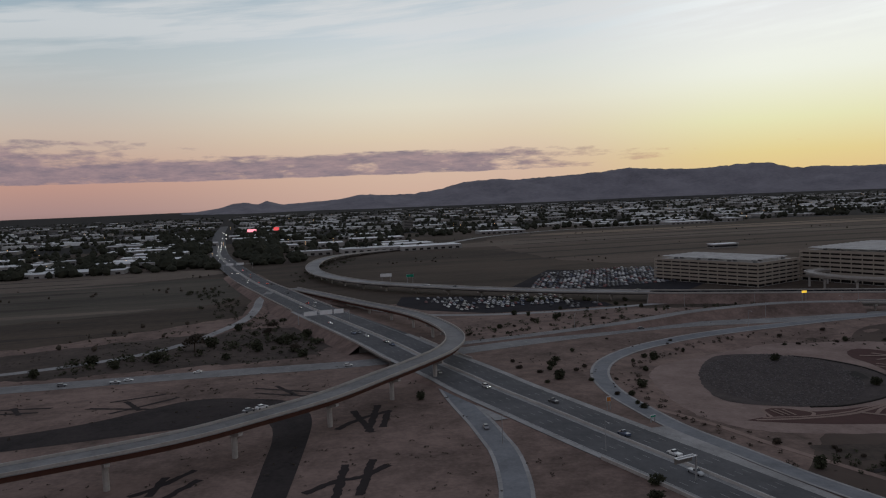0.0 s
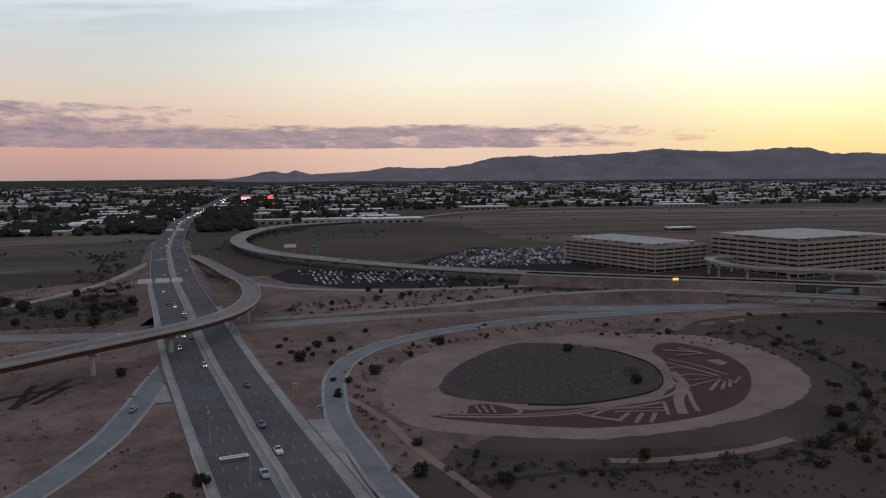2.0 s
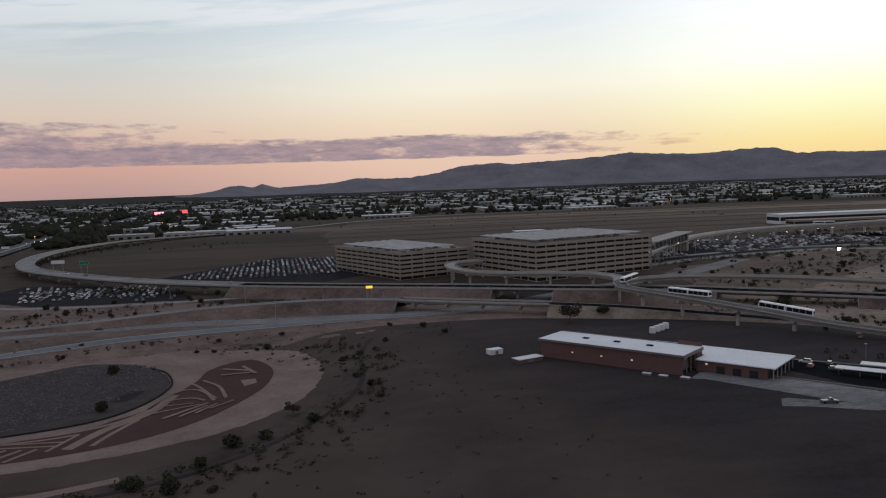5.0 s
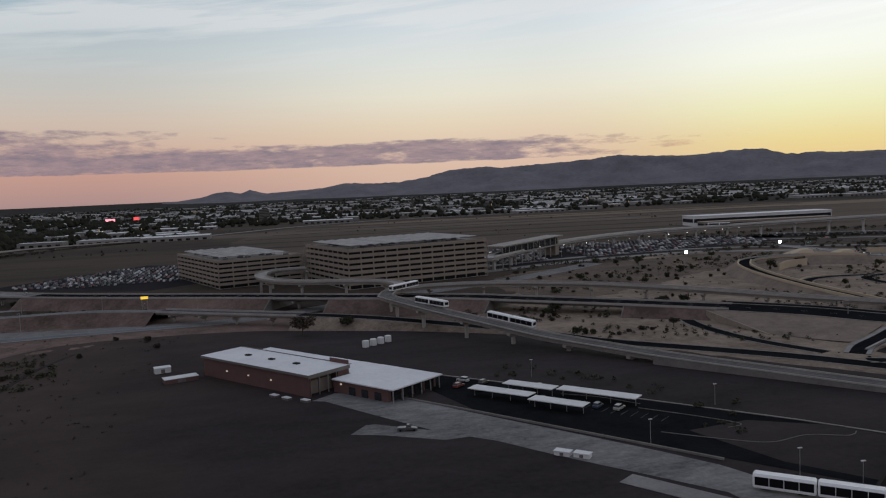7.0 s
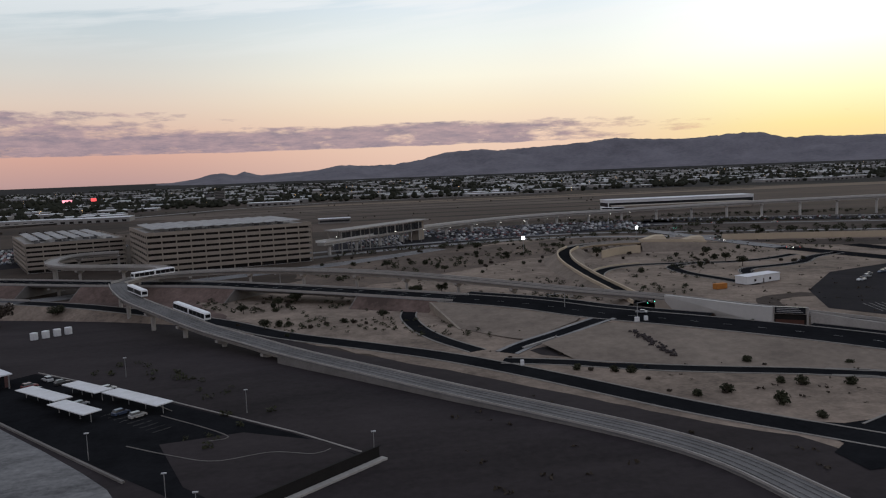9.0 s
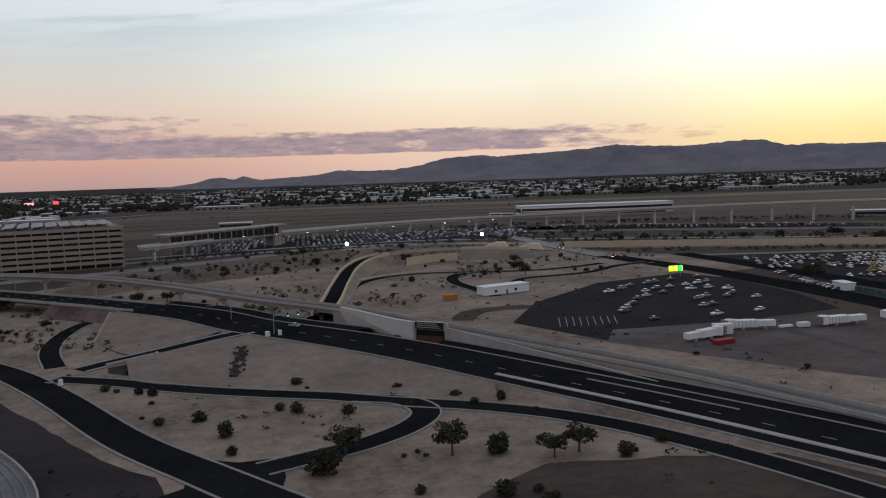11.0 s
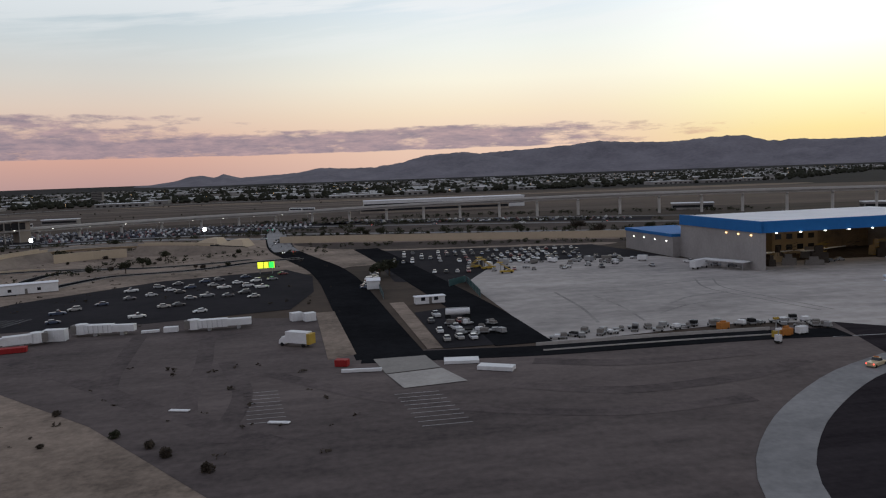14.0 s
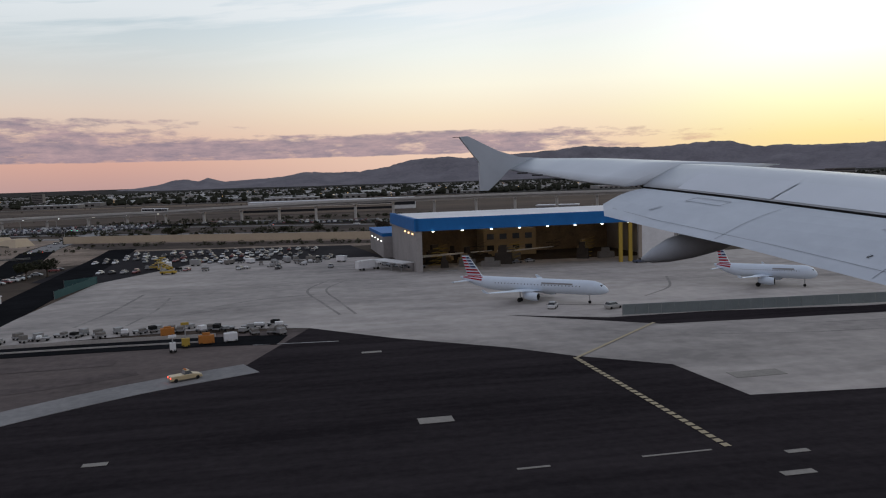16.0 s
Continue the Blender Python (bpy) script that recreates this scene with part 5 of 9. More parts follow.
for x, y, l in ((541, 243, 18), (555, 230, 26), (529, 241, 22), (543, 222, 18)):
    carport(x, y, -47, l)
for x, y, t in ((527, 252, 40), (532, 245, -40), (561, 214, 45), (566, 210, 40), (548, 226, 45), (530, 259, 130), (536, 253, 40), (552, 241, 40)):
    place_car(x, y, 0.16, t, "parked behind the brick depot", "depot cars", 1)
# painted kerb islands and bays in the depot's dark lot
g = Geo()
for pts in ([(571.8, 209.5), (584, 195.9), (590.7, 186.5), (585.8, 184.8)], [(567.5, 187.1), (579.6, 176.9), (589.1, 171), (601, 173), (610.3, 169.2), (614.1, 171.4)], [(556, 232), (566, 224), (574, 213)]):
    sweep(g, spline([(x, y, 0.12) for x, y in pts], 1.5), [(-0.12, 0), (0.12, 0), (0.12, 0.14), (-0.12, 0.14)])
for k in range(9):
    strip(g, [Vector((556 + k * 2.0, 214 - k * 2.3, 0)), Vector((560 + k * 2.0, 217.4 - k * 2.3, 0))], -0.06, 0.06, 0.17)
tagged(g.put("kerb_lines", dark_concrete), "pale kerb islands in the depot parking lot", "kerb", kind="structure")
place_car(503, 211, 0.16, -12, "standing on the small concrete pad", "depot cars", 2)
for x, y in ((466, 262), (470, 257), (476, 252)):
    s = thing("pallet_stack", "low stack of pale pallets beside the brick wall", "pallets", pose(x, y, 0.1, 0, 0, -52), "pallets")
    for k in range(3):
        Geo().box(-1.6, -0.9, 0.32 * k, 1.6, 0.9, 0.32 * k + 0.2).put("pallet", dark_concrete if k < 2 else white_panel, s)
for k, (x, y) in enumerate(((645, 127.5), (649, 125), (653, 122))):
    t = thing("storage_tank", "white round tank on the dirt beside the road", "tank", pose(x, y, 0), "white roadside tanks")
    Geo().cyl(0, 0, 0, 1.7, 1.1, 1.1, 14).put("shell", white_panel, t)
    Geo().cyl(0, 0, 1.7, 1.95, 1.1, 0.5, 14).put("cap", white_panel, t)
for x, y in ((554, 256), (561, 180), (582, 150), (589, 139), (623, 162), (594, 205)):
    p = thing("light_pole", "thin steel light pole in the depot parking lot", "light pole", pose(x, y, 0.1), "depot light poles")
    Geo().cyl(0, 0, 0, 6.2, 0.10, 0.07, 8).put("mast", steel, p)
    Geo().box(-0.5, -0.2, 6.15, 0.5, 0.2, 6.35).put("lamp_head", grey_sign, p)
# water tanks and loose gear round the depot
for k in range(4):
    t = thing("storage_tank", "white round storage tank on the ground", "tank", pose(504 + k * 3.6, 333 + k * 2.6, 0), "white tanks")
    Geo().cyl(0, 0, 0, 2.8, 1.5, 1.5, 14).put("shell", white_panel, t)
    Geo().cyl(0, 0, 2.8, 2.95, 1.45, 1.1, 14).put("cap", white_panel, t)
for x, y, turn, w, l, h, material, label in ((537, 179, -42, 2.2, 4, 1.2, white_panel, "white equipment crate beside the drive"), (541, 176, -42, 2.2, 4, 1.2, white_panel, "white equipment crate beside the drive"), (431.5, 298, 18, 5, 12, 1.8, red_brick, "low red brick enclosure"), (422.5, 316, 15, 4, 6, 2.2, white_panel, "small white flat-roofed shed"), (600, 143, 0, 1.2, 1.2, 1.6, white_panel, "white metal cabinet by the wall")):
    s = thing("shed" if l > 4.5 else "cabinet", label, "shed", pose(x, y, 0.1, 0, 0, turn))
    Geo().box(-l / 2, -w / 2, 0, l / 2, w / 2, h * 0.88).put("body", material, s)
    Geo().box(-l / 2 - 0.15, -w / 2 - 0.15, h * 0.88, l / 2 + 0.15, w / 2 + 0.15, h).put("roof", white_panel, s)
    Geo().box(-l * 0.12, -w / 2 - 0.04, 0.1, l * 0.12, -w / 2 + 0.02, h * 0.7).put("door", dark_concrete, s)

# ---- gravel oval with its ground picture ----
patch("oval_ring", [(163.5, 263), (175, 241.5), (206, 233), (242, 231.5), (280, 238), (318, 255), (340, 279), (350, 318), (342, 360), (318, 380), (285, 389), (240, 378), (205, 362), (182, 338), (168, 298)], 0.10, ring_gravel, "wide ring of pale pink gravel with ragged edges", jitter=0.6, step=3)
patch("oval_picture", [(177.7, 255.5), (188.7, 250.5), (206.1, 245.7), (223.3, 243.2), (240.6, 241.7), (258.5, 242.7), (277.8, 247.8), (295.7, 258), (310.2, 273.8), (322.2, 293.3), (328.1, 309.6), (329.8, 330.3), (325.3, 348.2), (319.4, 357.8), (310.6, 356), (302, 343.3), (299.3, 326.8), (293.3, 308.4), (283.3, 284.9), (276.9, 278.8), (269.4, 269.7), (259.1, 267.6), (243.3, 265), (228, 264.6), (214, 263), (204.1, 269.8), (194.7, 268.5), (189, 259)], 0.14, brown_gravel, "maroon gravel figure laid out in the oval", step=4)
patch("oval_bed", [(187.5, 290), (196, 315), (207.5, 336), (222, 356), (238, 372), (252, 374), (267, 367), (284, 344), (289, 321), (282.8, 296), (269, 279), (242, 270), (217, 270), (202, 274), (190, 281)], 0.20, rock_dark, "dark rock mulch bed in the oval", jitter=0.5, step=3)
sweep(Geo(), spline([(217, 269.3, 0), (242, 269.2, 0), (269.5, 278.2, 0), (283.5, 295.6, 0), (289.8, 321, 0), (285, 344.6, 0), (277, 356, 0)], 3), [(-0.45, 0.05), (0.45, 0.05), (0.35, 0.6), (-0.35, 0.6)]).put("stone_edging", black_void)
tagged(bpy.data.objects["stone_edging"], "dark stone edging round the rock bed", "edging", kind="structure")
# stones lying loose over the mulch bed
g = Geo()
rnd = random.Random(17)
for _ in range(7000):
    x, y = rnd.uniform(188, 289), rnd.uniform(270, 374)
    if ((x - 240 - (y - 320) * 0.33) / 40) ** 2 + ((y - 320) / 50) ** 2 < 1:
        r = rnd.uniform(0.18, 0.5)
        g.box(x - r, y - r * 0.8, 0.15, x + r, y + r * 0.8, 0.2 + r * 0.6, Matrix.Identity(4), r * 0.3)
tagged(g.put("bed_stones", island_mat("bed_stone", [(0.088, 0.076, 0.074), (0.052, 0.044, 0.044), (0.070, 0.060, 0.059), (0.105, 0.092, 0.089), (0.058, 0.050, 0.049)], 0.95)), "grey loose stones covering the mulch bed", "stones", kind="stuff")
# pale bands of gravel that draw the picture
g = Geo()
lift_k = 0.16
long_bands = (([(181.9, 255.3), (199.9, 254.4), (217.4, 255.8), (231.8, 259), (251.1, 264.6), (267.4, 268.6), (280, 277), (286.4, 288.6)], 0.9), ([(186.5, 258), (203.2, 257), (219, 258.6), (235.6, 262.6), (255.1, 266.8)], 0.6),
              ([(190.5, 257.8), (194.7, 269.2), (204.1, 270.1), (210.5, 264.8), (212, 260.9), (207.7, 256.9)], 0.7), ([(268.7, 250.1), (276.3, 267.9), (287.4, 284.1), (293, 306)], 1.9), ([(275.6, 251.5), (279.6, 263.6), (285.1, 276.6)], 0.9))
hand_bands = (([(235.5, 254.5), (245, 260.6), (258.6, 262.3), (268.8, 265)], 0.8), ([(245.9, 257.6), (265.6, 254.6)], 0.6), ([(247.1, 261), (266.1, 258.2)], 0.6), ([(263, 249.8), (268.8, 265)], 0.7), ([(242.6, 246.8), (250.3, 254.9)], 0.8), ([(247.8, 243.8), (255, 253.7)], 0.8), ([(253.1, 243), (259.6, 253.1)], 0.8), ([(231.8, 257.8), (239.1, 250.6), (244.4, 247.5)], 1.0))
head_bands = (([(297.9, 322), (303.3, 310.5), (308.7, 293.3)], 0.7), ([(301.7, 326.1), (308.9, 313.8), (312.9, 295.1)], 0.7), ([(284, 285.9), (292.2, 308.7), (301, 311.1), (309, 296)], 0.8), ([(287.5, 283.8), (292.4, 297.7), (300.7, 299), (305.4, 294.1)], 0.7), ([(288.2, 282), (295.6, 285.7), (304.2, 289.3)], 0.6), ([(292.2, 290.8), (301.4, 291.7)], 0.5))
tail_bands = (([(293.2, 274.5), (306.8, 290.3)], 0.8), ([(298.7, 275.3), (307, 286.8)], 0.7), ([(303.7, 277.9), (310.2, 288.5)], 0.7), ([(308.1, 282.4), (315.9, 290.1)], 0.7), ([(308.2, 344.6), (319.4, 335.7)], 0.9), ([(308.3, 333), (320.9, 331.5)], 0.9), ([(316.5, 345.5), (322.7, 328.3)], 0.8), ([(196.5, 258.7), (196.6, 267.2)], 0.5), ([(199.1, 258.5), (199.2, 267.8)], 0.5), ([(201.8, 258.4), (202.3, 267.6)], 0.5))
for pts, w in (*long_bands, *hand_bands, *head_bands, *tail_bands):
    lift_k = lift_k + 0.01
    strip(g, spline([(x, y, 0) for x, y in pts], 2), -w, w, lift_k)
tagged(g.put("gravel_bands", pale_sand), "pale gravel bands drawn in the oval picture", "gravel", kind="stuff")
patch("pale_gravel_spot", [(316.8, 320.4), (318.8, 309.2), (323.5, 312.6), (322.9, 319.5)], 0.2, pale_sand, "pale gravel spot in the oval picture", "gravel")
patch("dark_rock_spot", [(269.8, 303.7), (275.8, 318), (280.9, 316.6), (276, 302.1)], 0.26, black_void, "darker patch of rock in the oval bed", "gravel")
road("drain_track", [(376, 372, 0), (368.2, 343, 0), (364, 297, 0), (353.8, 265.5, 0), (332.7, 236, 0), (308.9, 217.5, 0), (287.3, 208.6, 0), (262, 203, 0), (235, 204, 0), (213, 204, 0), (180, 196, 0)], 2.2, dark_wash, "dark dry ditch round the oval", lift=0.17, lanes=1, edge=False, step=4)
patch("scrub_ground", [(372, 352), (362, 332), (352, 283), (331, 253), (308, 231), (285, 221), (254, 218), (224, 221), (200, 221), (178, 222), (184, 206), (213, 206), (236, 206), (262, 206), (287, 211), (308, 220), (331, 238), (352, 267), (362, 297), (366, 330)], 0.12, scrub_soil, "dark scrub soil round the oval", jitter=1.0, step=4)
road("worn_path", [(150, 282, 0), (161, 255, 0), (168, 225, 0), (176, 200, 0), (186, 170, 0)], 3.2, pale_sand, "pale worn path beside the oval", lift=0.16, lanes=1, edge=False)
road("worn_path", [(225, 212, 0), (241, 210, 0), (255, 210.5, 0), (274, 213.4, 0), (290, 219, 0)], 4.0, ring_gravel, "pale worn path below the oval", lift=0.19, lanes=1, edge=False)
patch("dark_channel", [(-150, 304), (-85, 307), (-60, 309.5), (-29, 313), (-8, 314), (1.5, 306), (2, 284), (-1.5, 258), (-5.5, 228), (-9, 205), (0, 203), (4.5, 225), (11, 260), (16, 289), (18, 307), (17, 321), (11.5, 338), (1.5, 347), (-18, 359), (-34, 360), (-50, 348), (-68, 336), (-95, 328), (-150, 322)], 0.09, dark_wash, "dark gravel wash under the flyover")


figure_rnd = random.Random(77)


def ground_figure(strokes, half):
    g = Geo()
    for k, pts in enumerate(strokes):
        line = spline([(x, y, 0) for x, y in pts], 1.5)
        lay = [(half * figure_rnd.uniform(0.9, 1.6), half * figure_rnd.uniform(0.9, 1.6)) for _ in line]
        rows = [(p - r * a, p + r * b) for p, r, (a, b) in zip(line, sides(line), lay)]
        up = Vector((0, 0, 0.11 + 0.008 * k))
        for (a, b), (c, d) in zip(rows, rows[1:]):
            g.add([a + up, b + up, d + up, c + up], [(0, 1, 2, 3)])
    tagged(g.put("ground_figure", figure_rock), "lizard-like figure of dark rock on the ground", "ground art", kind="structure")


figure_rock = mat("figure_rock", (0.030, 0.024, 0.024), 0.95, (0.018, 0.015, 0.015), 0.1, 1.0)
ground_figure(([(-4, 376), (26, 350)], [(-4, 364), (23.5, 341)], [(6, 377), (14, 350)]), 0.9)
ground_figure(([(-75, 364), (-43, 347)], [(-68, 374), (-45, 382)], [(-64, 348), (-52, 358), (-38, 371)], [(-61, 373), (-52, 349)]), 1.0)
ground_figure(([(26, 289), (36, 300), (50, 308)], [(35, 313), (38, 281)], [(46, 318), (37, 282)], [(43, 286), (49, 308)]), 1.1)
ground_figure(([(10, 227.6), (20, 234.7), (28, 236), (38, 244)], [(24.6, 249), (18.5, 221)], [(34, 251), (25.4, 221)]), 1.1)
ground_figure(([(-41, 243), (-34, 248), (-23, 261)], [(-31.6, 257), (-35, 241)], [(-21, 251), (-31, 237)]), 1.1)
ground_figure(([(-120, 372), (-96, 366)], [(-116, 380), (-92, 374)], [(-110, 382), (-103, 364)]), 1.0)


# ---- airport yard ----
patch("parking_lot", [(819, 275), (840, 316), (886, 362), (940, 380), (952, 350), (952, 300), (944, 262), (900, 252), (848, 251), (840, 235)], 0.13, old_asphalt, "dark asphalt staff parking lot", "parking lot", smooth=False)
patch("yard_asphalt", [(985, 315), (984, 452), (1010, 448), (1112, 425), (1122, 352), (1040, 358), (1012, 300)], 0.11, old_asphalt, "dark asphalt equipment yard", "yard", smooth=False)
patch("apron", [(1012, 300), (1009, 184), (1065, 191), (1088, 184), (1106, 165.5), (1127, 148.5), (1137, 137.5), (1151, 126), (1153, 105), (1200, 100), (1420, 84), (1420, 330), (1240, 300), (1132, 308), (1118, 352), (1040, 362)], 0.13, apron_mat, "broad pale concrete aircraft apron", "apron", smooth=False)
patch("taxiway", [(1006, 20), (1003, 70), (1013, 93), (1025, 109), (1038, 121), (1056, 134), (1075, 147), (1088, 184), (1106, 165.5), (1127, 148.5), (1137, 137.5), (1151, 126), (1153, 105), (1200, 100), (1420, 84), (1420, 20)], 0.12, runway_mat, "black asphalt taxiway with worn edges", "taxiway", smooth=False)
patch("taxiway_island", [(1136, 184), (1158, 172.5), (1185, 172), (1222, 166), (1420, 168), (1420, 156), (1222, 157), (1190, 159), (1166, 161)], 0.17, runway_mat, "black asphalt shoulder strip crossing the apron", "taxiway", smooth=False)
road("service_strip", [(1004, 66, 0), (1013, 92, 0), (1025.5, 109.5, 0), (1040, 123.5, 0), (1058, 137, 0), (1077, 146.5, 0)], 8, concrete_road, "curved pale concrete service road", lift=0.2, lanes=1, edge=False)
g = Geo()
strip(g, [Vector((1165, 163, 0)), Vector((1137, 136, 0))], -0.35, 0.35, 0.22)
tagged(g.put("taxi_line", yellow_line), "yellow taxi line across the apron", "marking", kind="structure")
g = Geo()
dashes(g, spline([(1136.5, 136, 0), (1137.3, 110, 0), (1138, 85, 0)], 4), 0, 0.5, 1.2, 0.5, 0.2)
tagged(g.put("taxi_line", yellow_line), "dashed yellow holding line on the taxiway", "marking", kind="structure")
for x, y, w, l in ((1105, 106, 2.6, 5), (1161, 116, 3.6, 9), (1131, 85, 0.4, 9), (1141, 76, 1.2, 4), (1061, 100, 1.2, 3), (1100, 153, 1.4, 4), (1113, 85, 0.5, 4), (1145, 82, 1.0, 3)):
    g = Geo()
    g.box(x - l / 2, y - w / 2, 0.15, x + l / 2, y + w / 2, 0.19)
    tagged(g.put("pavement_patch", curb_mat), "pale rectangular patch on the black taxiway", "marking", kind="structure")
g = Geo()
strip(g, [Vector((1076, 168, 0)), Vector((1094, 166, 0))], -0.25, 0.25, 0.2)
tagged(g.put("edge_line", white_line), "white painted edge line", "marking", kind="structure")
# parallel painted bays and rails at the yard's foot
g = Geo()
for k in range(9):
    strip(g, [Vector((966 + k * 0.3, 150 - k * 2.6, 0)), Vector((975 + k * 0.3, 150 - k * 2.6, 0))], -0.12, 0.12, 0.14)
    strip(g, [Vector((936 + k * 0.3, 160 - k * 2.6, 0)), Vector((943 + k * 0.3, 160 - k * 2.6, 0))], -0.12, 0.12, 0.14)
tagged(g.put("painted_bays", white_line), "faded white painted bays", "marking", kind="structure")
g = Geo()
for k in range(9):
    x = 833 + k * 2.6
    strip(g, [Vector((x, 262 - k * 0.2, 0)), Vector((x + 5, 279 - k * 0.4, 0))], -0.12, 0.12, 0.17)
tagged(g.put("painted_bays", white_line), "white painted parking bays", "marking", kind="structure")
patch("concrete_slab", [(964.5, 181), (977, 181), (978.5, 168.5), (966, 166.5)], 0.24, curb_mat, "pale concrete slabs at the road's end", smooth=False)
patch("concrete_slab", [(966.2, 165.8), (978.7, 167.8), (982, 155.5), (968.4, 153.8)], 0.24, concrete, "pale concrete slabs at the road's end", smooth=False)
patch("sidewalk", [(952, 252), (958, 252), (961, 188), (954, 184)], 0.15, tan_sand, "tan gravel verge beside the road", smooth=False)
patch("sidewalk", [(977, 262), (982, 262), (982.5, 188), (978.6, 188)], 0.15, tan_sand, "tan gravel verge beside the road", smooth=False)
road("perimeter_road", [(962, 183, 0), (985, 180, 0), (1006, 177, 0), (1036, 176.5, 0), (1066, 175, 0), (1082, 172, 0)], 10, black_asphalt, "black perimeter lane along the apron", lift=0.21, lanes=1, edge=False)
g = Geo()
sweep(g, spline([(1005, 182.6, 0), (1040, 182.2, 0), (1067, 180.6, 0)], 6), [(-0.25, 0.1), (0.25, 0.1), (0.15, 0.9), (-0.15, 0.9)])
sweep(g, spline([(1005, 176.5, 0), (1040, 176, 0), (1067, 174.5, 0)], 6), [(-0.2, 0.2), (0.2, 0.2), (0.15, 0.5), (-0.15, 0.5)])
tagged(g.put("barrier", concrete), "low concrete barrier along the apron", "barrier", kind="structure")

rnd = random.Random(11)
for x, y in ((869, 288), (866, 281), (870, 263), (889, 314), (884, 309), (895, 264), (914, 267), (911, 303), (906, 300), (930, 294), (934, 345), (928, 340), (920, 338), (899, 318), (903, 331), (911, 335), (917, 325), (894, 327), (880, 331), (888, 338), (896, 345), (905, 349), (912, 352), (922, 356), (875, 297), (921, 300), (926, 306), (899, 282), (905, 284), (932, 320), (926, 326), (938, 360)):
    place_car(x + rnd.uniform(-1, 1), y + rnd.uniform(-1, 1), 0.16, rnd.choice((20, 200)) + rnd.uniform(-6, 6), "parked in the staff lot", "staff lot cars", rnd.randrange(4))
lot(992, 380, -8, 4, 22, 14, 4.6, 0.6, "parked in the equipment yard", "yard cars", rnd, 0.14)
lot(1000, 336, -12, 1, 8, 12, 5, 0.7, "parked by the yard road", "yard cars", rnd, 0.14)
lot(972, 300, 80, 1, 16, 12, 4.6, 0.7, "parked along the terminal road", "roadside cars", rnd, 0.16)


def jet_bridge(x, y, turn, length, label):
    b = thing("jet_bridge", label, "jet bridge", pose(x, y, 0.1, 0, 0, turn), "stored jet bridges")
    Geo().box(0, -1.45, 0.9, length * 0.55, 1.45, 3.2).put("outer_tunnel", white_panel, b)
    Geo().box(length * 0.5, -1.2, 1.05, length, 1.2, 2.95).put("inner_tunnel", white_panel, b)
    Geo().cyl(-1.3, 0, 0.7, 3.5, 1.8, 1.8, 12).put("rotunda", white_panel, b, "white round rotunda")
    Geo().box(-4.0, -1.4, 0.9, -2.4, 1.4, 3.3).put("cab", dark_concrete, b, "dark open cab")
    for k in (0.2, 0.75):
        Geo().box(length * k - 0.5, -1.3, 0, length * k + 0.5, 1.2, 1.0).put("support", steel, b)
    for k in range(5):
        Geo().box(1 + k * 1.4, -1.52, 1.0, 1.12 + k * 1.4, -1.45, 3.1).put("rib", steel, b)


for x, y, turn, l in ((874, 229, 200, 13), (886, 238, -8, 14), (918, 234, 3, 15)):
    jet_bridge(x, y, turn, l, "white stored passenger boarding bridge lying in the dirt yard")
for x, y, turn, l, w, h, material, label in ((879, 233, -5, 6, 3, 3.4, white_panel, "white box container in the dirt yard"), (872, 220, 10, 7, 2.5, 1.4, red_paint, "red steel frame in the dirt yard"), (910, 235, 0, 4, 2, 1.6, white_panel, "white crate in the dirt yard"), (904, 236, 5, 5, 1.4, 0.8, white_panel, "flat white panel on the ground"), (946, 240, 20, 3.4, 2.6, 2.6, white_panel, "white utility trailer parked on dirt"), (950, 238, 20, 3.4, 2.6, 2.6, white_panel, "white utility trailer parked on dirt"),
                                          (957, 177, -20, 3, 2, 1.6, red_paint, "red and white barrier stack"), (961, 170, -8, 9, 0.8, 0.8, white_panel, "white concrete barrier on dirt"), (990, 163, -30, 8, 3, 1.0, white_panel, "pile of pale concrete slabs"), (984, 172, -10, 8, 4, 0.8, white_panel, "pile of pale concrete slabs"), (925, 151, -20, 4, 1, 0.3, white_panel, "loose white board on the dirt"), (944, 138, -20, 4, 1, 0.3, white_panel, "loose white board on the dirt"), (807, 336, 12, 6.2, 3, 2.6, orange_paint, "orange shipping container on gravel")):
    s = thing("container" if h > 1.2 else "panel_stack", label, "container", pose(x, y, 0.1, 0, 0, turn))
    Geo().box(-l / 2, -w / 2, 0.12, l / 2, w / 2, h).put("body", material, s)
    for k in range(max(2, int(l / 1.4))):
        Geo().box(-l / 2 + 0.3 + k * 1.3, -w / 2 - 0.06, 0.15, -l / 2 + 0.5 + k * 1.3, -w / 2, h - 0.1).put("rib", material, s)
    Geo().box(-l / 2 + 0.2, -w / 2 + 0.2, 0, l / 2 - 0.2, w / 2 - 0.2, 0.14).put("skid", rubber, s)


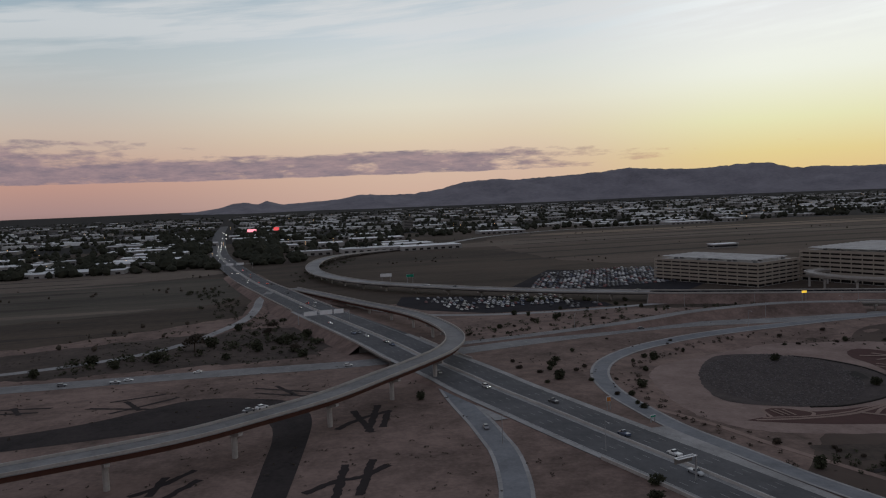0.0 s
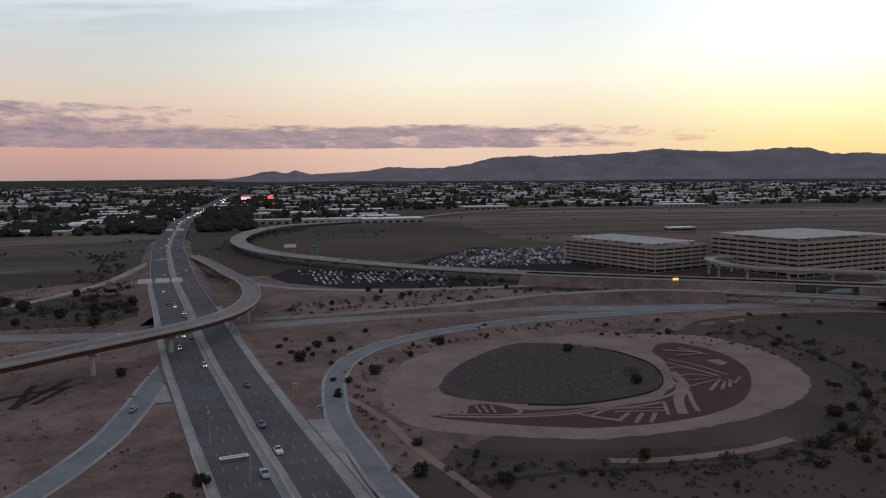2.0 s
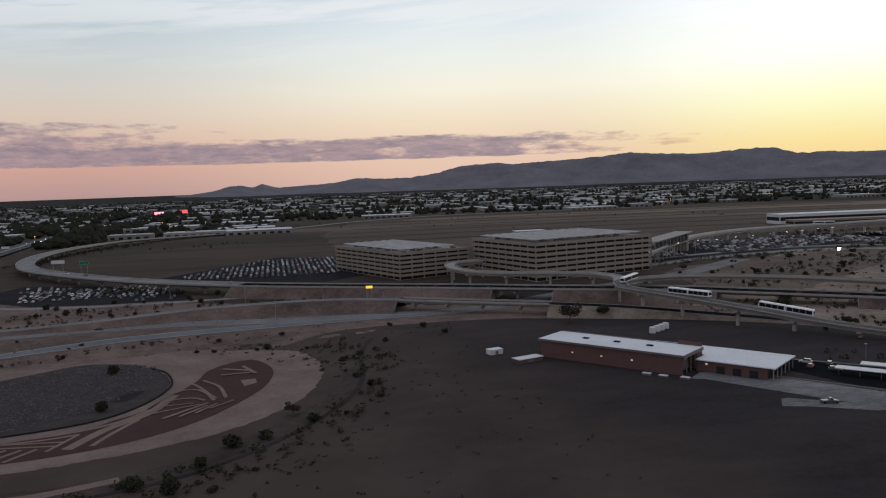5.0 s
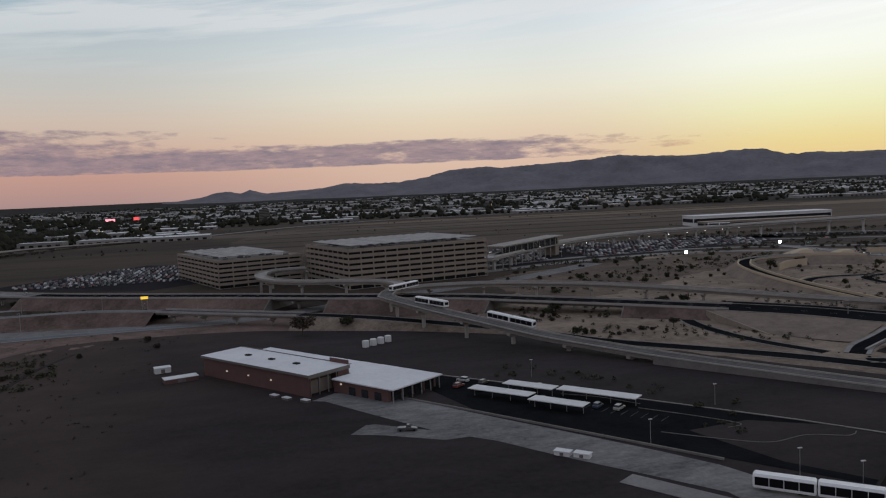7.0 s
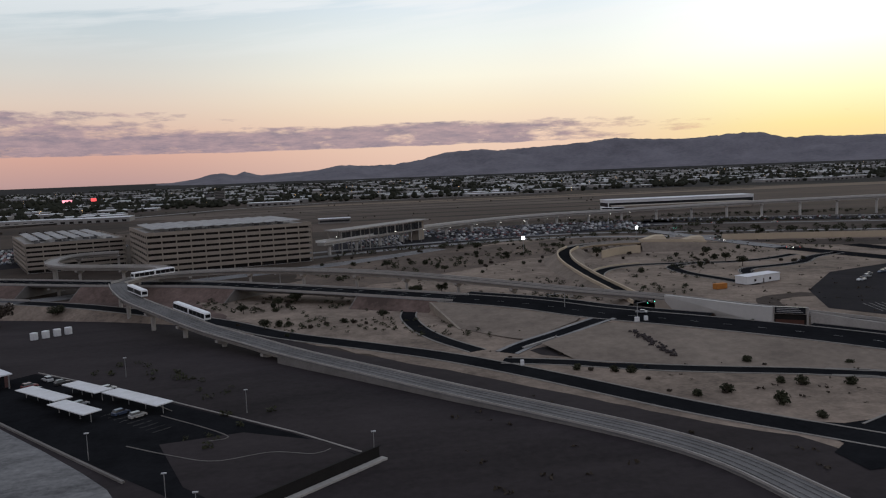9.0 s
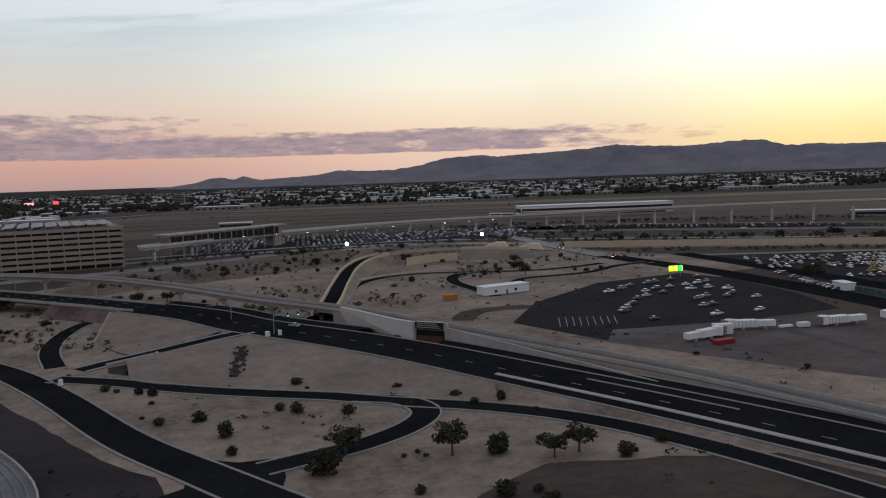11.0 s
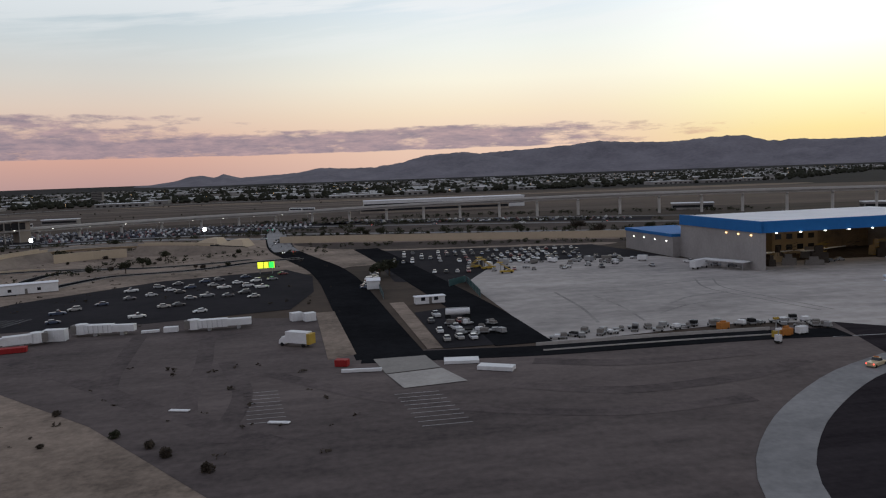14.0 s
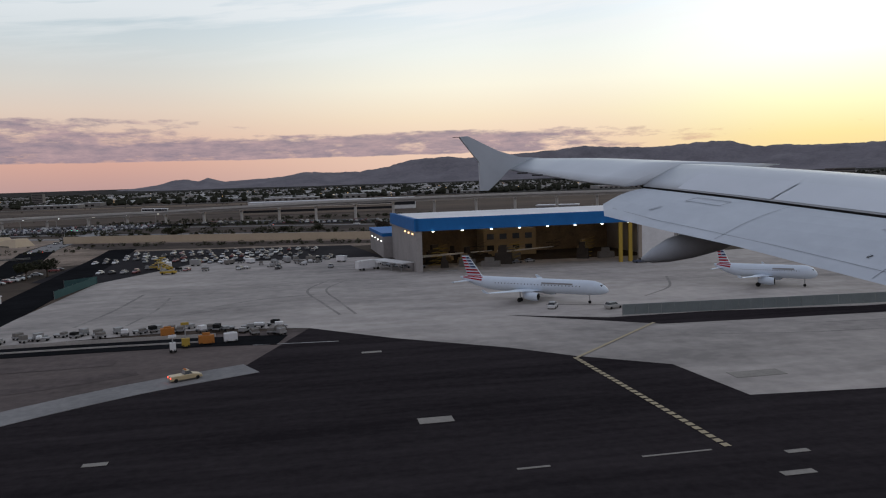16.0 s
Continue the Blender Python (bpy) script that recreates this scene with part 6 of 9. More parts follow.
def box_truck(x, y, turn, box_mat, back_mat, label):
    t = thing("box_truck", label, "truck", pose(x, y, 0.12, 0, 0, turn))
    Geo().box(-4.6, -1.3, 1.0, 2.0, 1.3, 3.9).put("cargo_box", box_mat, t)
    Geo().box(-5.6, -1.32, 0.9, -4.6, 1.32, 3.6).put("rear_door", back_mat, t, "yellow rear lift")
    g = Geo()
    g.loft([[(2.2, -1.15, 0.6), (2.2, -1.15, 2.6), (2.2, 1.15, 2.6), (2.2, 1.15, 0.6)], [(3.5, -1.15, 0.6), (3.3, -1.1, 2.5), (3.3, 1.1, 2.5), (3.5, 1.15, 0.6)], [(4.3, -1.1, 0.6), (4.2, -1.05, 1.5), (4.2, 1.05, 1.5), (4.3, 1.1, 0.6)]])
    g.put("cab", white_panel, t)
    Geo().box(3.3, -1.0, 1.7, 3.75, 1.0, 2.4).put("windscreen", glass_dark, t)
    for xx in (-3.4, 3.2):
        for s in (-1, 1):
            Geo().cyl(0, 0, -0.15, 0.15, 0.5, 0.5, 12, pose(xx, s * 1.1, 0.5, 90)).put("wheel", rubber, t)


box_truck(946, 203, 145, white_panel, yellow_paint, "white box truck with a yellow rear lift")
box_truck(1112, 300, 30, white_panel, white_panel, "white catering truck beside the hangar")


def tank_truck(x, y, turn, label):
    t = thing("tank_trailer", label, "tank trailer", pose(x, y, 0.12, 0, 0, turn))
    Geo().cyl(0, 0, -3.6, 3.6, 1.05, 1.05, 16, pose(0, 0, 1.9, 0, 90)).put("tank", white_panel, t)
    for k in (-3, 3):
        Geo().box(k - 0.8, -1.0, 0, k + 0.8, 1.0, 1.1).put("axle_frame", rubber, t)
    Geo().box(-3, -0.4, 2.9, 3, 0.4, 3.02).put("catwalk", steel, t)


tank_truck(994, 227, -4, "white tank trailer in the fenced yard")


def office_trailer(x, y, turn, l, w, h, label):
    b = thing("office_trailer", label, "building", pose(x, y, 0.08, 0, 0, turn))
    Geo().box(-l / 2, -w / 2, 0.3, l / 2, w / 2, h - 0.2).put("wall", white_panel, b)
    Geo().box(-l / 2 - 0.3, -w / 2 - 0.3, h - 0.2, l / 2 + 0.3, w / 2 + 0.3, h).put("roof", white_roof, b)
    Geo().box(-l / 2 + 0.2, -w / 2 + 0.2, 0, l / 2 - 0.2, w / 2 - 0.2, 0.3).put("base", dark_concrete, b)
    for k in (-0.25, 0.2):
        Geo().box(k * l - 0.7, -w / 2 - 0.05, 1.3, k * l + 0.7, -w / 2 + 0.02, 2.5).put("window", glass_dark, b)
    Geo().box(-0.5, -w / 2 - 0.05, 0.3, 0.5, -w / 2 + 0.02, 2.4).put("door", dark_concrete, b)


office_trailer(834, 347, 18, 24, 7, 4.2, "long white office trailer on gravel")
office_trailer(975, 300, 85, 9, 5, 3.6, "white guard building beside the road")
office_trailer(990, 256, 4, 10, 3.2, 2.7, "pale shed in the fenced yard")

# ---- hangar ----
def hangar():
    h = thing("hangar", "large aircraft hangar with a blue fascia and open front", "hangar", pose(1128, 281, 0, 0, 0, 1.5))
    L, D, H = 104, 64, 20
    Geo().box(0, 0, 0, 2.2, D, H - 4.6).put("side_wall", grey_wall, h, "pale grey side wall")
    Geo().box(L - 2, 0, 0, L, D, H - 4.6).put("side_wall", grey_wall, h)
    Geo().box(2.2, D - 1, 0, L - 2, D, H - 4.6).put("back_wall", hangar_inside, h, "inner back wall with warm lamp light in its colour")
    Geo().box(0, -0.6, H - 4.6, L, 1.0, H).put("front_fascia", blue_paint, h, "bright blue front fascia")
    Geo().box(-0.6, -0.6, H - 4.6, 0.9, D, H).put("side_fascia", blue_paint, h, "blue side fascia")
    Geo().box(0.9, 1.0, H - 1.2, L, D, H - 0.5).put("roof", white_roof, h, "pale flat roof")
    for k in range(2):
        Geo().box(2.2 + k * 8, 0.2, 0, 9 + k * 8 - 2, 1.0, 0.3).put("door_track", steel, h)
    for k in range(3):
        Geo().box(L - 25 + k * 4, -1.6, 0, L - 23.6 + k * 4, -0.8, H - 4.6).put("door_post", yellow_paint if k < 2 else tan_concrete, h, "yellow painted door post")
    Geo().box(L - 17, -1.5, 0, L - 2, -0.7, H - 4.6).put("door_leaf", white_panel, h, "pale sliding door leaf")
    for k in range(9):
        Geo().box(6 + k * 11, -1.0, H - 5.0, 6.7 + k * 11, -0.4, H - 4.75).put("floodlight", lamp_white, h, "lit floodlight")
    for k in range(3):
        Geo().box(-0.5, 6 + k * 9, H - 6.2, -0.02, 6.8 + k * 9, H - 5.6).put("wall_lamp", lamp_warm, h, "lit warm wall lamp")
    # two-storey workshop block, docks and covered gear inside
    Geo().box(38, D - 16, 0, 62, D - 4, 11.5).put("workshop", hangar_box, h, "tan two-storey workshop block")
    for j in range(2):
        for k in range(4):
            Geo().box(39.5 + k * 5.8, D - 16.2, 2.2 + j * 5, 42.6 + k * 5.8, D - 16, 4.6 + j * 5).put("workshop_window", glass_dark, h)
    inside = random.Random(8)
    for k in range(16):
        x, y, l, t = inside.uniform(4, L - 26), inside.uniform(8, 44), inside.uniform(2.5, 9), inside.uniform(1.5, 7.5)
        m_ = pose(x, y, 0.1, 0, 0, inside.uniform(-40, 40))
        g = Geo().box(0, 0, 0, l, inside.uniform(2, 4), t * 0.6, m_, 0.2)
        g.box(l * 0.2, 0.4, t * 0.6, l * 0.7, 1.8, t, m_, 0.1)
        g.put("work_stand", (cover_mat, dark_concrete, hangar_box, cover_mat)[k % 4], h)
    for k in range(5):
        x = 8 + k * 16
        g = Geo()
        for j in range(5):
            g.box(x + j * 0.5, 20 + k, 0.4 + j * 1.6, x + 6 + j * 0.5, 20.4 + k, 0.6 + j * 1.6)
            g.add([(x + j * 0.5, 20 + k, 0.4 + j * 1.6), (x + 0.3 + j * 0.5, 20 + k, 0.4 + j * 1.6), (x + 6 + j * 0.5, 20 + k, 2.1 + j * 1.6), (x + 5.7 + j * 0.5, 20 + k, 2.1 + j * 1.6), (x + j * 0.5, 20.3 + k, 0.4 + j * 1.6), (x + 0.3 + j * 0.5, 20.3 + k, 0.4 + j * 1.6), (x + 6 + j * 0.5, 20.3 + k, 2.1 + j * 1.6), (x + 5.7 + j * 0.5, 20.3 + k, 2.1 + j * 1.6)], [(0, 1, 2, 3), (7, 6, 5, 4), (0, 4, 5, 1), (1, 5, 6, 2), (2, 6, 7, 3), (3, 7, 4, 0)])
        g.put("scissor_lift", cover_mat if k % 2 else yellow_paint, h)
    for x0, x1, y in ((6, 36, 24), (40, 64, 28)):
        Geo().add([(x0, y, 3.6), (x1, y + 3, 4.4), (x1, y + 4, 4.4), (x0, y + 6, 3.6), (x0, y, 3.2), (x1, y + 3, 4.25), (x1, y + 4, 4.25), (x0, y + 6, 3.2)], [(0, 1, 2, 3), (7, 6, 5, 4), (0, 4, 5, 1), (1, 5, 6, 2), (2, 6, 7, 3), (3, 7, 4, 0)]).put("dock_platform", white_panel, h, "long pale dock platform")
    for k in range(6):
        Geo().box(8 + k * 16, 12, H - 4.9, 9.5 + k * 16, 50, H - 4.6).put("ceiling_lamp", hangar_lamp, h, "lit ceiling lamp strip")
    # lower annex behind
    Geo().box(-4, D, 0, 24, D + 52, 9.5).put("annex", grey_wall, h, "lower grey annex")
    Geo().box(-4.4, D + 0.4, 9.5, 24.4, D + 52.4, 11).put("annex_fascia", blue_paint, h)
    for k in range(4):
        Geo().box(-4.3, D + 6 + k * 12, 7.0, -4.0, D + 6.6 + k * 12, 7.4).put("wall_lamp", lamp_white, h)
    # lean-to shelter
    s = thing("shelter", "white open lean-to shelter beside the hangar", "shelter", pose(1116, 306, 0.1, 0, 0, -65))
    Geo().box(0, -3, 3.2, 22, 3, 3.5).put("roof", white_panel, s)
    for k in range(4):
        for w in (-2.7, 2.7):
            Geo().cyl(0.5 + k * 7, w, 0, 3.2, 0.12, 0.12, 6).put("post", steel, s)


# warm indoor light is mixed into the back wall's base colour
hangar_inside = mat("hangar_wall_lamplight_tint", (0.34, 0.26, 0.16), 0.85, (0.16, 0.12, 0.085), 0.15, 1.0, 0.9)
hangar_box = mat("tan_work_stand", (0.40, 0.31, 0.19), 0.8, (0.25, 0.2, 0.13), 0.4, 2.0)
hangar_lamp = glow("hangar_lamp", (1.0, 0.72, 0.40), 0.6)
grey_wall = mat("grey_block_wall", (0.34, 0.32, 0.31), 0.88, (0.25, 0.235, 0.225), 0.1, 1.0, 0.8)
cover_mat = mat("dark_dust_cover", (0.045, 0.038, 0.033), 0.9, (0.09, 0.075, 0.06), 0.4, 2.0)
hangar()


# ---- airliners ----
def airliner(x, y, turn, size, label):
    a = thing("airliner", label, "aircraft", pose(x, y, 0.15, 0, 0, turn), "parked airliners")
    R, zc = 1.98, 4.2
    n = 20
    def ring(px, r, dz=0.0, sq=1.0):
        return [(px * size, r * math.cos(2 * math.pi * k / n), zc + dz + r * sq * math.sin(2 * math.pi * k / n)) for k in range(n)]
    g = Geo()
    g.loft([ring(22.2, 0.12, -0.55), ring(21.9, 0.55, -0.5), ring(21.2, 1.05, -0.38), ring(20, 1.55, -0.18), ring(18.2, 1.9, -0.03), ring(16, R), ring(-9, R), ring(-13, 1.85, 0.18), ring(-17, 1.4, 0.62), ring(-20, 0.85, 1.05), ring(-22.2, 0.32, 1.4)])
    body = g.put("fuselage", plane_white, a, "", True)
    for k in range(26):
        px = 15 - k * 1.0
        for s in (-1, 1):
            Geo().box((px - 0.1) * size, s * R * 0.985 - 0.03, zc + 0.32, (px + 0.1) * size, s * R * 0.985 + 0.03, zc + 0.58).put("cabin_window", glass_dark, body)
    Geo().box(20.0 * size, -0.95, zc + 0.45, 20.75 * size, 0.95, zc + 0.95).put("cockpit_window", glass_dark, body)
    for s in (-1, 1):
        Geo().box(4 * size, s * (R + 0.01) - 0.02, zc + 0.75, 13 * size, s * (R + 0.01) + 0.02, zc + 1.15).put("title_bar", steel, body, "grey lettering as a plain bar")
    for s in (-1, 1):
        g = Geo()
        sp = [(0.9, 4.5, -3.8, 3.0, 0.45), (6.0, 1.8, -3.3, 3.35, 0.3), (16.6, -4.0, -5.7, 4.0, 0.12)]
        rings = []
        for yy, le, te, zz, th in sp:
            c = (le + te) / 2
            rings.append([(le * size, s * yy, zz), (c * size, s * yy, zz + th), (te * size, s * yy, zz), (c * size, s * yy, zz - th)])
        g.loft(rings)
        g.put("wing", plane_white, a)
        Geo().add([(-4.0 * size, s * 16.6, 4.0), (-5.8 * size, s * 16.6, 4.0), (-6.3 * size, s * 16.7, 4.9), (-5.7 * size, s * 16.7, 4.9), (-4.0 * size, s * 16.68, 4.0), (-5.8 * size, s * 16.68, 4.0), (-6.3 * size, s * 16.78, 4.9), (-5.7 * size, s * 16.78, 4.9)], [(0, 1, 2, 3), (7, 6, 5, 4), (0, 4, 5, 1), (1, 5, 6, 2), (2, 6, 7, 3), (3, 7, 4, 0)]).put("wingtip_fence", plane_white, a)
        m = pose(2.9 * size, s * 5.8, 2.0, 0, 90)
        e = Geo()
        e.loft([[tuple(m @ Vector((r * math.cos(2 * math.pi * k / 14), r * math.sin(2 * math.pi * k / 14), d))) for k in range(14)] for d, r in ((-2.4, 0.55), (-1.2, 0.95), (0.6, 1.15), (1.7, 1.05), (1.9, 0.98))])
        e = e.put("engine", plane_white, a, "", True)
        Geo().cyl(0, 0, 1.91, 1.96, 0.92, 0.92, 14, m).put("intake", black_void, e, "dark engine intake")
        Geo().box(0.2 * size, s * 5.8 - 0.15, 2.7, 3.4 * size, s * 5.8 + 0.15, 3.4).put("pylon", plane_white, e)
        g = Geo()
        g.loft([[(px0 * size, s * yy, 4.9), ((px0 + px1) / 2 * size, s * yy, 5.05), (px1 * size, s * yy, 4.9), ((px0 + px1) / 2 * size, s * yy, 4.75)] for yy, px0, px1 in ((0.6, -17, -20.4), (6.2, -20.4, -22))])
        g.put("tailplane", plane_white, a)
        w = Geo()
        for o in (-0.45, 0.45):
            w.cyl(0, 0, -0.2, 0.2, 0.6, 0.6, 12, pose(-1.5 * size, s * 3.8 + o, 0.6, 90))
        w = w.put("wheel_pair", rubber, a)
        Geo().cyl(-1.5 * size, s * 3.7, 0.6, 3.0, 0.16, 0.16, 8).put("gear_leg", steel, w)
    w = Geo()
    w.cyl(0, 0, -0.15, 0.15, 0.4, 0.4, 12, pose(17 * size, 0, 0.4, 90))
    w = w.put("nose_wheel", rubber, a)
    Geo().cyl(17 * size, 0, 0.4, 2.6, 0.12, 0.12, 8).put("gear_leg", steel, w)
    # fin with horizontal stripes, each a band of its own
    fin = Geo()
    fin.add([(-14.8 * size, -0.16, 5.8), (-19.8 * size, -0.16, 5.9), (-21.6 * size, -0.1, 11.8), (-19.4 * size, -0.1, 11.8), (-14.8 * size, 0.16, 5.8), (-19.8 * size, 0.16, 5.9), (-21.6 * size, 0.1, 11.8), (-19.4 * size, 0.1, 11.8)], [(0, 1, 2, 3), (7, 6, 5, 4), (0, 4, 5, 1), (1, 5, 6, 2), (2, 6, 7, 3), (3, 7, 4, 0)])
    fin = fin.put("fin", plane_white, a)
    for k in range(7):
        z0, z1 = 5.9 + k * 0.85, 5.9 + k * 0.85 + 0.48
        u, v = (z0 - 5.8) / 6.0, (z1 - 5.8) / 6.0
        f0, f1 = -14.9 - 4.6 * u, -14.9 - 4.6 * v
        b0, b1 = -19.7 - 1.8 * u, -19.7 - 1.8 * v
        cut = 0.0 if k < 3 else 0.5 + 0.05 * (k % 2)
        c0, c1 = f0 + (b0 - f0) * cut, f1 + (b1 - f1) * cut
        for piece, p0, p1, q0, q1 in ((tail_red, c0, b0, b1, c1), (tail_blue, f0, c0 + 0.15, c1 + 0.15, f1)):
            if piece is tail_blue and cut == 0:
                continue
            st = Geo()
            for s in (-1, 1):
                st.add([(p0 * size, s * 0.19, z0), (p1 * size, s * 0.19, z0), (q0 * size, s * 0.19, z1), (q1 * size, s * 0.19, z1)], [(0, 1, 2, 3)])
            st.put("tail_stripe", piece, fin)
    for a0, a1 in ((15, 32), (44, 62)):
        st = Geo()
        for s in (-1, 1):
            rows = []
            for px, r, dz in ((-14.5, 1.69, 0.345), (-17, 1.4, 0.62), (-20, 0.85, 1.05), (-21, 0.65, 1.17)):
                rows.append([(px * size, s * (r + 0.03) * math.cos(radians(q)), zc + dz + (r + 0.03) * math.sin(radians(q))) for q in (a0, (a0 + a1) / 2, a1)])
            st.loft(rows, False)
        st.put("body_stripe", tail_red, body)
    return a


tail_red = mat("tail_red", (0.34, 0.015, 0.025), 0.4)
tail_blue = mat("tail_blue", (0.04, 0.06, 0.14), 0.4)
airliner(1148.5, 204.5, -41.5, 1.0, "silver twin-engine airliner with a striped tail on the apron")
airliner(1220, 206, -43, 0.64, "shorter silver airliner with a striped tail beyond it")
place_car(1164, 184, 0.17, 20, "beside the parked airliner", "apron vehicles", 1)
place_car(1150, 190, 0.17, 60, "beside the parked airliner", "apron vehicles", 1)
escort = make_car("pickup")
escort.matrix_basis = pose(1066, 141, 0.24, 0, 0, 27)
tagged(escort, "yellow and red airfield pickup on the pale service strip", "car", "apron vehicles")
for c in escort.children:
    if c.name.startswith("body"):
        c.data.materials[0] = mat("pale_yellow_car", (0.50, 0.40, 0.24), 0.35, spec=0.5)
for y in (-0.75, 0.75):
    Geo().box(-2.86, y - 0.12, 0.7, -2.76, y + 0.12, 0.95).put("tail_light", lamp_red, escort, "lit red tail light")
Geo().box(-0.1, -0.5, 1.8, 0.15, 0.5, 1.95).put("beacon", mat("beacon_orange", (0.5, 0.16, 0.04)), escort)
for x, y, t in ((1120, 312, -60), (1122, 305, -60), (1126, 299, -20), (1131, 297, 0), (1118, 320, -60), (1170, 296, 10), (1176, 298, 10), (1213, 276, 5)):
    place_car(x, y, 0.17, t, "parked beside the hangar", "hangar vehicles", rnd.randrange(3))


def cart(x, y, turn, material, label):
    c = thing("baggage_cart", label, "cart", pose(x, y, 0.15, 0, 0, turn), "ground equipment")
    Geo().box(-1.5, -0.8, 0.5, 1.5, 0.8, 0.8).put("bed", steel, c)
    Geo().box(-1.3, -0.75, 0.8, rnd.uniform(-0.4, 1.1), 0.75, rnd.uniform(1.1, 1.8)).put("load", material, c)
    for xx in (-1.0, 1.0):
        for s in (-1, 1):
            Geo().cyl(0, 0, -0.1, 0.1, 0.28, 0.28, 10, pose(xx, s * 0.75, 0.28, 90)).put("wheel", rubber, c)


gear_mats = [white_panel, dark_concrete, rubber, steel, dark_concrete, dark_concrete, steel]
for k in range(25):
    cart(1012 + k * 2.4 + rnd.uniform(-1, 1), 190 + rnd.uniform(-2.5, 4), rnd.uniform(0, 180), gear_mats[k % 7], "loaded ground cart standing on the apron edge")
for k in range(30):
    cart(1018 + rnd.uniform(0, 85), 326 + rnd.uniform(0, 30), rnd.uniform(0, 180), gear_mats[(k * 3) % 7], "ground equipment cart at the back of the apron")
for k in range(16):
    cart(988 + rnd.uniform(0, 14), 196 + rnd.uniform(0, 26), rnd.uniform(0, 180), gear_mats[(k * 5) % 7], "stored equipment cart in the fenced yard")
for k in range(12):
    cart(1072 + rnd.uniform(0, 10), 178 + rnd.uniform(0, 14), rnd.uniform(0, 180), gear_mats[(k * 2) % 7], "ground equipment cart by the barrier")


def loader(x, y, turn, label):
    t = thing("lift_loader", label, "loader", pose(x, y, 0.15, 0, 0, turn), "yellow loaders")
    Geo().box(-3, -1.3, 0.5, 3, 1.3, 1.2).put("chassis", yellow_paint, t)
    g = Geo()
    for k in range(6):
        g.box(-2.2 + k * 0.9, -1.2, 1.2 + k * 0.6, -1.3 + k * 0.9, 1.2, 1.4 + k * 0.6)
    g.put("stair_flight", yellow_paint, t)
    Geo().box(1.6, -1.2, 4.6, 4.2, 1.2, 4.8).put("platform", yellow_paint, t)
    Geo().box(2.4, -0.3, 1.0, 2.8, 0.3, 4.6).put("mast", steel, t)
    for xx in (-2, 2):
        for s in (-1, 1):
            Geo().cyl(0, 0, -0.15, 0.15, 0.45, 0.45, 10, pose(xx, s * 1.2, 0.45, 90)).put("wheel", rubber, t)


for x, y, turn in ((1025, 345, 20), (1030, 338, 200), (1034, 321, 170)):
    loader(x, y, turn, "yellow stair truck with a raised platform")


# equipment lot between the two black roads
patch("parking_lot", [(982.6, 240), (996, 246), (995.4, 187), (982.6, 187)], 0.16, old_asphalt, "small dark equipment lot between the roads", "parking lot", smooth=False)
for x, y, t in ((985, 196, 85), (988.5, 197, 95), (992, 196, 90), (985, 207, 88), (990, 209, 100), (993, 219, 90), (985, 222, 85), (988, 231, 95)):
    place_car(x, y, 0.2, t, "standing in the small equipment lot", "equipment lot vehicles", rnd.randrange(4))
# teal windscreen fence and walls by the yard
teal = mat("teal_fence_screen", (0.055, 0.105, 0.105), 0.8, (0.035, 0.07, 0.072), 0.3, 2.0)
for x0, y0, x1, y1, h, material, label in ((1009, 262, 1012, 300, 2.6, teal, "teal mesh screen along the apron fence"), (1003.5, 292, 1012, 302, 2.6, teal, "teal mesh screen at the yard gate"), (976, 270, 977, 300, 2.2, teal, "teal mesh screen beside the road")):
    f = thing("fence", label, "fence", pose(x0, y0, 0.12))
    v = Vector((x1 - x0, y1 - y0, 0))
    m = Matrix.Rotation(math.atan2(v.y, v.x), 4, "Z")
    Geo().box(0, -0.06, 0.1, v.length, 0.06, h, m).put("screen", material, f)
    for k in range(int(v.length / 4) + 1):
        Geo().cyl(k * 4, 0.1, 0, h + 0.2, 0.05, 0.05, 6, m).put("post", steel, f)


# grey-green blast screen along the dark shoulder strip
f = thing("blast_screen", "long grey-green blast screen on steel posts", "fence", pose(1162, 173.5, 0.15, 0, 0, -5))
for k in range(22):
    Geo().box(k * 3.2, -0.06, 0.2, k * 3.2 + 3.1, 0.06, 2.7).put("screen_panel", blast_mat, f)
for k in range(23):
    Geo().cyl(k * 3.2 - 0.05, 0.12, 0, 2.8, 0.06, 0.06, 6).put("post", steel, f)
# mobile gear by the barrier's end
for x, y, w, d, h, material, label in ((1062, 170, 1.6, 1.2, 5.4, yellow_paint, "tall yellow striped light mast trailer"), (1066, 172, 3.2, 1.6, 2.6, orange_paint, "orange ground power unit by the barrier"), (1060, 166, 1.2, 1.2, 3.6, white_panel, "white mobile light mast"), (1071, 173, 2.8, 1.6, 2.2, white_panel, "white ground unit by the barrier"), (1056, 184, 3.0, 1.6, 2.4, orange_paint, "orange ground unit on the apron edge")):
    s = thing("ground_unit", label, "equipment", pose(x, y, 0.22, 0, 0, 12), "ground equipment")
    Geo().box(-w / 2, -d / 2, 0.35, w / 2, d / 2, min(h, 2.0)).put("body", material, s)
    for k in (-0.35, 0.35):
        Geo().cyl(0, 0, -d / 2, d / 2, 0.32, 0.32, 10, pose(k * w, 0, 0.32, 90)).put("axle", rubber, s)
    if h > 2.1:
        Geo().cyl(0, 0, 2.0, h, 0.14, 0.1, 8).put("mast", steel, s)
        Geo().box(-0.8, -0.25, h - 0.5, 0.8, 0.25, h).put("head", material, s)

# dark tyre and fuel streaks on the apron, and tyre tracks in the dirt yard
g = Geo()
